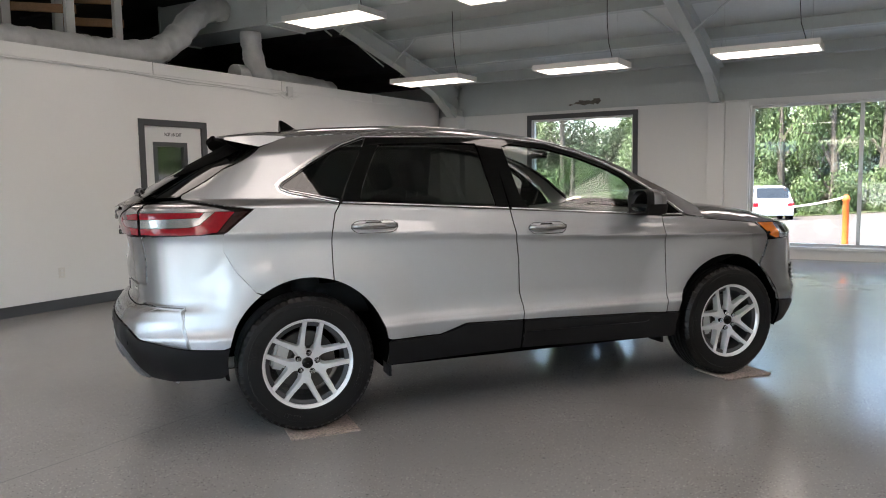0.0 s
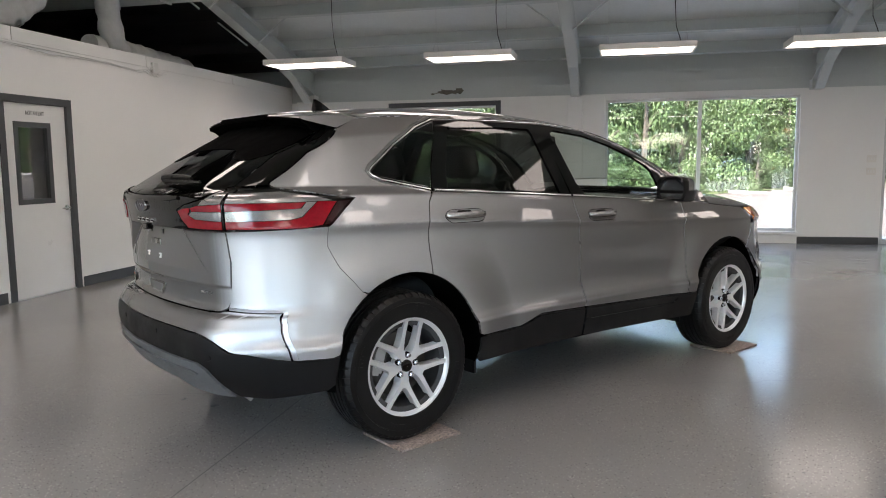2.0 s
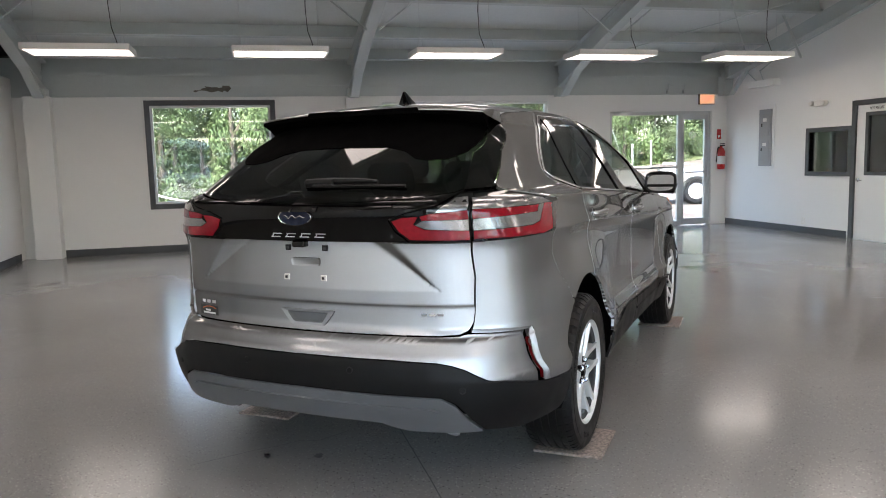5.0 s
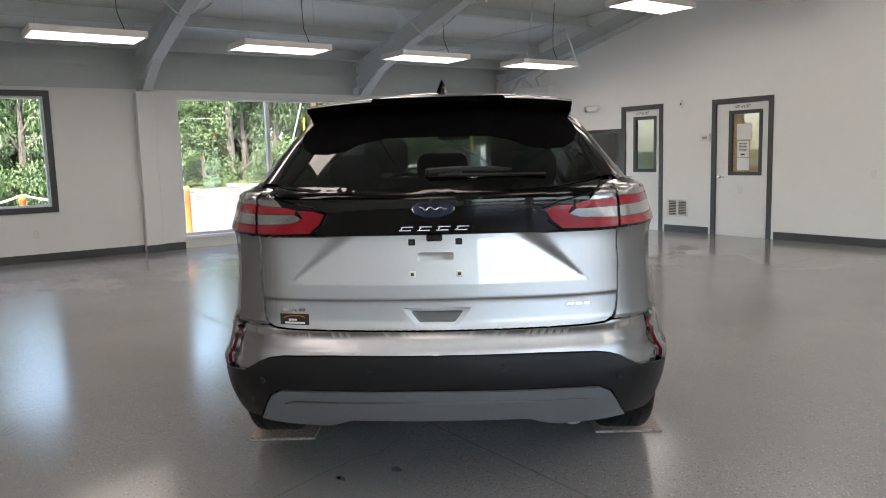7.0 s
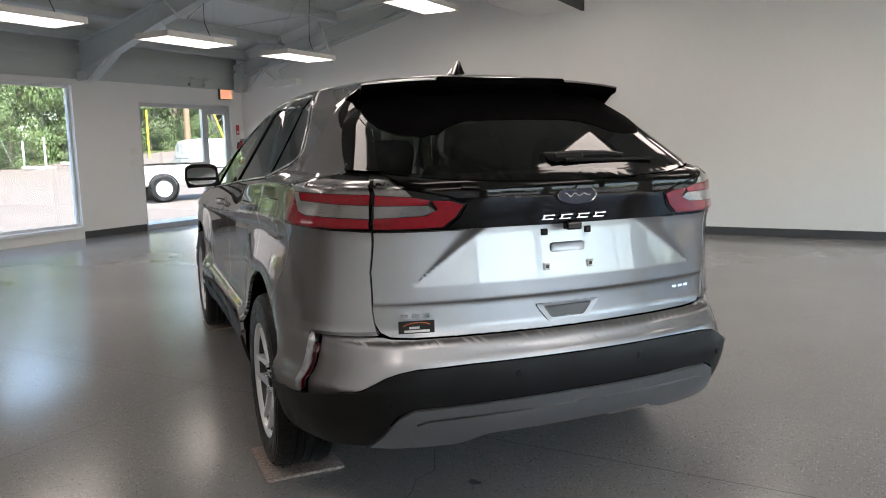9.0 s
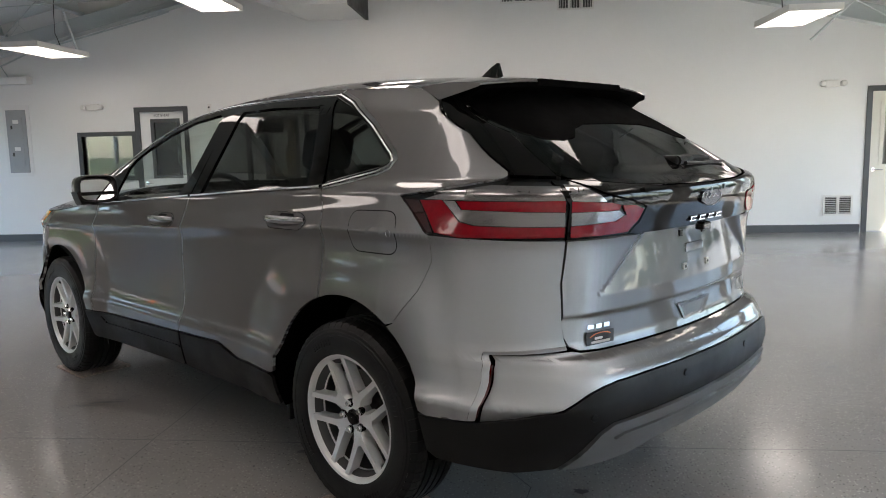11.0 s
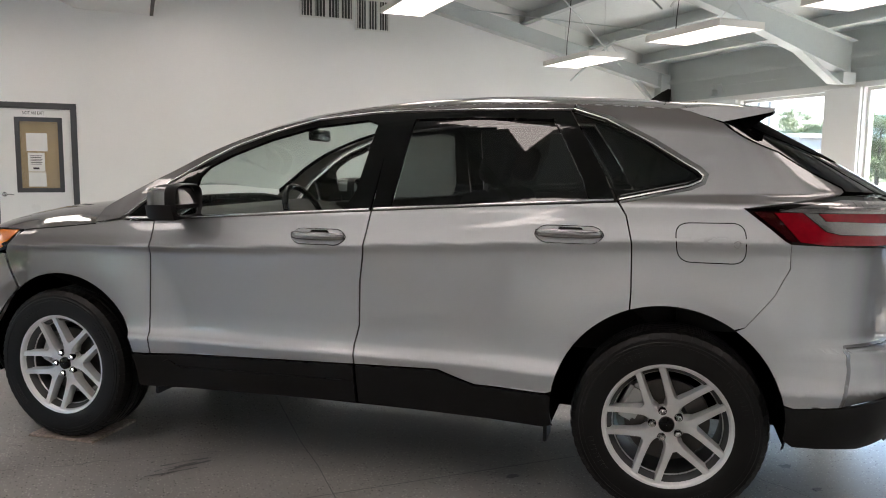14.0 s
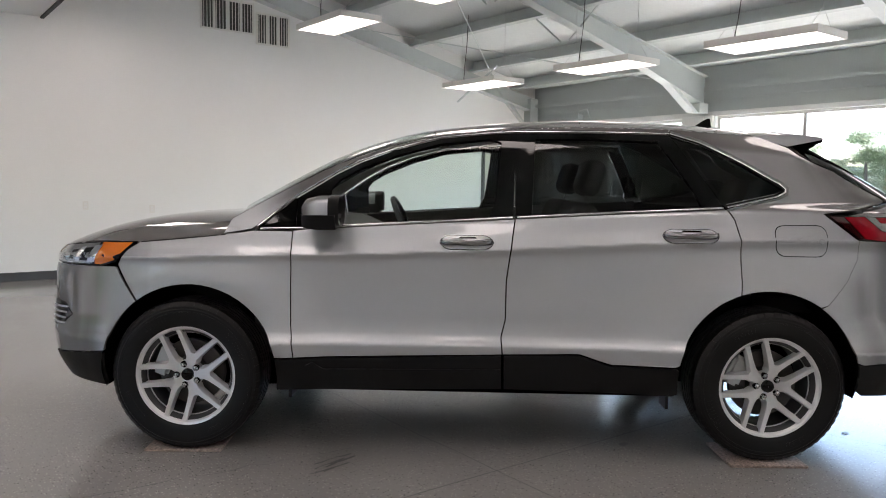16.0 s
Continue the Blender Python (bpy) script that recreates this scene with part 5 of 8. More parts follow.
# parked vehicles, seen through glass
def parked(name, paint, m, label, style, group=""):
    """Simple but shaped vehicle: lofted body, glasshouse, arches with wheels. Length along x."""
    v = thing(name, label, "car" if style != "pickup" else "truck", m, group)
    if style == "pickup":
        low = [(-2.75, 0.45), (-2.75, 1.05), (-1.0, 1.05), (-0.95, 1.10), (1.2, 1.12), (2.5, 1.02), (2.75, 0.85), (2.75, 0.45)]
        cab = [(-0.95, 1.08), (-0.85, 1.72), (-0.6, 1.80), (0.6, 1.80), (0.85, 1.72), (1.4, 1.12)]
        ax = (-1.75, 1.85)
        tyre = 0.38
    else:
        low = [(-2.22, 0.32), (-2.32, 0.58), (-2.30, 0.80), (-2.16, 1.05), (-0.6, 1.02), (1.0, 0.98), (1.9, 0.88), (2.2, 0.74), (2.30, 0.55), (2.22, 0.32)]
        cab = [(-2.12, 1.03), (-1.90, 1.36), (-1.62, 1.56), (-1.2, 1.63), (-0.3, 1.64), (0.20, 1.55), (0.75, 1.25), (1.20, 1.0)]
        ax = (-1.35, 1.38)
        tyre = 0.34
    w_ = 0.92

    def shell(poly, wid, top_in):
        bm = bmesh.new()
        zs = [p[1] for p in poly]
        lo, hi = min(zs), max(zs)
        prism(bm, poly, -wid, wid)
        for vv in bm.verts:
            f = max((vv.co.z - lo) / (hi - lo), 0.0)
            vv.co.y *= 1 - top_in * f ** 1.5
            vv.co.y *= 1 - 0.10 * max(0, abs(vv.co.x) - 1.7)
        bmesh.ops.recalc_face_normals(bm, faces=bm.faces)
        bmesh.ops.bevel(bm, geom=bm.edges[:], offset=0.06, segments=2, affect="EDGES", profile=0.6)
        return bm
    part("body", shell(low, w_, 0.06), paint, v, smooth=True)
    part("cabin", shell(cab, w_ * 0.93, 0.22 if style == "pickup" else 0.30), paint, v, smooth=True)
    zs = [p[1] for p in cab]
    cx = [p[0] for p in cab]
    for s in (-1, 1):
        for x0, x1 in ((min(cx) + 0.45, (min(cx) + max(cx)) / 2 - 0.1), ((min(cx) + max(cx)) / 2 - 0.02, max(cx) - 0.75)):
            mm = Matrix.Translation((0, s * w_ * 0.93 * 0.885, 0)) @ Matrix.Rotation(radians(s * 16), 4, "X")
            zt, zb = max(zs) - 0.14, min(zs) + 0.09
            bm = bmesh.new()
            prism(bm, [(x0, zb - 1.33), (x1 + 0.15, zb - 1.33), (x1 - 0.05, zt - 1.33), (x0 + 0.1, zt - 1.33)], -0.02, 0.02, m=Matrix.Translation((0, 0, 1.33)) @ mm)
            part("side_window", bm, M_CARGLASS, v, "dark side glass")
    for s, xx in ((1, max(cx) - 0.42), (-1, min(cx) + 0.13)):
        bm = bmesh.new()
        mm = Matrix.Translation((xx, 0, (max(zs) + min(zs)) / 2)) @ Matrix.Rotation(radians(-s * (52 if s > 0 else 20)), 4, "Y")
        bx(bm, -0.03, 0.05, -0.66, 0.66, -0.24, 0.24, mm)
        part("windscreen", bm, M_CARGLASS, v, "dark glass")
    for s in (-1, 1):
        part("tail_light", rbx(min(p[0] for p in low) - 0.012, min(p[0] for p in low) + 0.1, min(s * 0.6, s * 0.86), max(s * 0.6, s * 0.86), 0.72, 0.9, 0.02), M_LENS_RED, v, "red tail light")
        part("headlight", rbx(max(p[0] for p in low) - 0.25, max(p[0] for p in low) - 0.02, min(s * 0.55, s * 0.84), max(s * 0.55, s * 0.84), 0.66, 0.80, 0.03), M_LENS_CLEAR, v, "clear headlight")
        for x in ax:
            wl = thing("wheel", "", "")
            wl.parent = v
            wl.matrix_basis = pose(x, s * (w_ - 0.11), tyre)
            bm = bmesh.new()
            lathe(bm, [(tyre * 0.62, -0.11), (tyre * 0.9, -0.12), (tyre, -0.08), (tyre, 0.08), (tyre * 0.9, 0.12), (tyre * 0.62, 0.11)], 28)
            part("tyre", bm, M_RUBBER, wl, smooth=True)
            bm = bmesh.new()
            lathe(bm, [(0.001, s * 0.08), (tyre * 0.25, s * 0.095), (tyre * 0.6, s * 0.075), (tyre * 0.63, s * 0.11)], 28)
            part("rim", bm, M_RIM, wl, smooth=True)
            # no arch is cut: this dark disc stands in for its shade
            part("arch_shadow", lathe(bmesh.new(), [(0.02, -s * 0.02), (tyre * 1.14, -s * 0.02), (tyre * 1.14, s * 0.112)], 28, m=None), M_LINER_SHADE, wl, "near-black disc for the shade in the wheel arch")
    return v


parked("parked_car", M_WHITECAR, pose(33.5, 2.45, lot_z(33.5, 2.45), 0, 0, 15), "white crossover parked outside the window", "suv")
parked("pickup_truck", M_SILVERCAR, pose(14.87, -13.06, lot_z(14.9, -13), 0, 0, -115), "silver pickup truck parked outside the doors", "pickup")
for k, (x, y, mm, st, rz) in enumerate(((-19.5, -16.3, M_TANCAR, "suv", 95), (-29.5, -26.2, M_WHITECAR, "pickup", 60), (-21.5, -18.6, M_BLUECAR, "suv", 75), (-32, 1.5, M_DARKCAR, "suv", 90), (-34, 6.5, M_SILVERCAR, "suv", 90), (-36, -9.0, M_DARKCAR, "suv", 85), (-40, 12, M_WHITECAR, "suv", 90), (-40, 18, M_DARKCAR, "pickup", 90), (-38, -15, M_SILVERCAR, "suv", 90))):
    parked("parked_car" if st == "suv" else "pickup_truck", mm, pose(x, y, -0.1, 0, 0, rz), {M_TANCAR: "tan car parked in the lot", M_WHITECAR: "white vehicle parked in the lot", M_DARKCAR: "dark vehicle parked in the lot", M_BLUECAR: "pale blue car parked in the lot", M_SILVERCAR: "silver car parked in the lot"}[mm], st, "cars in the back lot")
# white ribbed wing of the building outside the back wall
e = thing("metal_shed", "white ribbed metal shed joined to the building", "shed")
bm = bmesh.new()
bx(bm, -10.45, BX - 0.25, -14.0, -7.55, -0.3, 4.2)
part("wall", bm, M_RIB, e)
rib = bpy.data.meshes.new("rib")
bm = bmesh.new()
prism(bm, [(-0.05, 0), (-0.025, 0.035), (0.025, 0.035), (0.05, 0)], -0.28, 4.19, "Z")
bmesh.ops.recalc_face_normals(bm, faces=bm.faces)
bm.to_mesh(rib)
bm.free()
rib.materials.append(M_RIB)
for k in range(9):
    o = new("rib", rib)
    o.parent = e
    o.location = (-10.3 + k * 0.285, -7.549, 0)
bm = bmesh.new()
for z in (0.55, 0.85, 1.12):
    tube(bm, [(BX - 0.6, -7.15, z), (-10.4, -7.15, z)], 0.02, 8)
for k in range(5):
    tube(bm, [(BX - 0.6 - k * 0.7, -7.15, -0.1), (BX - 0.6 - k * 0.7, -7.15, 1.12)], 0.02, 8)
solid("handrail", bm, M_ALU, "grey pipe handrail along the walk", "handrail", smooth=True)
# long white sales building and lamp posts across the back lot
e = thing("sales_building", "low white dealership building across the lot", "building")
part("wall", box1(-66, -58, -62, -50.6, -0.3, 4.3), M_WHITEBRICK, e)
part("roof", rbx(-66.4, -57.6, -62.4, -50.2, 4.3, 4.75, 0.05), M_GREYBOX, e)
for k in range(4):
    part("window", box1(-57.98, -57.9, -61.5 + k * 2.75, -59.5 + k * 2.75, 0.5, 3.0), M_CARGLASS, e, "dark shop glass")
for x, y in ((-30, -1.5), (-30, 11.0), (-34, -21.0)):
    e = thing("street_lamp", "tall grey lamp post in the car park", "street lamp", pose(x, y, -0.1), "lamp posts")
    part("pole", tube(bmesh.new(), [(0, 0, 0), (0, 0, 7.5)], [0.09, 0.06], 10), M_ALU, e, smooth=True)
    part("head", rbx(-0.2, 0.6, -0.15, 0.15, 7.5, 7.62, 0.03), M_GREYBOX, e)


# ---- the car ----
# Car frame: x forward, y to its left, z up from the floor, origin midway between the axles.
from mathutils.geometry import tessellate_polygon

CAR_TURN = -38.5
car = thing("car", "silver crossover car with black cladding on the showroom floor", "car", pose(0, 0, 0, 0, 0, CAR_TURN))
HALF = 0.93


def lerp_table(tab, x):
    """Smooth value through (x, value) pairs sorted by x."""
    if x <= tab[0][0]:
        return tab[0][1]
    if x >= tab[-1][0]:
        return tab[-1][1]
    for i in range(len(tab) - 1):
        x0, v0 = tab[i]
        x1, v1 = tab[i + 1]
        if x <= x1:
            t = (x - x0) / (x1 - x0)
            m0 = (v1 - tab[i - 1][1]) / (x1 - tab[i - 1][0]) if i else (v1 - v0) / (x1 - x0)
            m1 = (tab[i + 2][1] - v0) / (tab[i + 2][0] - x0) if i + 2 < len(tab) else (v1 - v0) / (x1 - x0)
            d = x1 - x0
            s = (v1 - v0) / d
            lim = 3 * abs(s)                                  # no overshoot
            m0 = max(-lim, min(lim, m0)) if m0 * s > 0 else 0.0
            m1 = max(-lim, min(lim, m1)) if m1 * s > 0 else 0.0
            return (2 * t ** 3 - 3 * t * t + 1) * v0 + (t ** 3 - 2 * t * t + t) * d * m0 + (3 * t * t - 2 * t ** 3) * v1 + (t ** 3 - t * t) * d * m1
    return tab[-1][1]


BELT = [(-1.75, 1.262), (-1.2, 1.246), (-0.15, 1.182), (0.87, 1.116), (1.1, 1.108), (2.4, 1.02)]
LOWER = [(0.28, 0.910), (0.34, 0.931), (0.42, 0.948), (0.48, 0.956), (0.550, 0.9625), (0.558, 0.963), (0.566, 0.9595), (0.585, 0.947), (0.61, 0.937), (0.66, 0.930), (0.72, 0.928), (0.85, 0.9255), (0.95, 0.927), (0.995, 0.930), (1.024, 0.9385), (1.034, 0.9408), (1.041, 0.9378), (1.060, 0.930), (1.10, 0.914), (1.16, 0.896), (1.20, 0.884)]
SLOPE = [(-2.0, 0.74), (-1.4, 0.71), (-0.6, 0.62), (0.4, 0.60), (1.0, 0.60)]
RAIL_Z = [(-1.95, 1.545), (-1.75, 1.585), (-1.41, 1.622), (-1.0, 1.645), (-0.6, 1.650), (-0.2, 1.634), (0.2, 1.592), (0.45, 1.538), (0.72, 1.440), (0.92, 1.335), (1.12, 1.215), (1.22, 1.155)]
ARCHES = ((1.405, 0.405), (-1.408, 0.42))
ARCH_R = 0.432
REAR_X = [(0.28, -2.26), (0.34, -2.33), (0.42, -2.385), (0.52, -2.418), (0.60, -2.425), (0.645, -2.415), (0.672, -2.395), (0.700, -2.375), (0.716, -2.335), (0.76, -2.330), (0.86, -2.333), (0.95, -2.338), (1.06, -2.345), (1.10, -2.352), (1.20, -2.372), (1.245, -2.362), (1.27, -2.31), (1.30, -2.262), (1.40, -2.088), (1.50, -1.905), (1.60, -1.72), (1.66, -1.60)]
FRONT_X = [(0.26, 2.22), (0.34, 2.30), (0.45, 2.36), (0.62, 2.375), (0.85, 2.372), (0.95, 2.345), (1.02, 2.28), (1.10, 2.15)]


def smooth01(t):
    t = max(0.0, min(1.0, t))
    return t * t * (3 - 2 * t)


def side_y(x, z):
    """Half width of the flank at x and height z."""
    zb = lerp_table(BELT, x)
    k = zb / 1.182
    low = lerp_table(LOWER, z / (1 + (k - 1) * smooth01((z - 0.7) / 0.4)))
    narrow = 0.012 * smooth01((-x - 0.3) / 1.2) * smooth01((z - 0.75) / 0.3)
    y = low - narrow
    for cx, cz in ARCHES:
        d = math.hypot(x - cx, (z - cz) * 0.92)
        y += 0.032 * smooth01(1 - (d - ARCH_R) / 0.30) * smooth01((1.08 - z) / 0.25) * (0.35 + 0.65 * smooth01((z - 0.25) / 0.25))
    if z > zb - 0.03:
        yb = lerp_table([(-1.75, 0.828), (-1.5, 0.842), (-1.0, 0.866), (0, 0.884), (1.2, 0.884)], x)
        up = yb - lerp_table(SLOPE, x) * (z - zb)
        zr = lerp_table(RAIL_Z, x)
        up -= 0.05 * smooth01((z - zr + 0.10) / 0.14) * smooth01((1.15 - x) / 0.3)
        f = smooth01((z - zb + 0.03) / 0.05)
        y = y * (1 - f) + up * f
    return y


def corner(pts):
    """Plan curve of a corner, resampled by its length."""
    out = [Vector(pts[0])]
    P = [Vector(p) for p in pts]
    for i in range(len(P) - 1):
        p0, p1, p2 = P[max(i - 1, 0)], P[i], P[i + 1]
        p3 = P[min(i + 2, len(P) - 1)]
        if i + 2 >= len(P):
            p3 = Vector((p1.x, -p1.y))
        for k in range(1, 13):
            t = k / 12
            out.append(0.5 * ((2 * p1) + (p2 - p0) * t + (2 * p0 - 5 * p1 + 4 * p2 - p3) * t * t + (3 * p1 - p0 - 3 * p2 + p3) * t ** 3))
    s = [0.0]
    for a, b in zip(out, out[1:]):
        s.append(s[-1] + (b - a).length)
    return s, out


RC = corner([(-1.60, 0.930), (-1.87, 0.918), (-2.03, 0.887), (-2.20, 0.806), (-2.335, 0.645), (-2.392, 0.41), (-2.418, 0.185), (-2.425, 0.0)])
FC = corner([(1.60, 0.930), (1.85, 0.900), (2.03, 0.835), (2.17, 0.72), (2.285, 0.52), (2.345, 0.28), (2.370, 0.12), (2.375, 0.0)])


def along(C, d):
    s, p = C
    d = max(0.0, min(d, s[-1]))
    lo, hi = 0, len(s) - 1
    while hi - lo > 1:
        mid = (lo + hi) // 2
        if s[mid] <= d:
            lo = mid
        else:
            hi = mid
    f = (d - s[lo]) / max(s[hi] - s[lo], 1e-9)
    return p[lo].lerp(p[hi], f)


REAR_LEN, FRONT_LEN = RC[0][-1], FC[0][-1]
U_REAR, U_FRONT = -1.60 - REAR_LEN, 1.60 + FRONT_LEN


def skin(u, z):
    """Body surface on the left side: u is x along the flank, then goes on round the corners by length to the centre line."""
    if -1.60 <= u <= 1.60:
        return Vector((u, side_y(u, z), z))
    C, x0, tab, xe = (RC, -1.60, REAR_X, -2.425) if u < 0 else (FC, 1.60, FRONT_X, 2.375)
    d = abs(u) - 1.60
    q = along(C, d)
    x = x0 + (q.x - x0) * (lerp_table(tab, z) - x0) / (xe - x0)
    ky = side_y(max(min(q.x, 1.95), -1.95), z)
    base = lerp_table([(0.0, 0.0), (0.30, 1.0)], d)
    ky = side_y(x0, z) * (1 - base) + base * (ky if abs(q.x) < 1.95 else side_y(1.95 if u > 0 else -1.95, z))
    y = q.y / 0.930 * ky
    return Vector((x, y, z))


def u_of_y(y, z, front=False):
    """u of the point of a corner whose distance from the centre line is y."""
    a, b = (1.6, U_FRONT) if front else (-1.6, U_REAR)
    lo, hi = 0.0, 1.0
    for _ in range(30):
        mid = (lo + hi) / 2
        if skin(a + (b - a) * mid, z).y > y:
            lo = mid
        else:
            hi = mid
    return a + (b - a) * lo


def u_of_x(x, z):
    if -1.6 <= x <= 1.6:
        return x
    a, b = (1.6, U_FRONT) if x > 0 else (-1.6, U_REAR)
    lo, hi = 0.0, 1.0
    for _ in range(30):
        mid = (lo + hi) / 2
        if abs(skin(a + (b - a) * mid, z).x) < abs(x):
            lo = mid
        else:
            hi = mid
    return a + (b - a) * lo


def R(*pts):
    """Rear outline given as (y, z)."""
    return [(u_of_y(y, z), z) for y, z in pts]


def S(*pts):
    """Flank outline given as (x, z)."""
    return [(u_of_x(x, z), z) for x, z in pts]


def dense(poly, step=0.03):
    out = []
    n = len(poly)
    for i in range(n):
        a, b = poly[i], poly[(i + 1) % n]
        k = max(1, int(math.hypot(b[0] - a[0], b[1] - a[1]) / step))
        out += [(a[0] + (b[0] - a[0]) * j / k, a[1] + (b[1] - a[1]) * j / k) for j in range(k)]
    return out


def shrink(poly, g):
    area = sum(a[0] * b[1] - b[0] * a[1] for a, b in zip(poly, poly[1:] + poly[:1]))
    s = 1 if area > 0 else -1
    out = []
    n = len(poly)
    for i in range(n):
        p0, p1, p2 = Vector(poly[i - 1]), Vector(poly[i]), Vector(poly[(i + 1) % n])
        d1, d2 = (p1 - p0).normalized(), (p2 - p1).normalized()
        n1, n2 = Vector((-d1.y, d1.x)) * s, Vector((-d2.y, d2.x)) * s
        m = n1 + n2
        q = m / max(m.dot(n1), 0.45) if m.length > 1e-6 else n1
        out.append(tuple(p1 + q * g))
    return out


def rounded(poly, r, n=4):
    """Round the corners of an outline."""
    out = []
    k = len(poly)
    for i in range(k):
        p0, p1, p2 = Vector(poly[i - 1]), Vector(poly[i]), Vector(poly[(i + 1) % k])
        a, b = (p0 - p1), (p2 - p1)
        q = min(r, a.length * 0.45, b.length * 0.45)
        s, e = p1 + a.normalized() * q, p1 + b.normalized() * q
        for j in range(n + 1):
            t = j / n
            out.append(tuple((1 - t) ** 2 * s + 2 * t * (1 - t) * p1 + t * t * e))
    return out


def shell_mesh(poly, surf, gap=0.0014, out=0.0, lip=0.014, grid=0.045, side=1, mid=None):
    """Panel cut from a surface along a flat outline, with a turned-in edge. Returns vertices, faces, normals."""
    poly = dense(poly)
    if gap:
        tight = shrink(poly, gap)
        if mid:
            ax, val = mid
            tight = [tuple(val if k == ax else c for k, c in enumerate(q)) if abs(p[ax] - val) < 1e-3 else q for p, q in zip(poly, tight)]
        poly = tight
    tris = tessellate_polygon([[Vector((a, b, 0)) for a, b in poly]])
    bm = bmesh.new()
    vs = [bm.verts.new((a, b, 0)) for a, b in poly]
    for t in tris:
        try:
            bm.faces.new([vs[i] for i in t])
        except ValueError:
            pass
    us, zs = [p[0] for p in poly], [p[1] for p in poly]
    for lo, hi, ax in ((min(us), max(us), 0), (min(zs), max(zs), 1)):
        k = math.ceil((lo + 1e-5) / grid)
        while k * grid < hi - 1e-5:
            no = (1, 0, 0) if ax == 0 else (0, 1, 0)
            co = (k * grid, 0, 0) if ax == 0 else (0, k * grid, 0)
            bmesh.ops.bisect_plane(bm, geom=bm.verts[:] + bm.edges[:] + bm.faces[:], plane_co=co, plane_no=no, dist=1e-5)
            k += 1
    bmesh.ops.dissolve_limit(bm, angle_limit=radians(1), verts=[], edges=[e for e in bm.edges if len(e.link_faces) == 2 and abs(e.verts[0].co.x - e.verts[1].co.x) > 1e-4 and abs(e.verts[0].co.y - e.verts[1].co.y) > 1e-4])
    for f in bm.faces:
        if f.normal.z < 0:
            f.normal_flip()
    bm.verts.index_update()

    def at(a, b):
        p = surf(a, b)
        e = 0.004
        n = (surf(a + e, b) - surf(a - e, b)).cross(surf(a, b + e) - surf(a, b - e))
        n.normalize()
        return p, n
    P, N = [], []
    c = surf(sum(us) / len(us), sum(zs) / len(zs))
    for v in bm.verts:
        p, n = at(v.co.x, v.co.y)
        P.append(p)
        N.append(n)
    # make normals face out of the car
    flip = sum((n.dot(p - Vector((p.x * 0.6, 0, 0.75))) for p, n in zip(P, N))) < 0
    if flip:
        N = [-n for n in N]
    P = [p + n * out for p, n in zip(P, N)]
    faces = [[v.index for v in f.verts] for f in bm.faces]
    turned = []
    for f in faces:
        fn = Vector()
        for i in range(1, len(f) - 1):
            fn += (P[f[i]] - P[f[0]]).cross(P[f[i + 1]] - P[f[0]])
        turned.append(f[::-1] if fn.dot(N[f[0]]) < 0 else f)
    faces = turned
    rim = [e for e in bm.edges if len(e.link_faces) == 1]
    if mid:
        rim = [e for e in rim if not all(abs(v.co[mid[0]] - mid[1]) < 2e-3 for v in e.verts)]
    made = {}

    def low(i, step):
        key = (i, step)
        if key not in made:
            made[key] = len(P)
            P.append(P[i] - N[i] * (0.0 if step == 0 else lip))
            N.append(N[i])
        return made[key]
    for e in rim:
        a, b = e.verts[0].index, e.verts[1].index
        mid = (P[a] + P[b]) / 2
        f = [P[v.index] for v in e.link_faces[0].verts]
        outward = mid - sum(f, Vector()) / len(f)
        q = [low(a, 0), low(b, 0), low(b, 1), low(a, 1)]
        nn = (P[q[1]] - P[q[0]]).cross(P[q[2]] - P[q[0]])
        if nn.dot(outward) < 0:
            q = q[::-1]
        od = outward - N[a] * outward.dot(N[a])
        if od.length > 1e-6:
            od.normalize()
            for i in q:
                N[i] = (N[i] * 0.35 + od).normalized() if i >= len(bm.verts) else N[i]
        faces.append(q)
    bm.free()
    if mid:
        for i, p in enumerate(P):
            if abs(p.y) < 1e-3:
                p.y = 0.0
                N[i] = Vector((N[i].x, 0, N[i].z)).normalized()
    if side < 0:
        P = [Vector((p.x, -p.y, p.z)) for p in P]
        N = [Vector((n.x, -n.y, n.z)) for n in N]
        faces = [f[::-1] for f in faces]
    return P, faces, N


def join_shells(shells):
    P, F, N = [], [], []
    for p, f, n in shells:
        o = len(P)
        P += p
        N += n
        F += [[i + o for i in q] for q in f]
    return P, F, N


def from_shell(name, shell, material, parent, label=""):
    P, F, N = shell
    me = bpy.data.meshes.new(name)
    me.from_pydata([tuple(p) for p in P], [], F)
    me.polygons.foreach_set("use_smooth", [True] * len(me.polygons))
    me.materials.append(material)
    me.normals_split_custom_set_from_vertices([tuple(n) for n in N])
    me.update()
    ob = new(name, me)
    ob.parent = parent
    if label:
        ob["label"] = label
    return ob


def both(name, poly, material, parent, label="", surf=skin, **kw):
    """The same panel on the left and right flank; returns both objects."""
    P, F, N = shell_mesh(poly, surf, **kw)
    flip = [Vector((p.x, -p.y, p.z)) for p in P], [f[::-1] for f in F], [Vector((n.x, -n.y, n.z)) for n in N]
    return [from_shell(name, sh, material, parent if not isinstance(parent, list) else parent[i], label) for i, sh in enumerate(((P, F, N), flip))]


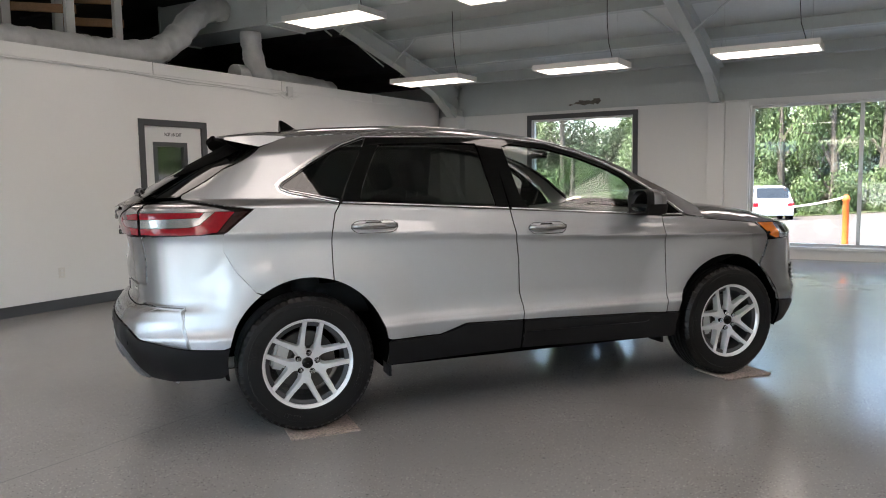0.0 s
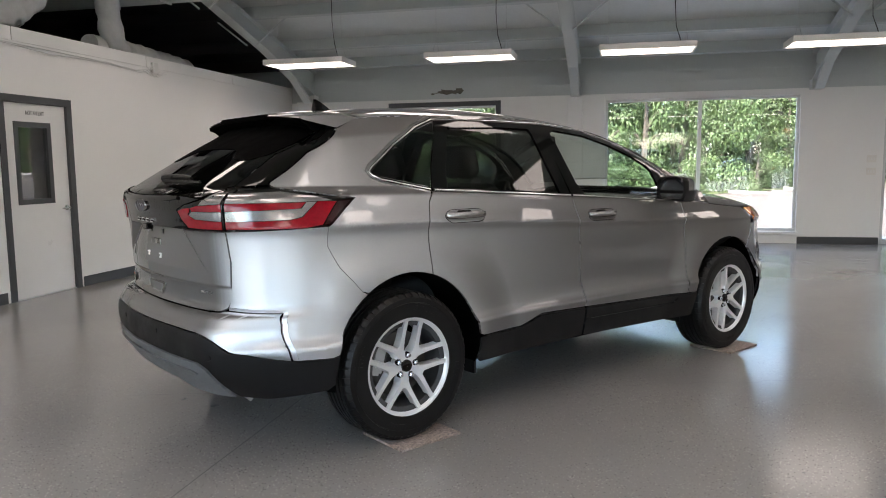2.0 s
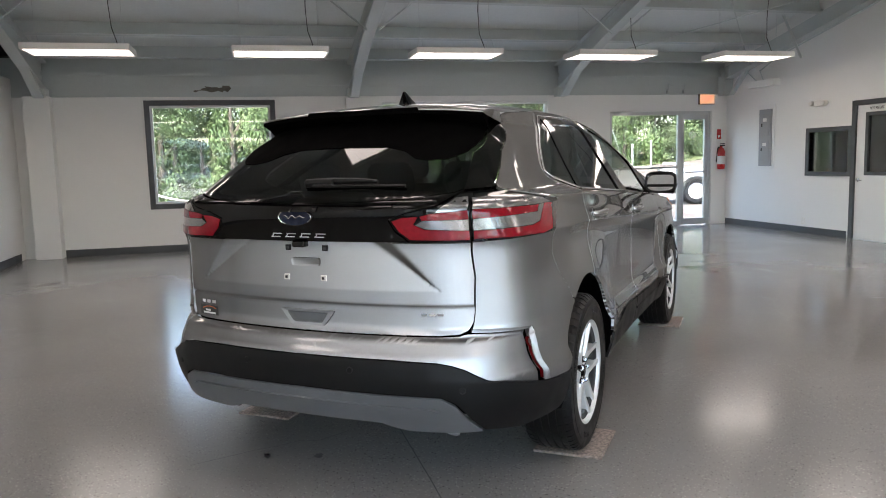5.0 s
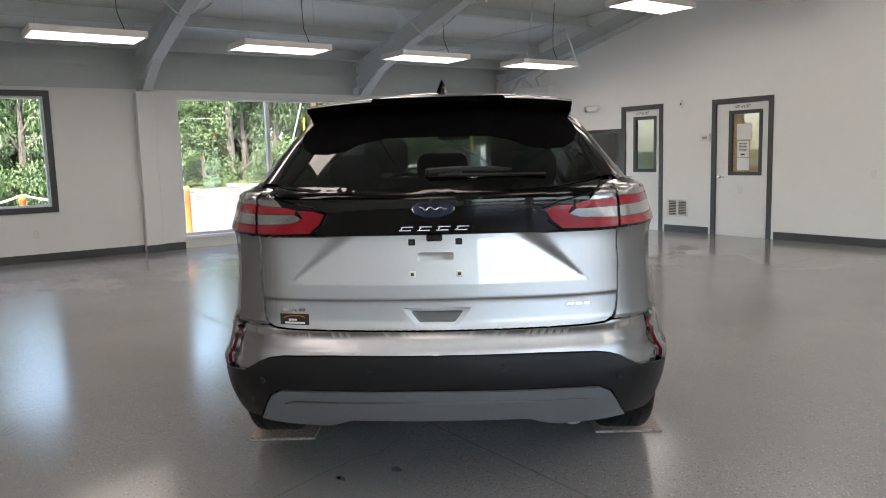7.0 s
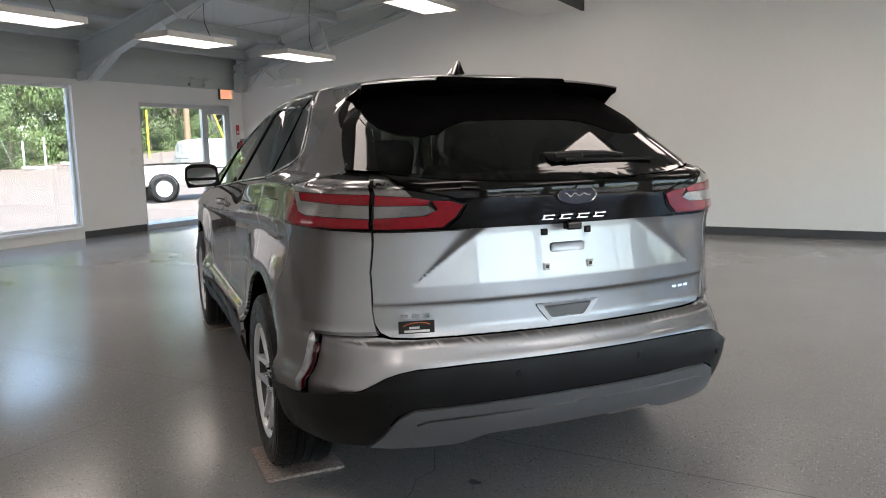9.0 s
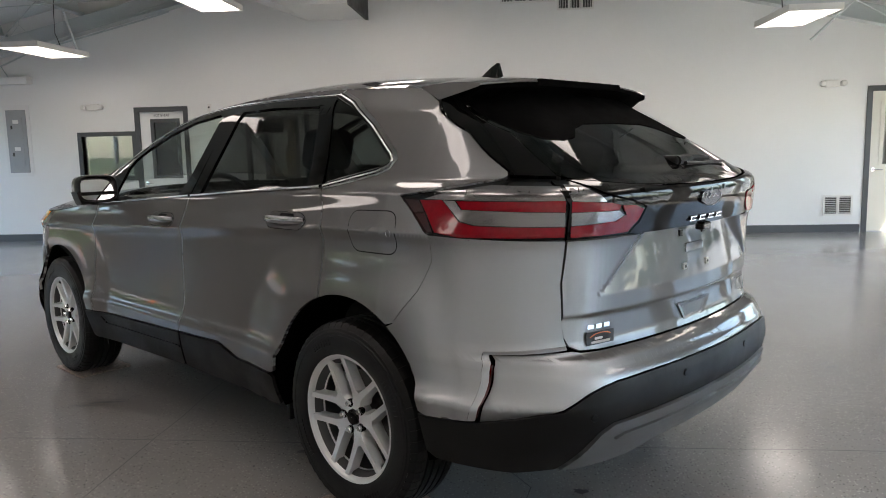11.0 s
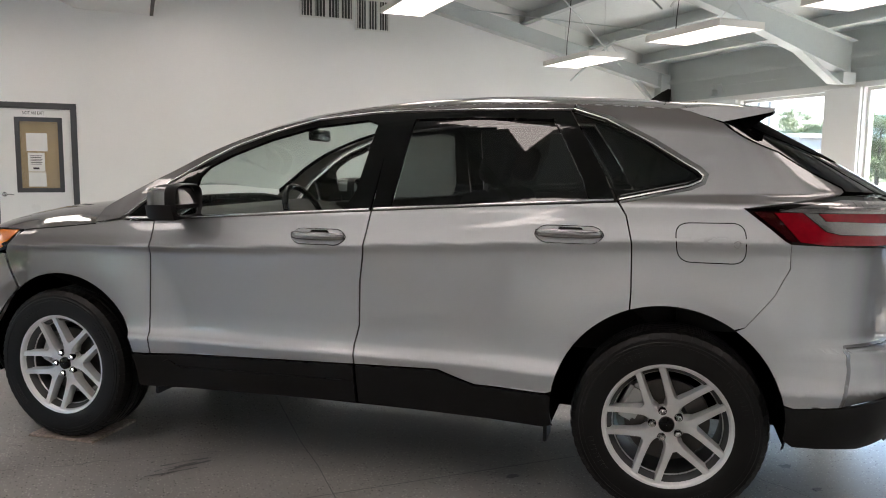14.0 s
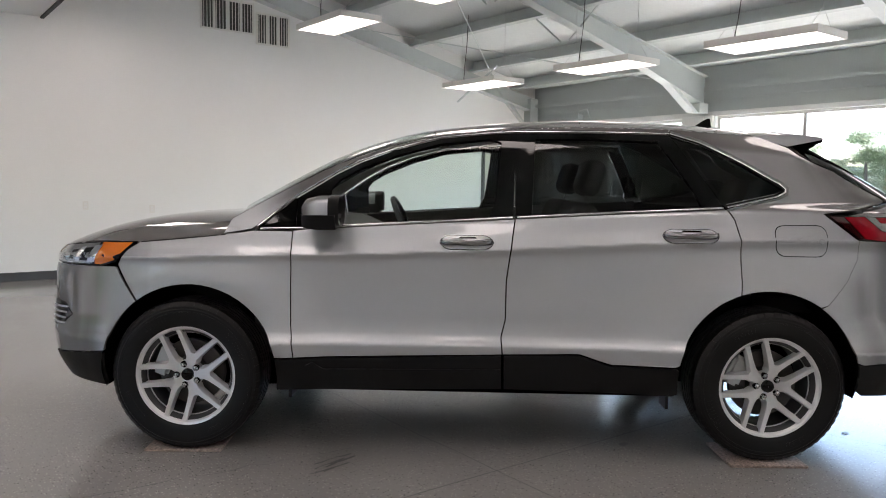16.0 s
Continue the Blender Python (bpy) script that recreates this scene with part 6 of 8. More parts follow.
def across(name, poly, material, parent, label="", surf=skin, **kw):
    """One panel that runs over the centre line: the left half and its mirror, joined."""
    ends = [(0, U_REAR), (0, U_FRONT), (1, 0.0)]
    mid = min(ends, key=lambda e: min(abs(p[e[0]] - e[1]) for p in poly))
    poly = [tuple(mid[1] if k == mid[0] and abs(c - mid[1]) < 3e-3 else c for k, c in enumerate(p)) for p in poly]
    return from_shell(name, join_shells([shell_mesh(poly, surf, side=s, mid=mid, **kw) for s in (1, -1)]), material, parent, label)


def arch_points(i, a0, a1, n=18, r=ARCH_R):
    cx, cz = ARCHES[i]
    return [(cx + r * math.cos(radians(a0 + (a1 - a0) * k / n)), cz + r * math.sin(radians(a0 + (a1 - a0) * k / n))) for k in range(n + 1)]


def belt(x, d=0.0):
    return (x, lerp_table(BELT, x) + d)


def clad_top(x):
    return lerp_table([(-1.0, 0.478), (-0.66, 0.478), (-0.50, 0.530), (-0.13, 0.520), (0.9, 0.488), (1.0, 0.486)], x)


C = 0.0
# outline of the glasshouse openings
TOP_F = [(0.90, 1.265), (0.72, 1.383), (0.60, 1.447), (0.42, 1.517), (0.20, 1.578), (-0.08, 1.607), (-0.20, 1.612)]
TOP_R = [(-0.20, 1.612), (-0.55, 1.617), (-0.98, 1.614)]
QUART = [(-0.98, 1.614), (-1.13, 1.565), (-1.32, 1.467), (-1.46, 1.385), (-1.51, 1.352), (-1.512, 1.333), (-1.47, 1.312), (-1.22, 1.254)]

# body flank in silver: front wing, doors, quarter with pillars and cant rail
fender = S((0.911, 1.100), (0.913, 0.857), (0.908, 0.640), (0.891, 0.490), (0.978, 0.488), *arch_points(0, 169, 53), (1.665, 0.755), (1.765, 0.925), (1.72, 1.0), (1.66, 1.036), (1.45, 1.057), (1.24, 1.080), (1.10, 1.101))
both("front_wing", fender, M_PAINT, car, grid=0.017)
door_front = S((0.909, 1.103), (0.911, 0.857), (0.906, 0.637), (0.889, clad_top(0.885)), (-0.126, clad_top(-0.124)), (-0.119, 0.601), (-0.139, 0.685), (-0.140, 0.877), (-0.168, 1.10), (-0.179, 1.178), belt(0.3, -0.006), belt(0.86, -0.006))
doors_f = both("front_door", door_front, M_PAINT, car, "silver front door", grid=0.014, gap=0.0024)
door_rear = S((-0.181, 1.178), (-0.170, 1.10), (-0.142, 0.877), (-0.141, 0.685), (-0.121, 0.601), (-0.128, clad_top(-0.13)), (-0.50, clad_top(-0.5)), (-0.58, 0.503), (-0.66, clad_top(-0.66)), (-0.958, 0.478), *[p for p in arch_points(1, 9, 71.2)], (-1.271, 0.90), (-1.266, 1.086), (-1.240, 1.19), (-1.206, 1.240), belt(-0.7, -0.006))
doors_r = both("rear_door", door_rear, M_PAINT, car, "silver rear door", grid=0.014, gap=0.0024)
quarter = S((-1.208, 1.247), (-1.242, 1.19), (-1.268, 1.086), (-1.273, 0.90), *[p for p in arch_points(1, 71.5, 124)], (-1.684, 0.788), (-1.7845, 0.9075), (-1.8355, 1.01), (-1.8335, 1.10), (-1.812, 1.112), (-1.668, 1.226), (-1.77, 1.240), (-1.85, 1.252), (-2.02, 1.281), (-2.03, 1.290), (-2.022, 1.303), (-1.93, 1.353), (-1.80, 1.438), (-1.60, 1.557), (-1.47, 1.612), (-1.41, 1.622), (-1.0, 1.645), (-1.0, 1.622), (-1.14, 1.575), (-1.335, 1.475), (-1.48, 1.392), (-1.532, 1.357), (-1.534, 1.326), (-1.475, 1.296))
both("quarter_panel", quarter, M_PAINT, car, grid=0.019)
cant = S((-1.0, 1.645), (-0.6, 1.650), (-0.2, 1.634), (0.2, 1.592), (0.45, 1.538), (0.72, 1.440), (0.92, 1.335), (1.12, 1.215), (1.22, 1.155), (1.25, 1.084), (1.115, 1.108), (1.085, 1.13), (0.915, 1.276), (0.73, 1.398), (0.61, 1.463), (0.425, 1.532), (0.20, 1.592), (-0.08, 1.621), (-0.20, 1.626), (-0.55, 1.631), (-0.99, 1.628))
both("roof_rail", cant, M_PAINT, car, "silver roof rail and windscreen pillar", gap=0.001)
REFL_A, REFL_B = [(0.515, -2.046), (0.61, -2.066), (0.672, -2.084), (0.706, -2.102)], [(0.515, -2.050), (0.61, -2.070), (0.672, -2.088), (0.706, -2.107)]      # z, u of the step's two edges
rear_corner = [(u_of_x(x, z), z) for x, z in ((-1.8338, 1.10), (-1.8358, 1.01), (-1.7848, 0.9072), (-1.6843, 0.7878))] + S(*arch_points(1, 125, 167, 8)) + S((-1.86, 0.507)) + [(a + 0.024, z) for z, a in REFL_A] + [(-2.095, 0.733), (u_of_y(0.76, 0.742), 0.742), (u_of_y(0.697, 0.745), 0.745), (u_of_y(0.703, 0.770), 0.770), (u_of_y(0.708, 0.82), 0.82), (u_of_y(0.711, 0.95), 0.95), (u_of_y(0.706, 1.085), 1.086)]


def corner_surf(u, z, sink=0.0):
    """The corner stands proud of the bumper towards its rear edge."""
    p = skin(u, z)
    k = smooth01((-u - 1.80) / 0.255) * smooth01((0.760 - z) / 0.05)
    if k > 0:
        d = skin(u - 0.004, z) - skin(u + 0.004, z)
        p += Vector((d.y, -d.x, 0)).normalized() * (0.008 - sink) * k
    return p


def chamfer_surf(u, z):
    """Flat chamfer down from the corner panel to the step."""
    a = u - lerp_table(REFL_A, z) if u > -2.098 else z - (0.724 + 0.04 * max(0.0, -2.10 - u))
    return corner_surf(u, z, 0.012 * max(0.0, min(1.0, 1 - a / 0.024)))


both("rear_corner_panel", rear_corner, M_PAINT, car, "silver rear corner of the bumper", surf=corner_surf, grid=0.026, lip=0.012, gap=0.0004)
chamfer = [(a + 0.024, z) for z, a in REFL_A] + [(-2.095, 0.733), (u_of_y(0.76, 0.742), 0.742), (u_of_y(0.697, 0.744), 0.744), (u_of_y(0.693, 0.731), 0.731), (u_of_y(0.76, 0.727), 0.727), (-2.112, 0.722)] + [(a, z) for z, a in REFL_A[::-1]]
both("corner_chamfer", chamfer, M_PAINT, car, "silver chamfer along the bumper corner", surf=chamfer_surf, grid=0.02, lip=0.026, gap=0.0004)
# bumper upper in silver, across the back
bumper_up = R((0.0, 0.7155), (0.45, 0.716), (0.58, 0.7172), (0.652, 0.7205), (0.680, 0.728), (0.72, 0.7265), (0.76, 0.724)) + [(-2.114, 0.718), (-2.106, 0.703), (-2.088, 0.670), (-2.071, 0.61), (-2.058, 0.548), (-2.050, 0.502)] + R((0.84, 0.535), (0.775, 0.560), (0.70, 0.605), (0.655, 0.622), (0.60, 0.632), (0.40, 0.638), (0.0, 0.640))


def bumper_surf(u, z, share=None):
    """The bumper is set back where it meets the corner panel."""
    p = skin(u, z)
    k = smooth01((u + 2.42) / 0.30) * smooth01((0.740 - z) / 0.03) if share is None else share * smooth01((0.740 - z) / 0.03)
    if k > 0:
        d = skin(u - 0.004, z) - skin(u + 0.004, z)
        p -= Vector((d.y, -d.x, 0)).normalized() * 0.030 * k
    return p


across("rear_bumper", bumper_up, M_PAINT, car, "silver upper rear bumper", surf=bumper_surf, gap=0.002, grid=0.03)
bumper_low = R((0.0, 0.638), (0.40, 0.636), (0.60, 0.630), (0.655, 0.620), (0.70, 0.603), (0.775, 0.558), (0.84, 0.549)) + [(-2.050, 0.512)] + S((-1.87, 0.506)) + S(*arch_points(1, 168, 186, 4)) + S((-1.87, 0.350)) + R((0.83, 0.335), (0.735, 0.345), (0.705, 0.40), (0.662, 0.475), (0.61, 0.500), (0.0, 0.508))
across("rear_valance", bumper_low, M_CLAD, car, "black plastic lower bumper", gap=0.001, grid=0.03, out=0.006)
skid = R((0.0, 0.504), (0.61, 0.496), (0.657, 0.470), (0.700, 0.395), (0.728, 0.347), (0.45, 0.340), (0.40, 0.352), (0.34, 0.375), (0.0, 0.378))
across("skid_plate", skid, M_SKID, car, "grey skid plate under the bumper", gap=0.001, grid=0.03, out=0.014)
across("skid_ridge", R((0.0, 0.466), (0.56, 0.458), (0.600, 0.447), (0.56, 0.441), (0.0, 0.447)), M_SKID, car, "moulded ridge on the skid plate", gap=0, grid=0.03, out=0.024)
across("lower_diffuser", R((0.0, 0.376), (0.34, 0.373), (0.40, 0.345), (0.45, 0.33), (0.0, 0.33)), M_CLAD, car, "black undertray edge", gap=0, grid=0.03, out=-0.02)


def reflector_surf(u, z):
    """Face of the step between the corner panel and the set-back bumper."""
    ua, ub = lerp_table(REFL_A, z), lerp_table(REFL_B, z)
    return bumper_surf(u, z, max(0.0, min(1.0, (ua - u) / (ua - ub))) * 0.9)


both("reflector", [(lerp_table(REFL_A, z) - 0.001, z) for z in (0.522, 0.56, 0.61, 0.65, 0.69)] + [(lerp_table(REFL_B, z) + 0.001, z) for z in (0.69, 0.65, 0.61, 0.56, 0.522)], M_LENS_DARKRED, car, "tall dark red rear reflector", surf=reflector_surf, gap=0, lip=0.01, grid=0.012)

# tailgate: lower silver skin with pressed folds, gloss black band, glass
def tailgate_surf(u, z):
    p = skin(u, z)
    y = p.y
    # raised folds running down and outwards from the lamp ends, number-plate recess edge
    if 0.89 < z < 1.12:
        d = min(1.09 - z, 0.20)
        yi, yo = 0.285 + d * 1.55, 0.42 + d * 0.84
        ramp = max(0.0, min(1.0, (y - yi) / max(yo - yi, 0.004)))
        p.x += 0.042 * max(0.0, z - 0.895) / 0.195 * (1 - smooth01(ramp))
    p.x += 0.008 * smooth01((0.845 - z) / 0.02) * smooth01((z - 0.715) / 0.04)
    return p


gate_low = R((0.0, 1.086), (0.40, 1.086), (0.60, 1.086), (0.701, 1.086), (0.707, 0.95), (0.704, 0.82), (0.699, 0.772), (0.684, 0.741), (0.655, 0.7255), (0.58, 0.7205), (0.45, 0.7185), (0.0, 0.718))
tailgate = across("tailgate", gate_low, M_PAINT, car, "silver tailgate with pressed folds", surf=tailgate_surf, gap=0.0018, grid=0.011)
band = R((0.0, 1.090), (0.40, 1.090), (0.47, 1.094), (0.425, 1.13), (0.400, 1.180), (0.47, 1.205), (0.58, 1.228), (0.640, 1.272), (0.62, 1.270), (0.45, 1.250), (0.25, 1.240), (0.0, 1.237))
across("tailgate_band", band, M_GLOSSBLACK, tailgate, "gloss black band across the tailgate", gap=0.001, grid=0.03, out=0.006)
across("tailgate_ledge", R((0.0, 1.228), (0.25, 1.230), (0.42, 1.238), (0.42, 1.226), (0.25, 1.214), (0.0, 1.210)), M_GLOSSBLACK, tailgate, "gloss black lip under the rear glass", gap=0, grid=0.03, out=0.016)
rear_glass = R((0.0, 1.240), (0.25, 1.243), (0.45, 1.253), (0.62, 1.274), (0.644, 1.286), (0.594, 1.43), (0.534, 1.60), (0.0, 1.62))
across("rear_window", rear_glass, M_REARTINT, tailgate, "dark tinted rear glass", gap=0.001, grid=0.04, lip=0.004, out=0.003)
across("glass_frit", R((0.0, 1.462), (0.22, 1.458), (0.31, 1.440), (0.38, 1.408), (0.45, 1.398), (0.52, 1.402), (0.575, 1.430), (0.584, 1.450), (0.534, 1.60), (0.0, 1.62)), M_LINER_SHADE, tailgate, "black printed border of the rear glass", gap=0.001, grid=0.04, lip=0.002, out=0.0055)
edge = [(u_of_y(0.645, 1.285), 1.285), (u_of_y(0.595, 1.43), 1.43), (u_of_y(0.535, 1.60), 1.60)] + S((-1.475, 1.612), (-1.605, 1.559), (-1.804, 1.440), (-1.934, 1.355), (-2.026, 1.305), (-2.034, 1.291))
both("pillar_trim", edge, M_GLOSSBLACK, tailgate, "gloss black trim beside the rear glass", gap=0.001, out=0.001)

# tail lights: outer unit on the body, inner unit on the tailgate, in a gloss black surround
def lamp_pt(x=None, y=None, z=0.0):
    return (u_of_x(x, z), z) if y is None else (u_of_y(y, z), z)


outer = [lamp_pt(x=-1.672, z=1.224), lamp_pt(x=-1.815, z=1.108), lamp_pt(x=-1.838, z=1.089), lamp_pt(y=0.708, z=1.089), lamp_pt(y=0.702, z=1.20), lamp_pt(y=0.684, z=1.270), lamp_pt(x=-2.025, z=1.278), lamp_pt(x=-1.85, z=1.249), lamp_pt(x=-1.77, z=1.237)]
lights_o = both("tail_light", outer, M_GLOSSBLACK, car, "wrap-round tail light with red bands", gap=0.001)
inner = [lamp_pt(y=0.704, z=1.089), lamp_pt(y=0.60, z=1.089), lamp_pt(y=0.475, z=1.092), lamp_pt(y=0.43, z=1.13), lamp_pt(y=0.405, z=1.178), lamp_pt(y=0.47, z=1.202), lamp_pt(y=0.58, z=1.225), lamp_pt(y=0.64, z=1.268), lamp_pt(y=0.680, z=1.272), lamp_pt(y=0.698, z=1.20)]
lights_i = both("tailgate_light", inner, M_GLOSSBLACK, tailgate, "red and clear lamp on the tailgate", gap=0.002, out=0.004)


def lens(name, pts, material, hosts, label, out):
    both(name, pts, material, hosts, label, gap=-0.0005, out=out, lip=0.004, grid=0.03)


# outer unit lenses
LZ = lambda pts: [lamp_pt(x=p[0], z=p[1]) if p[0] < 0 else lamp_pt(y=p[0], z=p[1]) for p in pts]
lens("red_lens", LZ([(-1.772, 1.212), (-1.862, 1.110), (-1.95, 1.101), (0.713, 1.101), (0.712, 1.130), (-2.00, 1.134), (-1.945, 1.146), (-1.865, 1.214)]), M_LENS_RED, lights_o, "red lens", 0.005)
lens("red_lens", LZ([(-1.700, 1.214), (-1.828, 1.112), (-1.852, 1.110), (-1.764, 1.212)]), M_LENS_SMOKE, lights_o, "smoked dark red lens", 0.004)
lens("red_lens", LZ([(-1.925, 1.211), (-1.950, 1.186), (0.709, 1.178), (0.705, 1.211)]), M_LENS_RED, lights_o, "red lens", 0.006)
lens("clear_lens", LZ([(-1.872, 1.213), (-1.950, 1.149), (-2.00, 1.138), (0.711, 1.134), (0.710, 1.175), (-1.945, 1.184), (-1.918, 1.212)]), M_LENS_CLEAR, lights_o, "clear silver lens", 0.005)
lens("clear_lens", LZ([(-1.79, 1.217), (-1.90, 1.216), (0.705, 1.213), (0.694, 1.253), (-2.01, 1.259), (-1.865, 1.236)]), M_LENS_CLEAR, lights_o, "clear silver lens", 0.004)
# inner unit lenses
lens("red_lens", LZ([(0.697, 1.100), (0.60, 1.100), (0.482, 1.102), (0.440, 1.136), (0.417, 1.174), (0.46, 1.187), (0.52, 1.190), (0.50, 1.160), (0.54, 1.140), (0.696, 1.132)]), M_LENS_RED, lights_i, "red lens", 0.009)
lens("clear_lens", LZ([(0.695, 1.135), (0.55, 1.142), (0.508, 1.158), (0.535, 1.174), (0.694, 1.174)]), M_LENS_CLEAR, lights_i, "clear silver lens", 0.008)
lens("red_lens", LZ([(0.693, 1.177), (0.535, 1.177), (0.528, 1.191), (0.57, 1.200), (0.690, 1.208)]), M_LENS_RED, lights_i, "red lens", 0.008)
lens("clear_lens", LZ([(0.688, 1.211), (0.585, 1.204), (0.602, 1.223), (0.645, 1.252), (0.680, 1.256)]), M_LENS_CLEAR, lights_i, "clear silver lens", 0.007)

# front: bumper, headlights, grille
def Fy(*pts):
    return [(u_of_y(y, z, True), z) for y, z in pts]


front_bumper = S((1.670, 0.750), *arch_points(0, 52, 13, 10), (1.835, 0.50)) + Fy((0.80, 0.465), (0.60, 0.445), (0.0, 0.44), (0.0, 0.60), (0.50, 0.60), (0.62, 0.64), (0.66, 0.75), (0.60, 0.87), (0.66, 0.905), (0.78, 0.908)) + S((1.775, 0.915))
across("front_bumper", front_bumper, M_PAINT, car, "silver front bumper", gap=0.002)
across("front_grille", Fy((0.0, 0.604), (0.50, 0.604), (0.61, 0.643), (0.65, 0.75), (0.60, 0.86), (0.58, 0.93), (0.0, 0.95)), M_GLOSSBLACK, car, "black front grille", gap=0, out=-0.02)
across("front_valance", S((1.838, 0.496)) + S(*arch_points(0, 11, -10, 4)) + S((1.84, 0.318)) + Fy((0.70, 0.335), (0.0, 0.33), (0.0, 0.438), (0.60, 0.442), (0.80, 0.461)), M_CLAD, car, "black plastic lower front bumper", gap=0.001, out=0.004)
headlight = S((1.675, 1.040), (1.775, 0.935), (1.86, 0.913)) + Fy((0.79, 0.910), (0.67, 0.909), (0.58, 0.935), (0.57, 0.972), (0.68, 1.002), (0.80, 1.020)) + S((1.83, 1.035))
lamps_h = both("headlight", headlight, M_GLOSSBLACK, car, "clear headlight with an amber corner", gap=0.002)
both("amber_lens", S((1.700, 1.033), (1.785, 0.945), (1.86, 0.92), (1.895, 0.922), (1.86, 1.028)), M_LENS_AMBER, lamps_h, "amber corner lens", gap=0.001, out=0.004)
both("clear_lens", S((1.875, 1.026), (1.91, 0.922)) + Fy((0.79, 0.918), (0.69, 0.918), (0.60, 0.94), (0.59, 0.968), (0.69, 0.993), (0.79, 1.010)), M_HEADLENS, lamps_h, "clear silver lens", gap=0.001, out=0.003)
for zt, zb, d0, d1, mm, nm, lb in ((1.014, 0.932, 0.000, 0.045, M_CHROME, "reflector", "bright chrome reflector"), (1.000, 0.938, 0.052, 0.100, M_GLOSSBLACK, "projector", "dark projector lens"), (1.002, 0.928, 0.105, 0.135, M_CHROME, "reflector", "bright chrome reflector"), (0.985, 0.940, 0.160, 0.195, M_GLOSSBLACK, "projector", "dark projector lens")):
    both(nm, [(1.895 + d0, zt), (1.908 + d0, zb), (1.908 + d1, zb - 0.001), (1.898 + d1, zt - 0.006)], mm, lamps_h, lb, gap=0, out=0.0055, lip=0.003)
both("fog_pocket", Fy((0.80, 0.60), (0.70, 0.585), (0.67, 0.64), (0.70, 0.72), (0.80, 0.715), (0.845, 0.66)), M_GLOSSBLACK, car, "black fog light pocket", gap=0, out=0.006)
for k in range(4):
    both("fog_slat", Fy((0.82, 0.605 + 0.028 * k), (0.69, 0.598 + 0.028 * k), (0.69, 0.606 + 0.028 * k), (0.82, 0.613 + 0.028 * k)), M_GREYBOX, car, "slat in the fog light pocket", gap=0, out=0.012)

# side cladding
both("sill_cladding", S((0.978, 0.484), *arch_points(0, 170, 190, 4), (0.960, 0.322), (-0.128, 0.345), (-0.122, clad_top(-0.12) - 0.003), (0.884, clad_top(0.884) - 0.003)), M_CLAD, doors_f, "black plastic sill cladding", gap=0.002, out=0.008)
both("sill_cladding", S((-0.133, clad_top(-0.13) - 0.003), (-0.139, 0.345), (-0.958, 0.330), *arch_points(1, 350, 366, 4), (-0.962, 0.474), (-0.66, 0.474), (-0.575, 0.50), (-0.50, 0.526)), M_CLAD, doors_r, "black plastic sill cladding", gap=0.002, out=0.008)
both("sill_groove", S((0.83, 0.455), (0.76, 0.425), (-0.118, 0.440), (-0.118, 0.448), (0.745, 0.435), (0.80, 0.47)), M_CLAD, doors_f, "moulded crease in the cladding", gap=0, out=0.014, lip=0.008)

# glass and frames
both("door_frame", S(belt(0.895, 0.004), (0.905, 1.262), *TOP_F[1:], (-0.196, 1.612), (-0.172, 1.20), belt(-0.172, 0.004), (-0.045, 1.178), (-0.085, 1.26), (-0.118, 1.56), (-0.06, 1.577), (0.20, 1.548), (0.42, 1.485), (0.60, 1.413), (0.70, 1.355), (0.735, 1.31), (0.745, belt(0.745)[1] + 0.004)), M_GLOSSBLACK, doors_f, "gloss black window frame", gap=0.001)
front_glass = S((0.742, belt(0.742)[1] + 0.003), (0.732, 1.31), (0.698, 1.355), (0.60, 1.41), (0.42, 1.482), (0.20, 1.545), (-0.06, 1.573), (-0.115, 1.556), (-0.083, 1.26), (-0.045, 1.178))
both("window_glass", front_glass, M_CLEAR, doors_f, "clear front door glass", gap=0, out=-0.008, lip=0.003)
both("mirror_sail", S(belt(0.90, 0.004), belt(1.07, 0.006), (0.915, 1.262), (0.905, 1.262)), M_GLOSSBLACK, doors_f, "black sail panel at the mirror", gap=0.001)
both("door_frame", S((-0.186, 1.612), *TOP_R[1:], (-1.055, 1.50), (-1.14, 1.36), (-1.192, 1.252), belt(-1.10, 0.004), (-1.085, 1.262), (-1.06, 1.33), (-0.965, 1.50), (-0.915, 1.575), (-0.55, 1.585), (-0.295, 1.58), (-0.29, 1.55), (-0.262, belt(-0.262)[1] + 0.02), belt(-0.262, 0.004), belt(-0.18, 0.004)), M_GLOSSBLACK, doors_r, "gloss black window frame", gap=0.001)
rear_side = S(belt(-0.264, 0.003), (-0.292, 1.55), (-0.297, 1.578), (-0.55, 1.582), (-0.913, 1.572), (-0.962, 1.498), (-1.057, 1.33), (-1.083, 1.262), belt(-1.09, 0.003))
both("window_glass", rear_side, M_TINT, doors_r, "dark tinted rear door glass", gap=0, out=-0.008, lip=0.003)
quarter_glass = S((-0.99, 1.610), (-1.06, 1.49), (-1.145, 1.355), (-1.198, 1.256), *QUART[::-1][:-1])
both("quarter_window", quarter_glass, M_REARTINT, car, "dark tinted quarter glass", gap=0.002, out=-0.004, lip=0.006)


# chrome: belt line, window surround
def ribbon(name, line, w_, parent, label, out=0.006, material=M_CHROME):
    up, dn = [], []
    L_ = [Vector(p) for p in line]
    for i, p in enumerate(L_):
        d = (L_[min(i + 1, len(L_) - 1)] - L_[max(i - 1, 0)]).normalized()
        n = Vector((-d.y, d.x)) * w_ / 2
        up.append(tuple(p + n))
        dn.append(tuple(p - n))
    both(name, up + dn[::-1], material, parent, label, gap=0, out=out, lip=0.008, grid=0.06)


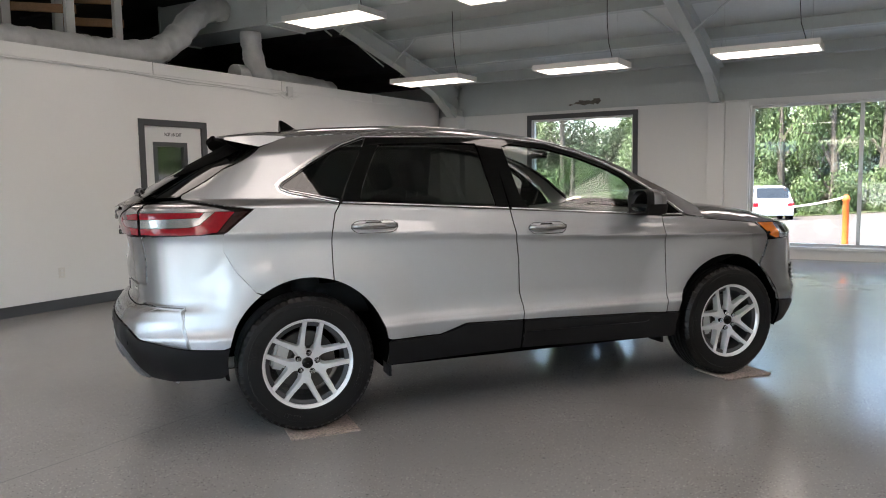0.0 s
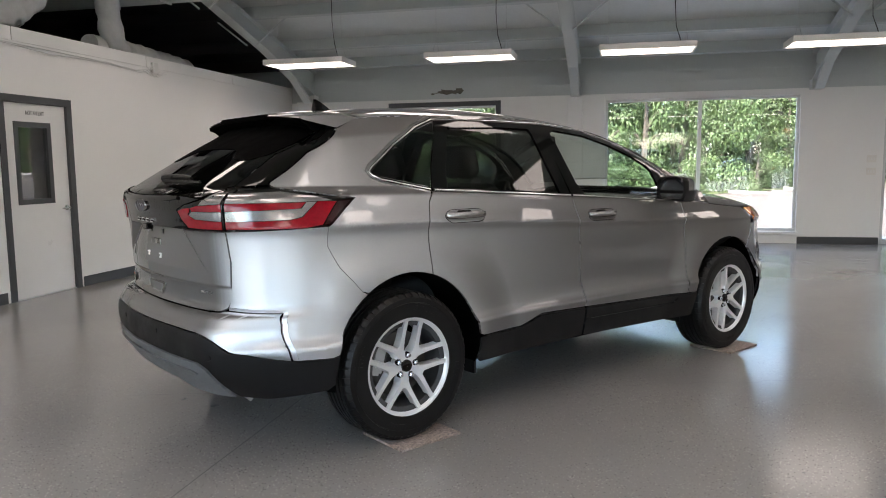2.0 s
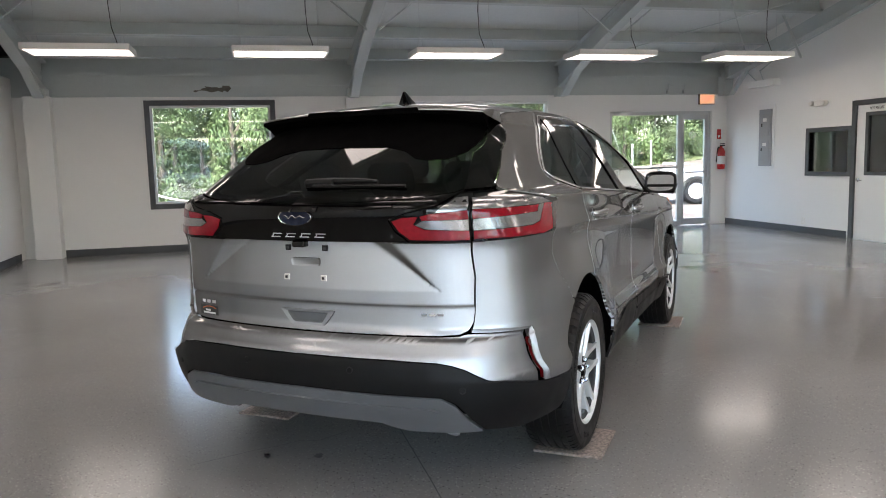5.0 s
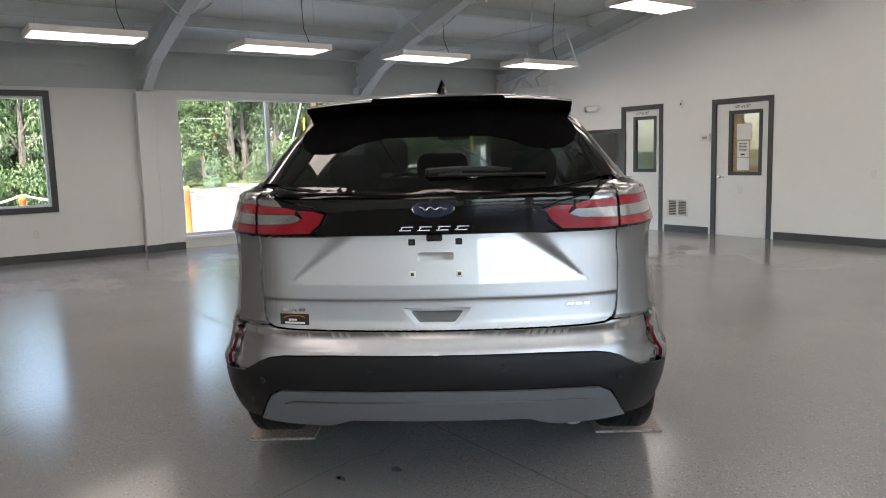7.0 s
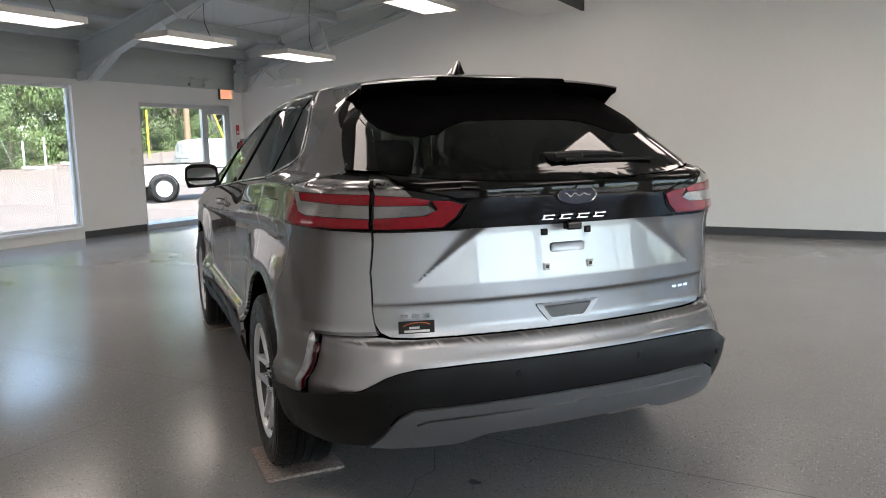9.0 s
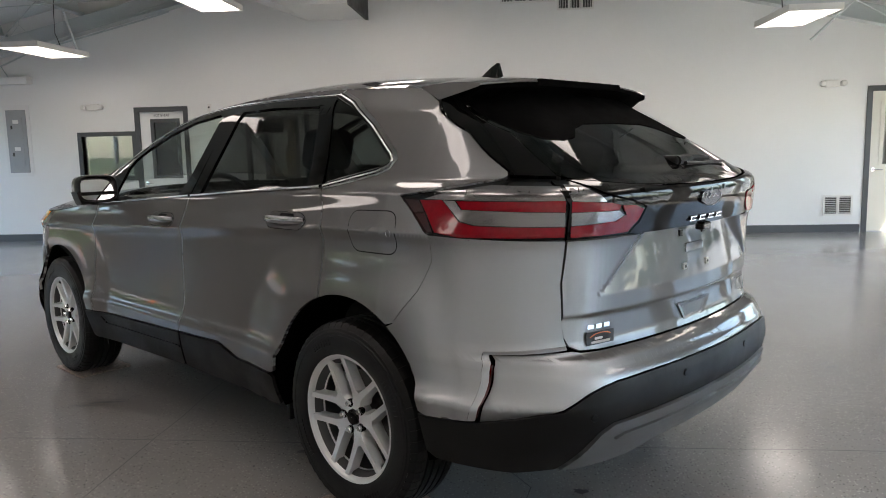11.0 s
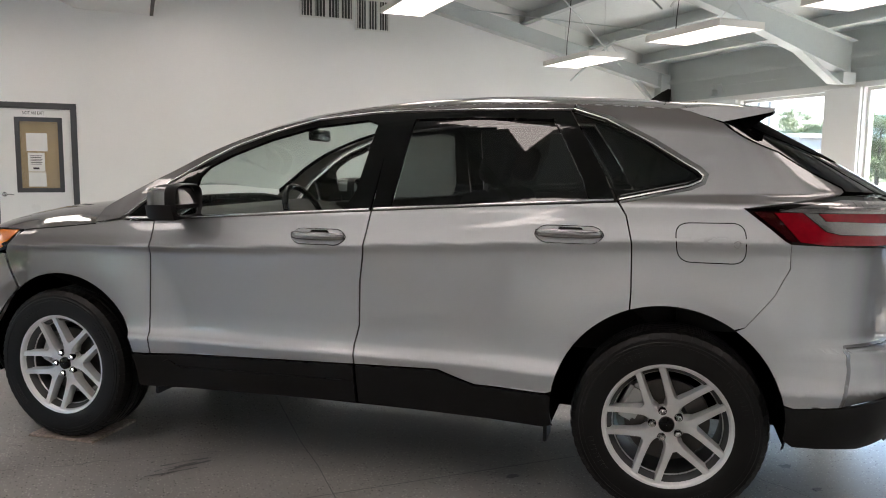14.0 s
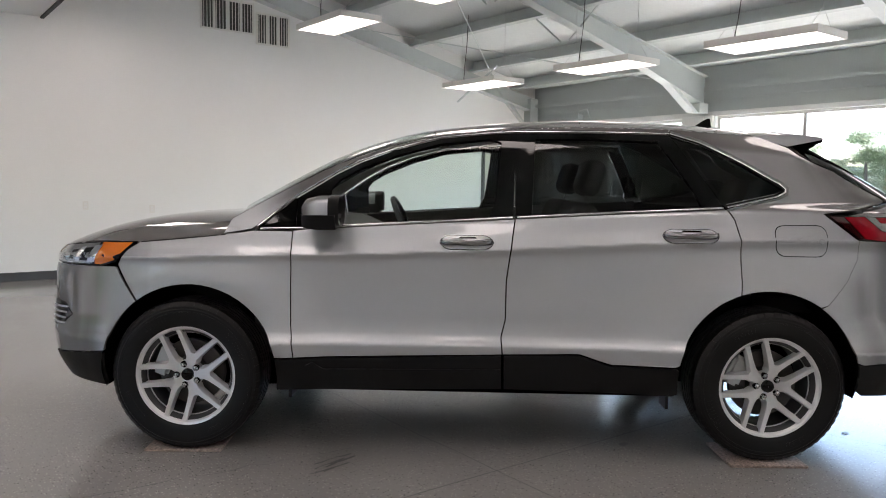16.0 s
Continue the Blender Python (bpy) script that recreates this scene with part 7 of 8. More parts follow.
def bright_line(name, line, r, parent, label, out=0.003):
    """Half-round bright strip laid along the flank."""
    pts = []
    for a, b in zip(line, line[1:]):
        k = max(1, int(math.hypot(b[0] - a[0], b[1] - a[1]) / 0.04))
        pts += [(a[0] + (b[0] - a[0]) * j / k, a[1] + (b[1] - a[1]) * j / k) for j in range(k)]
    pts.append(line[-1])
    for i, s in enumerate((1, -1)):
        bm = bmesh.new()
        tube(bm, [(p.x, s * (p.y + out), p.z) for p in (skin(u, z) for u, z in pts)], r, 10)
        part(name, bm, M_CHROME, parent[i] if isinstance(parent, list) else parent, label, smooth=60)


bright_line("belt_chrome", [belt(x, 0.001) for x in (1.07, 0.87, 0.4, -0.168)], 0.0062, doors_f, "chrome belt strip")
bright_line("belt_chrome", [belt(x, 0.001) for x in (-0.19, -0.7, -1.19)], 0.0062, doors_r, "chrome belt strip")
WC = ([(-1.21, 1.250), (-1.47, 1.305), (-1.515, 1.325), (-1.523, 1.345), (-1.50, 1.366), (-1.46, 1.390), (-1.325, 1.475), (-1.135, 1.575), (-0.995, 1.621)])
ribbon("window_band", [(x - 0.006, z) for x, z in WC], 0.032, car, "satin bright band round the quarter glass", out=0.0012, material=M_HANDLE)
ribbon("window_seal", [(x + 0.008, z) for x, z in WC], 0.018, car, "gloss black band round the quarter glass", out=0.002, material=M_GLOSSBLACK)
bright_line("window_chrome", WC, 0.0048, car, "chrome strip round the quarter glass", 0.005)
bright_line("window_chrome", [(-0.99, 1.621), (-0.55, 1.624), (-0.20, 1.619), (-0.08, 1.614), (0.20, 1.585), (0.42, 1.524), (0.61, 1.455), (0.73, 1.390), (0.915, 1.269), (1.085, 1.122)], 0.004, car, "thin chrome strip over the side windows")

# handles
for doors, x0, x1, z in ((doors_f, -0.075, 0.185, 1.063), (doors_r, -1.160, -0.890, 1.111)):
    both("handle_seam", rounded([(x0 - 0.010, z), (x0 + 0.029, z - 0.0365), (x1 - 0.029, z - 0.0365), (x1 + 0.010, z), (x1 - 0.029, z + 0.0335), (x0 + 0.029, z + 0.0335)], 0.03), M_GLOSSBLACK, doors, "dark seam round the handle cup", gap=0, out=0.0008, lip=0.003, grid=0.03)
    both("handle_recess", rounded([(x0 - 0.006, z), (x0 + 0.03, z - 0.033), (x1 - 0.03, z - 0.033), (x1 + 0.006, z), (x1 - 0.03, z + 0.030), (x0 + 0.03, z + 0.030)], 0.03), M_PAINT, doors, "silver handle cup", gap=0, out=0.0022, lip=0.006, grid=0.03)
    # the cup has no hollow; a black patch paints the shade behind the handle
    both("handle_pocket", rounded([(x0 + 0.075, z + 0.002), (x1 - 0.085, z + 0.002), (x1 - 0.095, z + 0.026), (x0 + 0.085, z + 0.026)], 0.008), M_GLOSSBLACK, doors, "black patch for the shade of the finger pocket", gap=0, out=0.0036, lip=0.002, grid=0.03)
    for s, host in ((1, doors[0]), (-1, doors[1])):
        bm = bmesh.new()
        n = 14
        rings = []
        for k in range(n + 1):
            t = k / n
            x = x0 + 0.004 + (x1 - x0 - 0.008) * t
            bow = math.sin(math.pi * t) ** 0.45
            y = side_y(x, z) + 0.004 + 0.030 * bow
            hh, dd = 0.013 + 0.005 * bow, 0.010
            rings.append([bm.verts.new((x, s * (y + dd * math.cos(q)), z + 0.004 + hh * math.sin(q))) for q in (j * math.tau / 10 for j in range(10))])
        for a, b in zip(rings, rings[1:]):
            for j in range(10):
                bm.faces.new((a[j], a[(j + 1) % 10], b[(j + 1) % 10], b[j]))
        bm.faces.new(rings[0])
        bm.faces.new(rings[-1])
        part("handle", bm, M_HANDLE, host, "satin grey door handle", smooth=60)
# fuel flap on the left
fuel = rounded([(-1.425, 1.165), (-1.672, 1.170), (-1.680, 1.022), (-1.440, 1.022)], 0.05, 6)
from_shell("fuel_flap", shell_mesh(S(*fuel), skin, gap=0, out=0.0015, lip=0.004), M_PAINT, car, "round-cornered fuel flap")
ring_o = shrink(dense(S(*fuel), 0.02), -0.004)
ring_i = shrink(dense(S(*fuel), 0.02), 0.0005)
bm = bmesh.new()
vo = [bm.verts.new(skin(*p) + Vector((0, 0.0006, 0))) for p in ring_o]
vi = [bm.verts.new(skin(*p) + Vector((0, 0.0006, 0))) for p in ring_i]
for i in range(len(vo)):
    j = (i + 1) % len(vo)
    bm.faces.new((vo[i], vo[j], vi[j], vi[i]))
part("flap_boss", lathe(bmesh.new(), [(0.010, 0.0), (0.0108, 0.0012), (0.0128, 0.0012), (0.0135, 0.0)], 24, m=Matrix.Translation((-1.648, side_y(-1.648, 1.095) + 0.0012, 1.095))), M_PAINT, car, "small round boss on the fuel flap", smooth=50)
part("fuel_flap_gap", bm, M_LINER_SHADE, car, "dark gap round the fuel flap")


# top surfaces: bonnet, windscreen, roof, as heights over x and the share v of the half width
def rail_y(x):
    return side_y(x, lerp_table(RAIL_Z, x)) - 0.001


CROWN = [(-1.75, 0.040), (-1.4, 0.062), (-1.0, 0.066), (-0.6, 0.070), (0.2, 0.068), (0.6, 0.074), (1.0, 0.086), (1.22, 0.09)]


def roof_surf(x, v):
    z = lerp_table(RAIL_Z, x)
    y = rail_y(x)
    return Vector((x, y * v, z + lerp_table(CROWN, x) * (1 - abs(v) ** 2.4)))


HOOD_Z = [(1.10, 1.100), (1.24, 1.082), (1.45, 1.059), (1.66, 1.038), (1.83, 1.037), (1.95, 1.028), (2.15, 0.995), (2.28, 0.965)]
HOOD_C = [(1.10, 0.105), (1.35, 0.104), (1.64, 0.118), (1.90, 0.085), (2.12, 0.050), (2.28, 0.012)]


def hood_surf(x, v):
    z = lerp_table(HOOD_Z, x)
    lo, hi = 1.6, U_FRONT
    if x <= 1.6:
        y = side_y(x, z)
    else:
        y = skin(u_of_x(x, z), z).y
    return Vector((x, (y - 0.001) * v, z + lerp_table(HOOD_C, x) * (1 - abs(v) ** 3.5)))


across("roof", [(-1.44, 0), (-1.44, 0.98), (-1.40, 1.0), (0.10, 1.0), (0.22, 0.96), (0.26, 0)], M_PAINT, car, "silver roof skin", surf=roof_surf, gap=0.0, grid=0.07, lip=0.01)
across("windscreen", [(0.265, 0), (0.225, 0.94), (0.45, 0.93), (1.17, 0.93), (1.21, 0.7), (1.24, 0)], M_CLEAR, car, "clear windscreen", surf=roof_surf, gap=0, grid=0.07, lip=0.003)
both("windscreen_pillar", [(0.225, 0.94), (0.10, 1.0), (1.20, 1.0), (1.17, 0.93)], M_GLOSSBLACK, car, "black windscreen edge", surf=roof_surf, gap=0, grid=0.05, lip=0.003)
across("cowl", [(1.10, 0), (1.10, 0.98), (1.26, 0.99), (1.28, 0)], M_CLAD, car, "black cowl under the windscreen", surf=lambda a, b: hood_surf(a, b) - Vector((0, 0, 0.012)), gap=0, grid=0.06)
across("bonnet", [(1.24, 0), (1.235, 0.6), (1.20, 1.0), (1.66, 1.0), (1.83, 1.0), (2.0, 1.0), (2.12, 1.0), (2.26, 0.9), (2.275, 0)], M_PAINT, car, "silver bonnet", surf=hood_surf, gap=0.002, grid=0.05)
both("bonnet_gap", S((1.24, 1.081), (1.45, 1.058), (1.66, 1.037), (1.66, 1.033), (1.45, 1.054), (1.24, 1.077)), M_LINER_SHADE, car, "dark shut line under the bonnet", gap=0, out=0.0008, lip=0.003)

# roof spoiler
SP = 18


def spoiler_row(v):
    """One section of the spoiler at share v of its half width."""
    y = 0.588 * v
    back = -1.822 + 0.035 * abs(v) ** 4
    zt = 1.640 - 0.026 * abs(v) ** 2.6
    front = roof_surf(-1.43, v * 0.985)
    low = 1.540 + 0.045 * (1 - v * v)
    lx = -1.70 - 0.02 * (1 - v * v)
    return y, back, zt, front, low, lx


bm = bmesh.new()
rings = []
for k in range(SP + 1):
    v = -1 + 2 * k / SP
    y, back, zt, f, low, lx = spoiler_row(v)
    ring = [(f.x, f.y, f.z - 0.001)]
    for t in (0.25, 0.5, 0.75):
        ring.append((f.x + (back + 0.012 - f.x) * t, f.y + (y - f.y) * t, f.z + (zt - f.z) * t + 0.010 * math.sin(math.pi * t)))
    ring += [(back + 0.012, y, zt), (back + 0.002, y, zt - 0.004), (back, y, zt - 0.009)]
    rings.append([bm.verts.new(p) for p in ring])
for a, b in zip(rings, rings[1:]):
    for j in range(len(a) - 1):
        bm.faces.new((a[j], a[j + 1], b[j + 1], b[j]))
for r_, v in ((rings[0], -1), (rings[-1], 1)):
    y, back, zt, f, low, lx = spoiler_row(v)
    extra = [bm.verts.new((back + 0.010, y, zt - 0.014)), bm.verts.new((-1.598, v * 0.604, 1.563))]
    bm.faces.new(r_ + extra)
spoiler = part("roof_spoiler", bm, M_PAINT, car, "silver roof spoiler", smooth=38)
# underside: the shade below the spoiler is put into its near-black colour
bm = bmesh.new()
rings = []
for k in range(SP + 1):
    v = -1 + 2 * k / SP
    y, back, zt, f, low, lx = spoiler_row(v)
    rings.append([bm.verts.new(p) for p in ((back + 0.0005, y * 0.998, zt - 0.010), (back + 0.004, y * 0.998, zt - 0.026), (back + 0.030, y * 0.99, zt - 0.036), ((back + lx) / 2, y * 0.985, (zt + low) / 2 - 0.010), (lx, y * 0.985, low - 0.002), (-1.55, y * 0.89, 1.590), (-1.62, y * 0.92, 1.602))])
for a, b in zip(rings, rings[1:]):
    for j in range(len(a) - 1):
        bm.faces.new((a[j], a[j + 1], b[j + 1], b[j]))
bm.faces.new(rings[0])
bm.faces.new(rings[-1])
part("spoiler_underside", bm, M_LINER_SHADE, spoiler, "underside of the spoiler, near-black for the shade there", smooth=50)
bm = bmesh.new()
prism(bm, [(-0.30, -0.008), (0.30, -0.008), (0.285, 0.017), (-0.285, 0.017)], -1.829, -1.812, "X", m=Matrix.Translation((0, 0, 1.622)))
part("high_brake_light", bm, M_LINER_SHADE, spoiler, "slim smoked high brake light")

# antenna fin
bm = bmesh.new()
prof = [(-1.255, 0.0), (-1.295, 0.012), (-1.350, 0.050), (-1.378, 0.064), (-1.392, 0.062), (-1.398, 0.0)]
zb = roof_surf(-1.33, 0).z - 0.004
rings = []
for x, h in prof:
    w_ = 0.028 * (1 - h / 0.075) + 0.002
    rings.append((x, h, w_))
vl = [[bm.verts.new((x, sy * 0.030 * (1 if 0 < i < 5 else 0.4), zb)) for sy in (-1, 1)] for i, (x, h, w_) in enumerate(rings)]
vt = [[bm.verts.new((x, sy * w_ * 0.35, zb + h + 0.004)) for sy in (-1, 1)] for x, h, w_ in rings]
for i in range(len(rings) - 1):
    bm.faces.new((vl[i][0], vl[i + 1][0], vt[i + 1][0], vt[i][0]))
    bm.faces.new((vl[i][1], vt[i][1], vt[i + 1][1], vl[i + 1][1]))
    bm.faces.new((vt[i][0], vt[i + 1][0], vt[i + 1][1], vt[i][1]))
bm.faces.new((vl[-1][0], vl[-1][1], vt[-1][1], vt[-1][0]))
bm.faces.new((vl[0][0], vt[0][0], vt[0][1], vl[0][1]))
part("antenna_fin", bm, M_GLOSSBLACK, car, "black shark-fin antenna", smooth=50)

# rear wiper
wiper = part("rear_wiper", rbx(-2.262, -2.17, -0.11, 0.035, 1.300, 1.338, 0.014, 3), M_CLAD, car, "black rear wiper", smooth=50)
bm = bmesh.new()
g = lambda y, z: Vector((skin(u_of_y(abs(y), z), z).x - 0.022, y, z))
tube(bm, [g(0.02, 1.318), g(-0.10, 1.325), g(-0.22, 1.326), g(-0.30, 1.322)], [0.020, 0.017, 0.013, 0.008], 8)
part("wiper_arm", bm, M_CLAD, wiper, smooth=True)
bm = bmesh.new()
tube(bm, [g(-0.02, 1.308), g(-0.43, 1.305)], [0.008, 0.006], 6)
part("wiper_blade", bm, M_RUBBER, wiper, smooth=True)

# badges, plate mount, tailgate handle, sticker
xr = lambda z: lerp_table(REAR_X, z)
bm = bmesh.new()
n = 40
prev = None
for rr, dx in ((1.0, 0.0), (1.0, -0.008), (0.97, -0.0105), (0.935, -0.008)):
    ring = [bm.verts.new((xr(1.19) - 0.006 + dx, 0.080 * rr * math.cos(k * math.tau / n), 1.19 + 0.034 * rr * math.sin(k * math.tau / n))) for k in range(n)]
    if prev:
        for k in range(n):
            bm.faces.new((prev[k], prev[(k + 1) % n], ring[(k + 1) % n], ring[k]))
    prev = ring
badge = part("emblem_ring", bm, M_CHROME, tailgate, "oval chrome emblem ring", smooth=40)
bm = bmesh.new()
bm.faces.new([bm.verts.new((xr(1.19) - 0.0135, 0.0745 * math.cos(k * math.tau / n), 1.19 + 0.0316 * math.sin(k * math.tau / n))) for k in range(n)])
part("emblem_field", bm, M_BADGE, badge, "dark blue emblem field")
bm = bmesh.new()
tube(bm, [(xr(1.19) - 0.0148, 0.052 - 0.104 * k / 24, 1.191 + 0.007 * math.sin(k * 0.75 + 0.6) * (1 - 0.5 * k / 24)) for k in range(25)], 0.0015, 6)
part("emblem_script", bm, M_CHROME, badge, "chrome flourish", smooth=True)


def on_gate(yc, z, half, off):
    """Frame lying on the tailgate at yc, z: local y runs along the skin, local -x stands off it."""
    q0, q1 = (Vector((tailgate_surf(u_of_y(abs(y), z), z).x, y, z)) for y in (yc - half, yc + half))
    c = Vector((tailgate_surf(u_of_y(abs(yc), z), z).x, yc, z))
    d = q1 - q0
    return Matrix.Translation(c) @ Matrix.Rotation(math.atan2(-d.x, d.y), 4, "Z") @ Matrix.Translation((-off, 0, 0))


for yc in (0.105, 0.035, -0.035, -0.105):
    m = Matrix.Translation((skin(u_of_y(abs(yc), 1.115), 1.115).x - 0.0065, yc, 1.115))
    bm = bmesh.new()
    for z_ in (-0.0065, 0.0065):
        prism(bm, [(-0.023 - z_ * 0.6, z_ - 0.0018), (0.023 - z_ * 0.6, z_ - 0.0018), (0.023 - z_ * 0.6, z_ + 0.0018), (-0.023 - z_ * 0.6, z_ + 0.0018)], -0.006, 0.0, "X", m=m)
    prism(bm, [(0.018, -0.0065), (0.0235, -0.0065), (0.0155, 0.0065), (0.010, 0.0065)], -0.006, 0.0, "X", m=m)
    part("model_badge", bm, M_CHROME, tailgate, "slanted chrome badge bars")
for yc in (0.605, 0.570, 0.535):
    part("trim_badge", bx(bmesh.new(), -0.003, 0.001, -0.013, 0.013, -0.007, 0.007, on_gate(yc, 0.796, 0.015, 0.0)), M_CHROME, tailgate, "chrome trim badge bar")
for yc in (-0.515, -0.547, -0.579):
    part("drive_badge", bx(bmesh.new(), -0.003, 0.001, -0.0125, 0.0125, -0.005, 0.005, on_gate(yc, 0.802, 0.015, 0.0)), M_CHROME, tailgate, "chrome drive badge bar")
m = on_gate(0.567, 0.758, 0.06, 0.0035)
st = part("dealer_sticker", bx(bmesh.new(), -0.002, 0.0, -0.062, 0.062, -0.022, 0.022, m), M_STICKER, tailgate, "dark dealer sticker with pale bars")
bm = bmesh.new()
bx(bm, -0.0028, -0.0022, -0.010, 0.025, -0.006, 0.002, m)
bx(bm, -0.0028, -0.0022, -0.045, 0.042, -0.018, -0.010, m)
part("sticker_bars", bm, M_PAPER, st, "pale lettering bars")
bm = bmesh.new()
for k in range(10):
    a = radians(20 + 14 * k)
    b_ = radians(34 + 14 * k)
    bx(bm, -0.0028, -0.0022, *sorted((0.05 * math.cos(a), 0.05 * math.cos(b_))), -0.002 + 0.016 * math.sin(a), 0.001 + 0.016 * math.sin(a), m)
part("sticker_arc", bm, M_ORANGE, st, "orange arc")
xg = lambda y, z: tailgate_surf(u_of_y(abs(y), z), z).x
for yc, zc in ((0.090, 1.058), (-0.090, 1.058), (0.090, 0.937), (-0.090, 0.937)):
    f = part("plate_fixing", rbx(xg(yc, zc) - 0.006, xg(yc, zc) + 0.004, yc - 0.013, yc + 0.013, zc - 0.012, zc + 0.012, 0.002), M_CLAD if zc > 1 else M_PLASTIC_W, tailgate, "square number-plate fixing")
    part("screw_hole", rbx(xg(yc, zc) - 0.008, xg(yc, zc) - 0.0065, yc - 0.006, yc + 0.006, zc - 0.006, zc + 0.006, 0.001), M_INK, f)
bm = bmesh.new()
po = rounded([(-0.07, 0.985), (0.07, 0.985), (0.07, 1.018), (-0.07, 1.018)], 0.012)
pi = [(a * 0.94, 1.0015 + (b - 1.0015) * 0.78) for a, b in po]
vo = [bm.verts.new((xg(0, 1.0) - 0.004, a, b)) for a, b in po]
vi = [bm.verts.new((xg(0, 1.0) - 0.0015, a, b)) for a, b in pi]
vb = [bm.verts.new((xg(0, 1.0) + 0.003, a * 1.01, 1.0015 + (b - 1.0015) * 1.05)) for a, b in po]
for i in range(len(po)):
    j = (i + 1) % len(po)
    bm.faces.new((vo[i], vo[j], vi[j], vi[i]))
    bm.faces.new((vb[i], vb[j], vo[j], vo[i]))
bm.faces.new(vi)
part("plate_recess", bm, M_PAINT, tailgate, "pressed number-plate recess", smooth=50)
bm = bmesh.new()
po = rounded([(-0.134, 0.803), (0.134, 0.803), (0.080, 0.736), (-0.080, 0.736)], 0.012)
pi = rounded([(-0.102, 0.793), (0.102, 0.793), (0.068, 0.748), (-0.068, 0.748)], 0.010)
vo = [bm.verts.new((xg(0, 0.77) - 0.004, a, b)) for a, b in po]
vb = [bm.verts.new((xg(0, 0.77) + 0.006, a * 1.02, 0.77 + (b - 0.77) * 1.04)) for a, b in po]
vi = [bm.verts.new((xg(0, 0.77) - 0.002, a, b)) for a, b in pi]
for i in range(len(po)):
    j = (i + 1) % len(po)
    bm.faces.new((vo[i], vo[j], vi[j], vi[i]))
    bm.faces.new((vb[i], vb[j], vo[j], vo[i]))
gh = part("tailgate_handle", bm, M_PAINT, tailgate, "silver tailgate grip surround", smooth=50)
# nearly flat pocket whose shade is given by a darker grey
bm = bmesh.new()
rings = []
for k, (sc, dx) in enumerate(((1.0, -0.0025), (0.9, 0.0), (0.72, 0.0), (0.60, 0.0))):
    rings.append([bm.verts.new((xg(0, 0.77) + dx - 0.0005, a * sc, 0.7705 + (b - 0.7705) * sc)) for a, b in pi])
for a, b in zip(rings, rings[1:]):
    for i in range(len(pi)):
        bm.faces.new((a[i], a[(i + 1) % len(pi)], b[(i + 1) % len(pi)], b[i]))
bm.faces.new(rings[-1])
part("grip_pocket", bm, M_SKID, gh, "grip pocket, its shade put in as grey", smooth=50)
part("rear_camera", rbx(-2.372, -2.335, -0.03, 0.03, 1.066, 1.094, 0.006), M_GLOSSBLACK, tailgate, "black rear camera under the band")
for yc, zs_ in ((0.25, 0.592), (-0.25, 0.592), (0.69, 0.530), (-0.69, 0.530)):
    p = skin(u_of_y(abs(yc), zs_), zs_)
    bm = bmesh.new()
    nrm = (p - skin(u_of_y(abs(yc) - 0.02, zs_), zs_)).cross(Vector((0, 0, 1))).normalized()
    nrm = nrm if nrm.x < 0 else -nrm
    mm = Matrix.Translation((p.x, abs(yc), zs_)) @ nrm.to_track_quat("Y", "Z").to_matrix().to_4x4()
    lathe(bm, [(0.001, 0.0095), (0.011, 0.0095), (0.012, 0.008), (0.012, 0.0), (0.014, 0.0), (0.014, 0.007)], 16, m=mm)
    if yc < 0:
        for v_ in bm.verts:
            v_.co.y *= -1
    part("parking_sensor", bm, M_CLAD, car, "round parking sensor", smooth=50)

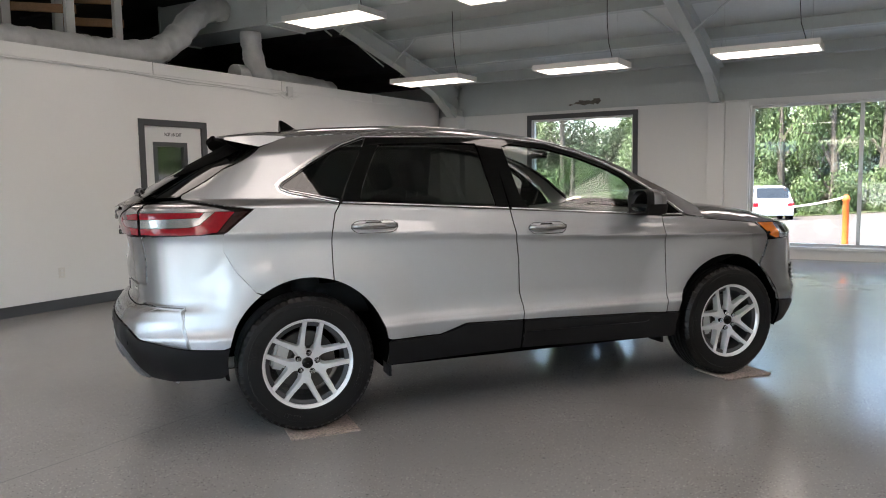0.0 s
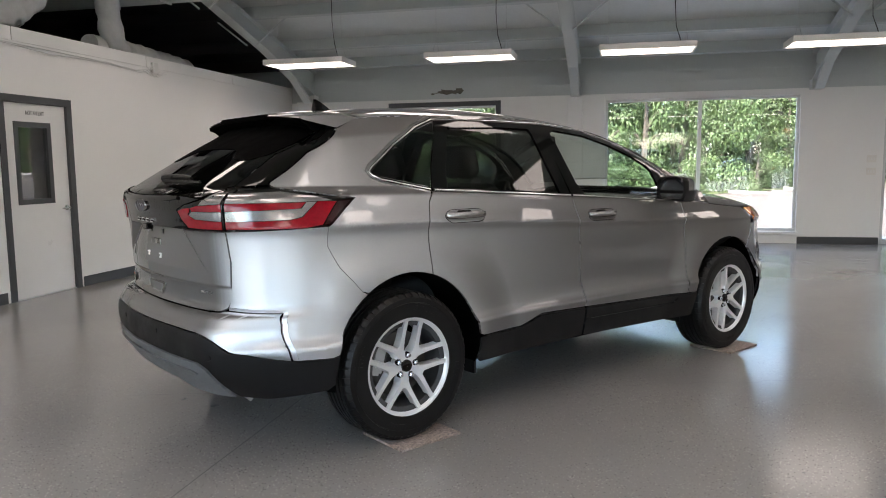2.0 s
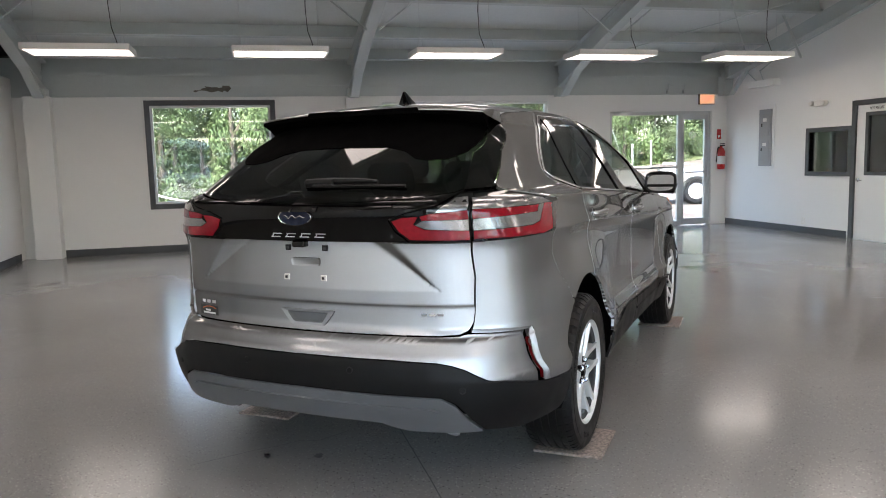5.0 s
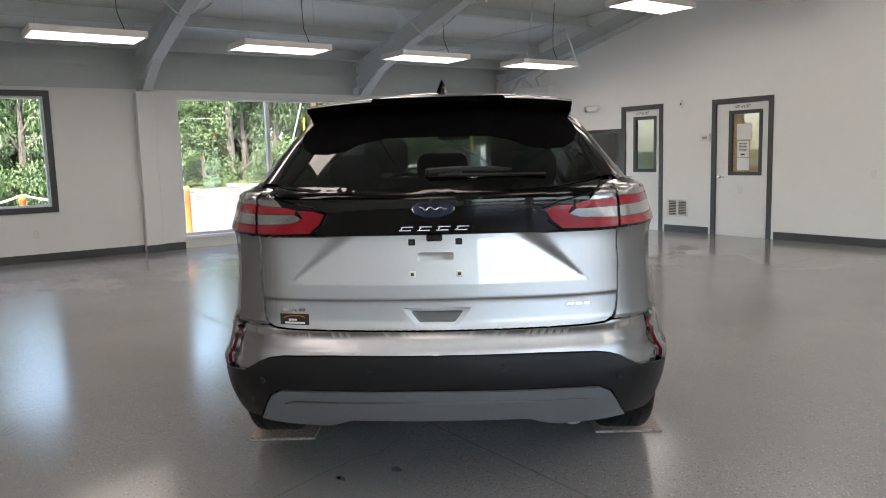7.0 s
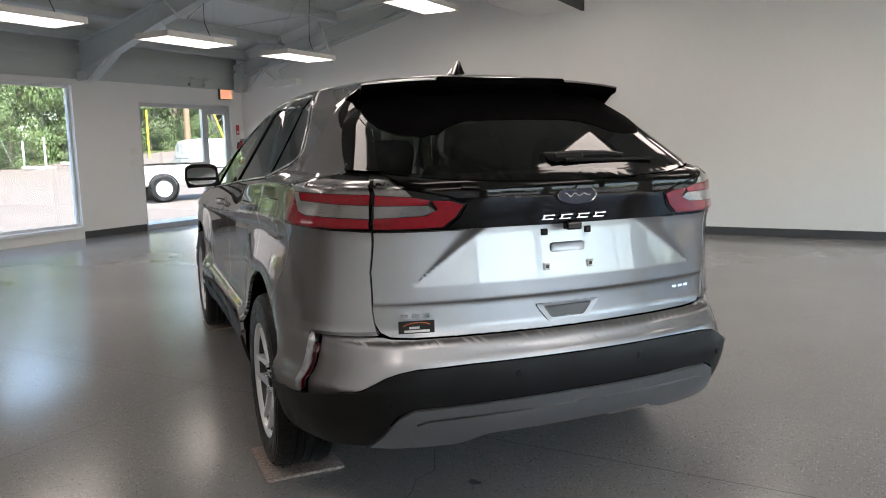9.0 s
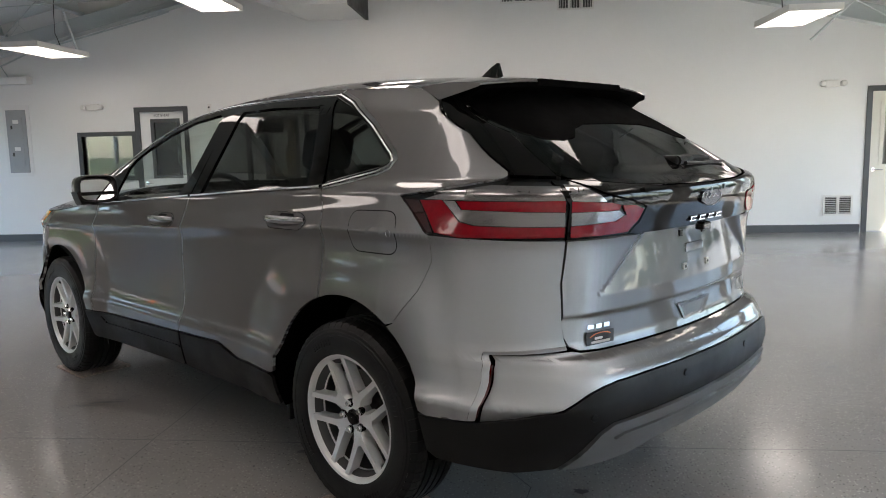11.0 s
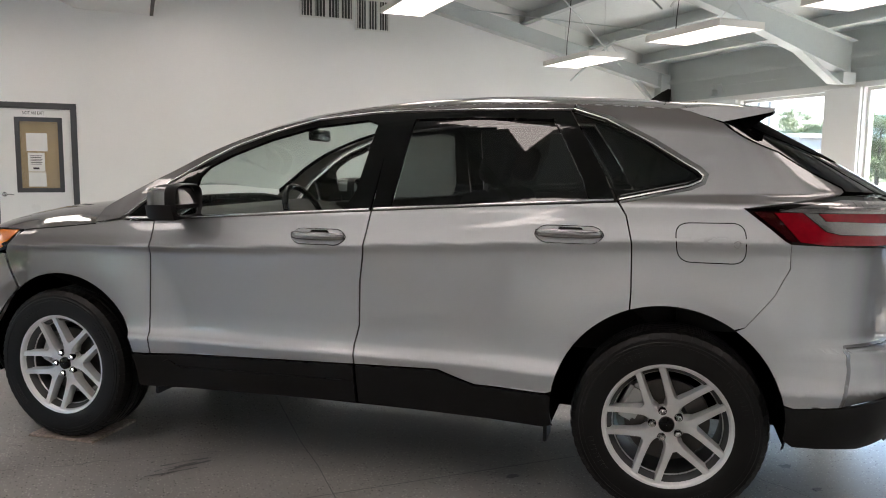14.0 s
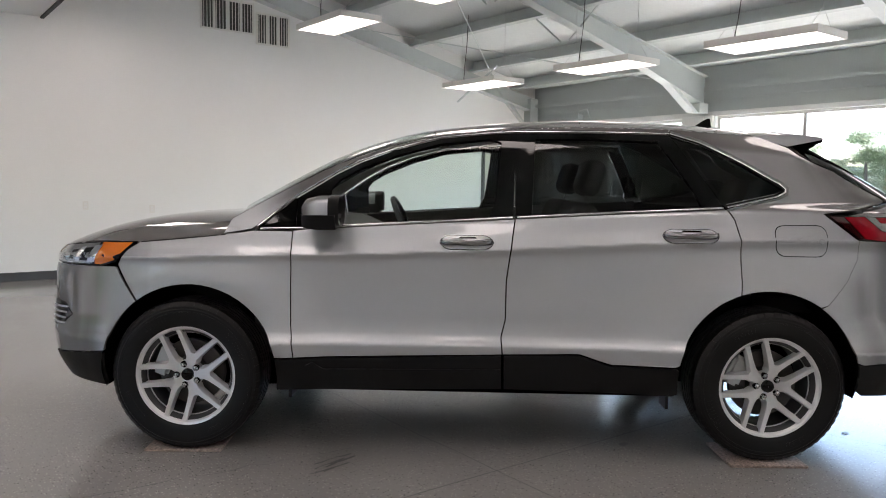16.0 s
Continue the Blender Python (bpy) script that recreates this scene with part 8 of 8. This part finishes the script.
# door mirrors
for s in (1, -1):
    bm = bmesh.new()
    rings = []
    for x, hw, z0, z1 in ((0.842, 0.030, 1.175, 1.230), (0.812, 0.085, 1.140, 1.265), (0.757, 0.105, 1.130, 1.280), (0.698, 0.107, 1.132, 1.283)):
        zc, hz = (z0 + z1) / 2, (z1 - z0) / 2
        rings.append([bm.verts.new((x, s * (0.985 + hw * math.copysign(abs(math.cos(q)) ** 0.55, math.cos(q))), zc + hz * math.copysign(abs(math.sin(q)) ** 0.55, math.sin(q)))) for q in (j * math.tau / 24 for j in range(24))])
    for a, b in zip(rings, rings[1:]):
        for j in range(24):
            bm.faces.new((a[j], a[(j + 1) % 24], b[(j + 1) % 24], b[j]))
    bm.faces.new(rings[0])
    mir = part("door_mirror", bm, M_PAINT, car, "door mirror with a silver cap", smooth=50)
    bm = bmesh.new()
    rim_v = []
    for x, k_ in ((0.704, 1.035), (0.662, 1.02), (0.654, 0.97), (0.662, 0.90), (0.688, 0.89)):
        rim_v.append([bm.verts.new((x, s * (0.985 + 0.104 * k_ * math.copysign(abs(math.cos(q)) ** 0.55, math.cos(q))), 1.208 + 0.072 * k_ * math.copysign(abs(math.sin(q)) ** 0.55, math.sin(q)))) for q in (j * math.tau / 24 for j in range(24))])
    for a, b in zip(rim_v, rim_v[1:]):
        for j in range(24):
            bm.faces.new((a[j], a[(j + 1) % 24], b[(j + 1) % 24], b[j]))
    part("mirror_rim", bm, M_CLAD, mir, "black mirror rim", smooth=50)
    bm = bmesh.new()
    lean = math.tan(radians(15))
    bm.faces.new([bm.verts.new((0.680 + lean * 0.064 * sn, s * (0.985 + 0.094 * cs), 1.208 + 0.064 * sn)) for cs, sn in ((math.copysign(abs(math.cos(q)) ** 0.55, math.cos(q)), math.copysign(abs(math.sin(q)) ** 0.55, math.sin(q))) for q in (j * math.tau / 24 for j in range(24)))])
    part("mirror_glass", bm, M_MIRROR, mir, "mirror glass")
    bm = bmesh.new()
    rings = []
    for x, hw, z0, z1 in ((0.834, 0.072, 1.132, 1.186), (0.812, 0.092, 1.126, 1.188), (0.757, 0.110, 1.120, 1.190), (0.670, 0.112, 1.122, 1.190)):
        rings.append([bm.verts.new(p) for p in ((x, s * (0.985 - hw), z0 + 0.01), (x, s * (0.985 + hw * 0.8), z0), (x, s * (0.985 + hw), z1), (x, s * (0.985 - hw), z1))])
    for a, b in zip(rings, rings[1:]):
        for j in range(4):
            bm.faces.new((a[j], a[(j + 1) % 4], b[(j + 1) % 4], b[j]))
    bm.faces.new(rings[0])
    bm.faces.new(rings[-1])
    bx(bm, 0.74, 0.83, *sorted((s * 0.855, s * 0.90)), 1.122, 1.160)
    part("mirror_base", bm, M_CLAD, mir, "black mirror base", smooth=40)

# end of the tail pipe, seen under the valance
bm = tube(bmesh.new(), [(-1.75, -0.545, 0.34), (-1.98, -0.545, 0.325), (-2.08, -0.545, 0.292), (-2.105, -0.545, 0.268)], 0.033, 16)
part("tail_pipe", bm, M_ALU, car, "steel tail pipe turned down", smooth=50)

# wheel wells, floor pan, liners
both("inner_liner", S((1.22, 1.08), (0.9, 1.09), (-1.2, 1.235), (-1.6, 1.20), (-1.6, 0.36), (-0.9, 0.36), (0.95, 0.36), (1.55, 0.36), (1.55, 1.03)), M_LINER_SHADE, car, "dark inner lining of the flanks", surf=lambda u, z: skin(u, z) - Vector((0, 0.045 + (0.40 if min(math.hypot(u - ARCHES[0][0], z - ARCHES[0][1]), math.hypot(u - ARCHES[1][0], z - ARCHES[1][1])) < 0.5 else 0), 0)), gap=0, grid=0.05)
# sheets added just inside the skin, near-black so that the gaps look shaded
both("gap_backing", S((-1.60, 1.10), (-1.60, 0.90), (-0.9, 0.90), (0.9, 0.66), (1.60, 0.86), (1.60, 1.0), (0.9, 1.06), (-0.2, 1.14), (-1.2, 1.20)), M_LINER_SHADE, car, "dark sheet added for the shade in the panel gaps", surf=lambda u, z: skin(u, z) - Vector((0, 0.016, 0)), gap=0, grid=0.05, lip=0.002)
across("gap_backing", R((0.0, 1.10), (0.70, 1.10), (0.86, 1.05), (0.86, 0.72), (0.84, 0.56), (0.0, 0.56)), M_LINER_SHADE, car, "dark sheet added for the shade in the tailgate gaps", surf=lambda u, z: skin(u, z) * 0.978 + Vector((0, 0, z * 0.022)) + Vector((0.010, 0, 0)), gap=0, grid=0.05, lip=0.002)
for i, s in ((0, 1), (0, -1), (1, 1), (1, -1)):
    cx, cz = ARCHES[i]
    bm = bmesh.new()
    rings = []
    for r_, y in ((ARCH_R + 0.002, 0.970), (ARCH_R + 0.02, 0.90), (ARCH_R + 0.02, 0.55)):
        rings.append([bm.verts.new((cx + r_ * math.cos(radians(a)), s * (min(y, side_y(cx + r_ * math.cos(radians(a)), max(cz + r_ * math.sin(radians(a)), 0.3)) - 0.006)), cz + r_ * math.sin(radians(a)))) for a in range(-12, 193, 6)])
    for a, b in zip(rings, rings[1:]):
        for j in range(len(a) - 1):
            bm.faces.new((a[j], a[j + 1], b[j + 1], b[j]))
    bm.faces.new(rings[-1])
    part("wheel_well", bm, M_LINER_SHADE, car, "black wheel-arch liner", smooth=40)
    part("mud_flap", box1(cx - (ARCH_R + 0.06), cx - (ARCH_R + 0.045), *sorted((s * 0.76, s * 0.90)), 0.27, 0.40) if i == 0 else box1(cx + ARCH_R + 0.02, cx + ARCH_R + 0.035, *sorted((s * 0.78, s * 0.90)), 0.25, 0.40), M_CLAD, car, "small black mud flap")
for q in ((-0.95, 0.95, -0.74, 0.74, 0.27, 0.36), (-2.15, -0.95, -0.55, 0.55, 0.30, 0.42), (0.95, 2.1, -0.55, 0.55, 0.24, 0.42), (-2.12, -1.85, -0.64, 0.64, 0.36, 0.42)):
    part("underbody", box1(*q), M_LINER_SHADE, car, "dark underbody panel")
for s in (1, -1):
    bm = bmesh.new()
    tube(bm, [(-1.9, s * 0.50, 0.335), (-2.12, s * 0.50, 0.33), (-2.20, s * 0.50, 0.318)], 0.028, 14)
    part("tailpipe", bm, M_DISC, car, "short steel tailpipe", smooth=50)

# wheels
TYRE_R, WHEEL_Z = 0.372, 0.384


def wheel_parts(w, s):
    """Alloy wheel with five split spokes; s is +1 on the left."""
    face = 0.100                     # outer face from the tyre's middle plane
    bm = bmesh.new()
    prof = [(0.232, -0.105), (0.25, -0.118), (0.30, -0.124), (0.345, -0.118), (0.362, -0.100), (0.369, -0.075)]
    for k in range(-2, 3):
        c = k * 0.036
        prof += [(0.372, c - 0.013), (0.372, c + 0.011), (0.365, c + 0.013), (0.365, c + 0.021)] if k < 2 else [(0.372, c - 0.013), (0.371, c + 0.004)]
    prof += [(0.364, 0.100), (0.345, 0.118), (0.335, 0.119), (0.332, 0.1225), (0.30, 0.124), (0.27, 0.121), (0.25, 0.118), (0.235, 0.108)]
    lathe(bm, prof, 72)
    part("tyre", bm, M_RUBBER, w, "black tyre with worn shoulder blocks", smooth=28)
    bm = bmesh.new()
    for k in range(56):
        m = Matrix.Rotation(k * math.tau / 56, 4, "Y")
        for q in (1, -1):
            prism(bm, [(q * 0.060, 0.3728), (q * 0.078, 0.3725), (q * 0.1015, 0.3655), (q * 0.118, 0.3475), (q * 0.112, 0.340), (q * 0.060, 0.36)], -0.0125, 0.0125, "X", m=m @ Matrix.Rotation(radians(6), 4, "Z"))
    part("tread", bm, M_RUBBER, w, "rubber shoulder blocks")["kind"] = "stuff"
    bm = bmesh.new()
    for a0, n in ((0.25, 9), (1.9, 6), (3.4, 9), (5.0, 7)):
        for k in range(n):
            m = Matrix.Rotation(a0 + k * 0.058, 4, "Y")
            bx(bm, 0.284, 0.306, *sorted((s * 0.1225, s * 0.1252)), -0.0055, 0.0055, m)
    lathe(bm, [(0.322, s * 0.1215), (0.3215, s * 0.1245), (0.317, s * 0.1245), (0.3165, s * 0.1225)], 72)
    part("sidewall_lettering", bm, M_RUBBER, w, "raised sidewall bars and rib")["kind"] = "stuff"
    bm = bmesh.new()
    lathe(bm, [(0.232, -0.100), (0.205, -0.09), (0.200, 0.02), (0.214, 0.085), (0.229, 0.098)], 64)
    part("barrel", bm, M_RIMIN, w, "dark inner barrel", smooth=50)
    bm = bmesh.new()
    lathe(bm, [(0.248, s * 0.100), (0.2495, s * 0.110), (0.246, s * 0.116), (0.237, s * 0.115), (0.231, s * 0.108), (0.224, s * 0.088), (0.206, s * 0.06)], 72)
    part("rim", bm, M_RIM, w, "silver rim flange", smooth=50)
    # five Y spokes
    def bar(bm, pts):
        """A spoke along points (radius, angle, half width, front, back)."""
        rings = []
        for i, (r, a, hw, fr, bk) in enumerate(pts):
            p = Vector((r * math.cos(a), 0, r * math.sin(a)))
            q0, q1 = pts[max(i - 1, 0)], pts[min(i + 1, len(pts) - 1)]
            d = (Vector((q1[0] * math.cos(q1[1]), 0, q1[0] * math.sin(q1[1]))) - Vector((q0[0] * math.cos(q0[1]), 0, q0[0] * math.sin(q0[1])))).normalized()
            n = Vector((-d.z, 0, d.x))
            rings.append([bm.verts.new(p + n * o * hw + Vector((0, s * y, 0))) for o, y in ((-1.25, bk), (-1.0, fr - 0.007), (-0.80, fr), (0.80, fr), (1.0, fr - 0.007), (1.25, bk))])
        for a_, b_ in zip(rings, rings[1:]):
            for j in range(6):
                bm.faces.new((a_[j], a_[(j + 1) % 6], b_[(j + 1) % 6], b_[j]))
        bm.faces.new(rings[0])
        bm.faces.new(rings[-1])
    for k in range(5):
        a0 = radians(36 + 72 * k)
        bm = bmesh.new()
        bar(bm, [(0.03, a0, 0.026, 0.082, 0.04), (0.070, a0, 0.029, 0.084, 0.04), (0.098, a0, 0.030, 0.087, 0.042), (0.112, a0, 0.028, 0.0885, 0.045)])
        for q in (1, -1):
            bar(bm, [(0.080, a0 + q * 0.10, 0.0190, 0.0860, 0.040), (0.105, a0 + q * 0.190, 0.0165, 0.0890, 0.044), (0.140, a0 + q * 0.300, 0.0140, 0.093, 0.052), (0.185, a0 + q * 0.380, 0.0125, 0.099, 0.060), (0.234, a0 + q * 0.430, 0.0135, 0.107, 0.070)])
        part("spoke", bm, M_RIM, w, "silver split spoke", smooth=35)
    bm = bmesh.new()
    lathe(bm, [(0.001, s * 0.080), (0.062, s * 0.080), (0.070, s * 0.072), (0.072, s * 0.04)], 40)
    part("hub", bm, M_RIM, w, smooth=40)
    bm = bmesh.new()
    lathe(bm, [(0.001, s * 0.0945), (0.024, s * 0.0945), (0.029, s * 0.0915), (0.031, s * 0.080)], 32)
    part("centre_cap", bm, M_GLOSSBLACK, w, "black centre cap", smooth=40)
    for k in range(5):
        a = radians(72 + 72 * k)
        c = Vector((0.054 * math.cos(a), 0, 0.054 * math.sin(a)))
        # black ring in place of the shade that a sunk nut has round it
        bm = bmesh.new()
        lathe(bm, [(0.0160, s * 0.070), (0.0160, s * 0.0860), (0.0150, s * 0.0866), (0.0135, s * 0.0850), (0.010, s * 0.078)], 16, m=Matrix.Translation(c))
        part("lug_seat", bm, M_GLOSSBLACK, w, "black ring for the shade round the lug nut", smooth=40)
        bm = bmesh.new()
        lathe(bm, [(0.0128, s * 0.078), (0.0128, s * 0.097), (0.0095, s * 0.101), (0.001, s * 0.102)], 6, m=Matrix.Translation(c))
        part("lug_nut", bm, M_CHROME, w, "chrome lug nut")
    bm = bmesh.new()
    lathe(bm, [(0.07, s * 0.018), (0.163, s * 0.018), (0.165, s * 0.012), (0.165, -s * 0.010), (0.07, -s * 0.012)], 48)
    lathe(bm, [(0.001, s * 0.045), (0.075, s * 0.045), (0.085, s * 0.02)], 32)
    part("brake_disc", bm, M_DISC, w, "grey brake disc", smooth=40)
    bm = bmesh.new()
    m = Matrix.Rotation(radians(-25 if s > 0 else 205), 4, "Y")
    bx(bm, 0.105, 0.185, -0.05, 0.045, -0.075, 0.075, m)
    bmesh.ops.recalc_face_normals(bm, faces=bm.faces)
    bmesh.ops.bevel(bm, geom=bm.edges[:], offset=0.015, segments=2, affect="EDGES")
    part("brake_caliper", bm, M_ALU, w, "grey brake caliper", smooth=40)


for s in (1, -1):
    first = None
    for x in (1.4245, -1.4245):
        w = new("wheel")
        w.parent = car
        w["label"] = "split-spoke silver alloy wheel with black tyre"
        w.matrix_basis = pose(x, s * 0.848, WHEEL_Z, 0, {(1, 1): 3, (1, -1): 0, (-1, 1): -34, (-1, -1): -9}[(s, 1 if x > 0 else -1)], 0)
        if first is None:
            wheel_parts(w, s)
            first = w
        else:
            for ch in first.children:
                o = ch.copy()
                scene.collection.objects.link(o)
                o.parent = w

# cabin
bm = bmesh.new()
prism(bm, [(0.45, 0.45), (1.15, 0.45), (1.15, 1.10), (1.0, 1.145), (0.75, 1.125), (0.55, 1.03), (0.48, 0.80)], -0.74, 0.74)
bmesh.ops.recalc_face_normals(bm, faces=bm.faces)
bmesh.ops.bevel(bm, geom=bm.edges[:], offset=0.03, segments=2, affect="EDGES")
part("dashboard", bm, M_DASH, car, "dark dashboard", smooth=40)
bm = bmesh.new()
rot = pose(0.38, 0.37, 1.09, 0, -64, 0)
ring = []
for k in range(33):
    a = k * math.tau / 32
    ring.append(rot @ Vector((0.185 * math.cos(a), 0.185 * math.sin(a), 0)))
tube(bm, ring, 0.016, 10, caps=False)
tube(bm, [rot @ Vector((-0.17, 0, 0)), rot @ Vector((0, 0, -0.02)), rot @ Vector((0, 0.17, 0))], 0.018, 8)
tube(bm, [rot @ Vector((0, -0.17, 0)), rot @ Vector((0, 0, -0.02)), Vector((0.62, 0.37, 0.98))], 0.028, 8)
part("steering_wheel", bm, M_GLOSSBLACK, car, "black steering wheel", smooth=60)


def cushion(x0, x1, y0, y1, z0, z1, r, m=None):
    bm = rbx(x0, x1, y0, y1, z0, z1, r, 4)
    if m:
        bmesh.ops.transform(bm, matrix=m, verts=bm.verts)
    return bm


for y in (0.38, -0.38):
    st_ = part("front_seat", cushion(-0.42, 0.12, y - 0.25, y + 0.25, 0.56, 0.72, 0.06), M_SEAT, car, "charcoal front seat", smooth=50)
    tilt = pose(-0.40, y, 0.66, 0, -16, 0)
    part("backrest", cushion(-0.10, 0.07, -0.25, 0.25, 0.0, 0.62, 0.07, tilt), M_SEAT, st_, smooth=50)
    part("headrest", cushion(-0.07, 0.05, -0.13, 0.13, 0.66, 0.86, 0.05, tilt), M_SEAT, st_, smooth=50)
    part("headrest_post", tube(bmesh.new(), [tilt @ Vector((-0.01, 0.05, 0.6)), tilt @ Vector((-0.01, 0.05, 0.7))], 0.007, 8), M_CHROME, st_)
bench = part("rear_seat", cushion(-1.35, -0.82, -0.64, 0.64, 0.58, 0.76, 0.06), M_SEAT, car, "charcoal rear bench", smooth=50)
tilt = pose(-1.32, 0, 0.70, 0, -20, 0)
part("backrest", cushion(-0.10, 0.07, -0.64, 0.64, 0.0, 0.55, 0.07, tilt), M_SEAT, bench, smooth=50)
for y in (0.42, -0.42, 0.0):
    part("headrest", cushion(-0.06, 0.04, y - 0.12, y + 0.12, 0.57, 0.74, 0.045, tilt), M_SEAT, bench, smooth=50)
part("load_floor", box1(-2.2, -1.45, -0.62, 0.62, 0.70, 0.78), M_SEAT, car, "dark load floor")
part("load_cover", box1(-2.20, -1.62, -0.62, 0.62, 1.10, 1.12), M_SEAT, car, "dark load cover")
across("headliner", [(-1.60, 0), (-1.60, 0.90), (0.12, 0.90), (0.2, 0)], M_DASH, car, "dark headlining", surf=lambda a, b: roof_surf(a, b) - Vector((0, 0, 0.035)), gap=0, grid=0.12, lip=0.004)
both("pillar_lining", cant, M_HEADLINER, car, "pale lining inside the windscreen pillar", surf=lambda u, z: skin(u, z) - Vector((0, 0.020, 0.004)), gap=0, lip=0.01)
both("door_trim", S((0.75, 1.125), (-1.15, 1.24), (-1.15, 0.98), (-0.86, 0.78), (-0.84, 0.5), (0.75, 0.5)), M_DASH, car, "dark inner door trim", surf=lambda u, z: skin(u, min(z, 1.16)) * 1.0 - Vector((0, 0.085, min(z, 1.16) - z)), gap=0, grid=0.1)
im = part("inner_mirror", rbx(0.47, 0.50, -0.12, 0.12, 1.50, 1.565, 0.012), M_GLOSSBLACK, car, "black inner mirror", smooth=50)
part("mirror_stalk", tube(bmesh.new(), [(0.495, 0, 1.55), (0.54, 0, 1.585)], 0.014, 8), M_GLOSSBLACK, im)

# carpet pads under the wheels
for x, y in ((1.45, 0.80), (1.52, -0.88), (-1.42, 0.84), (-1.36, -0.88)):
    bm = rbx(-0.19, 0.19, -0.165, 0.165, 0.0, 0.0125, 0.003, 1)
    o = solid("wheel_pad", bm, M_CARPET, "speckled brown carpet square under a tyre", "mat", "pads under the wheels")
    o.matrix_world = pose(0, 0, 0, 0, 0, CAR_TURN) @ pose(x, y, 0.0, 0, 0, 2)
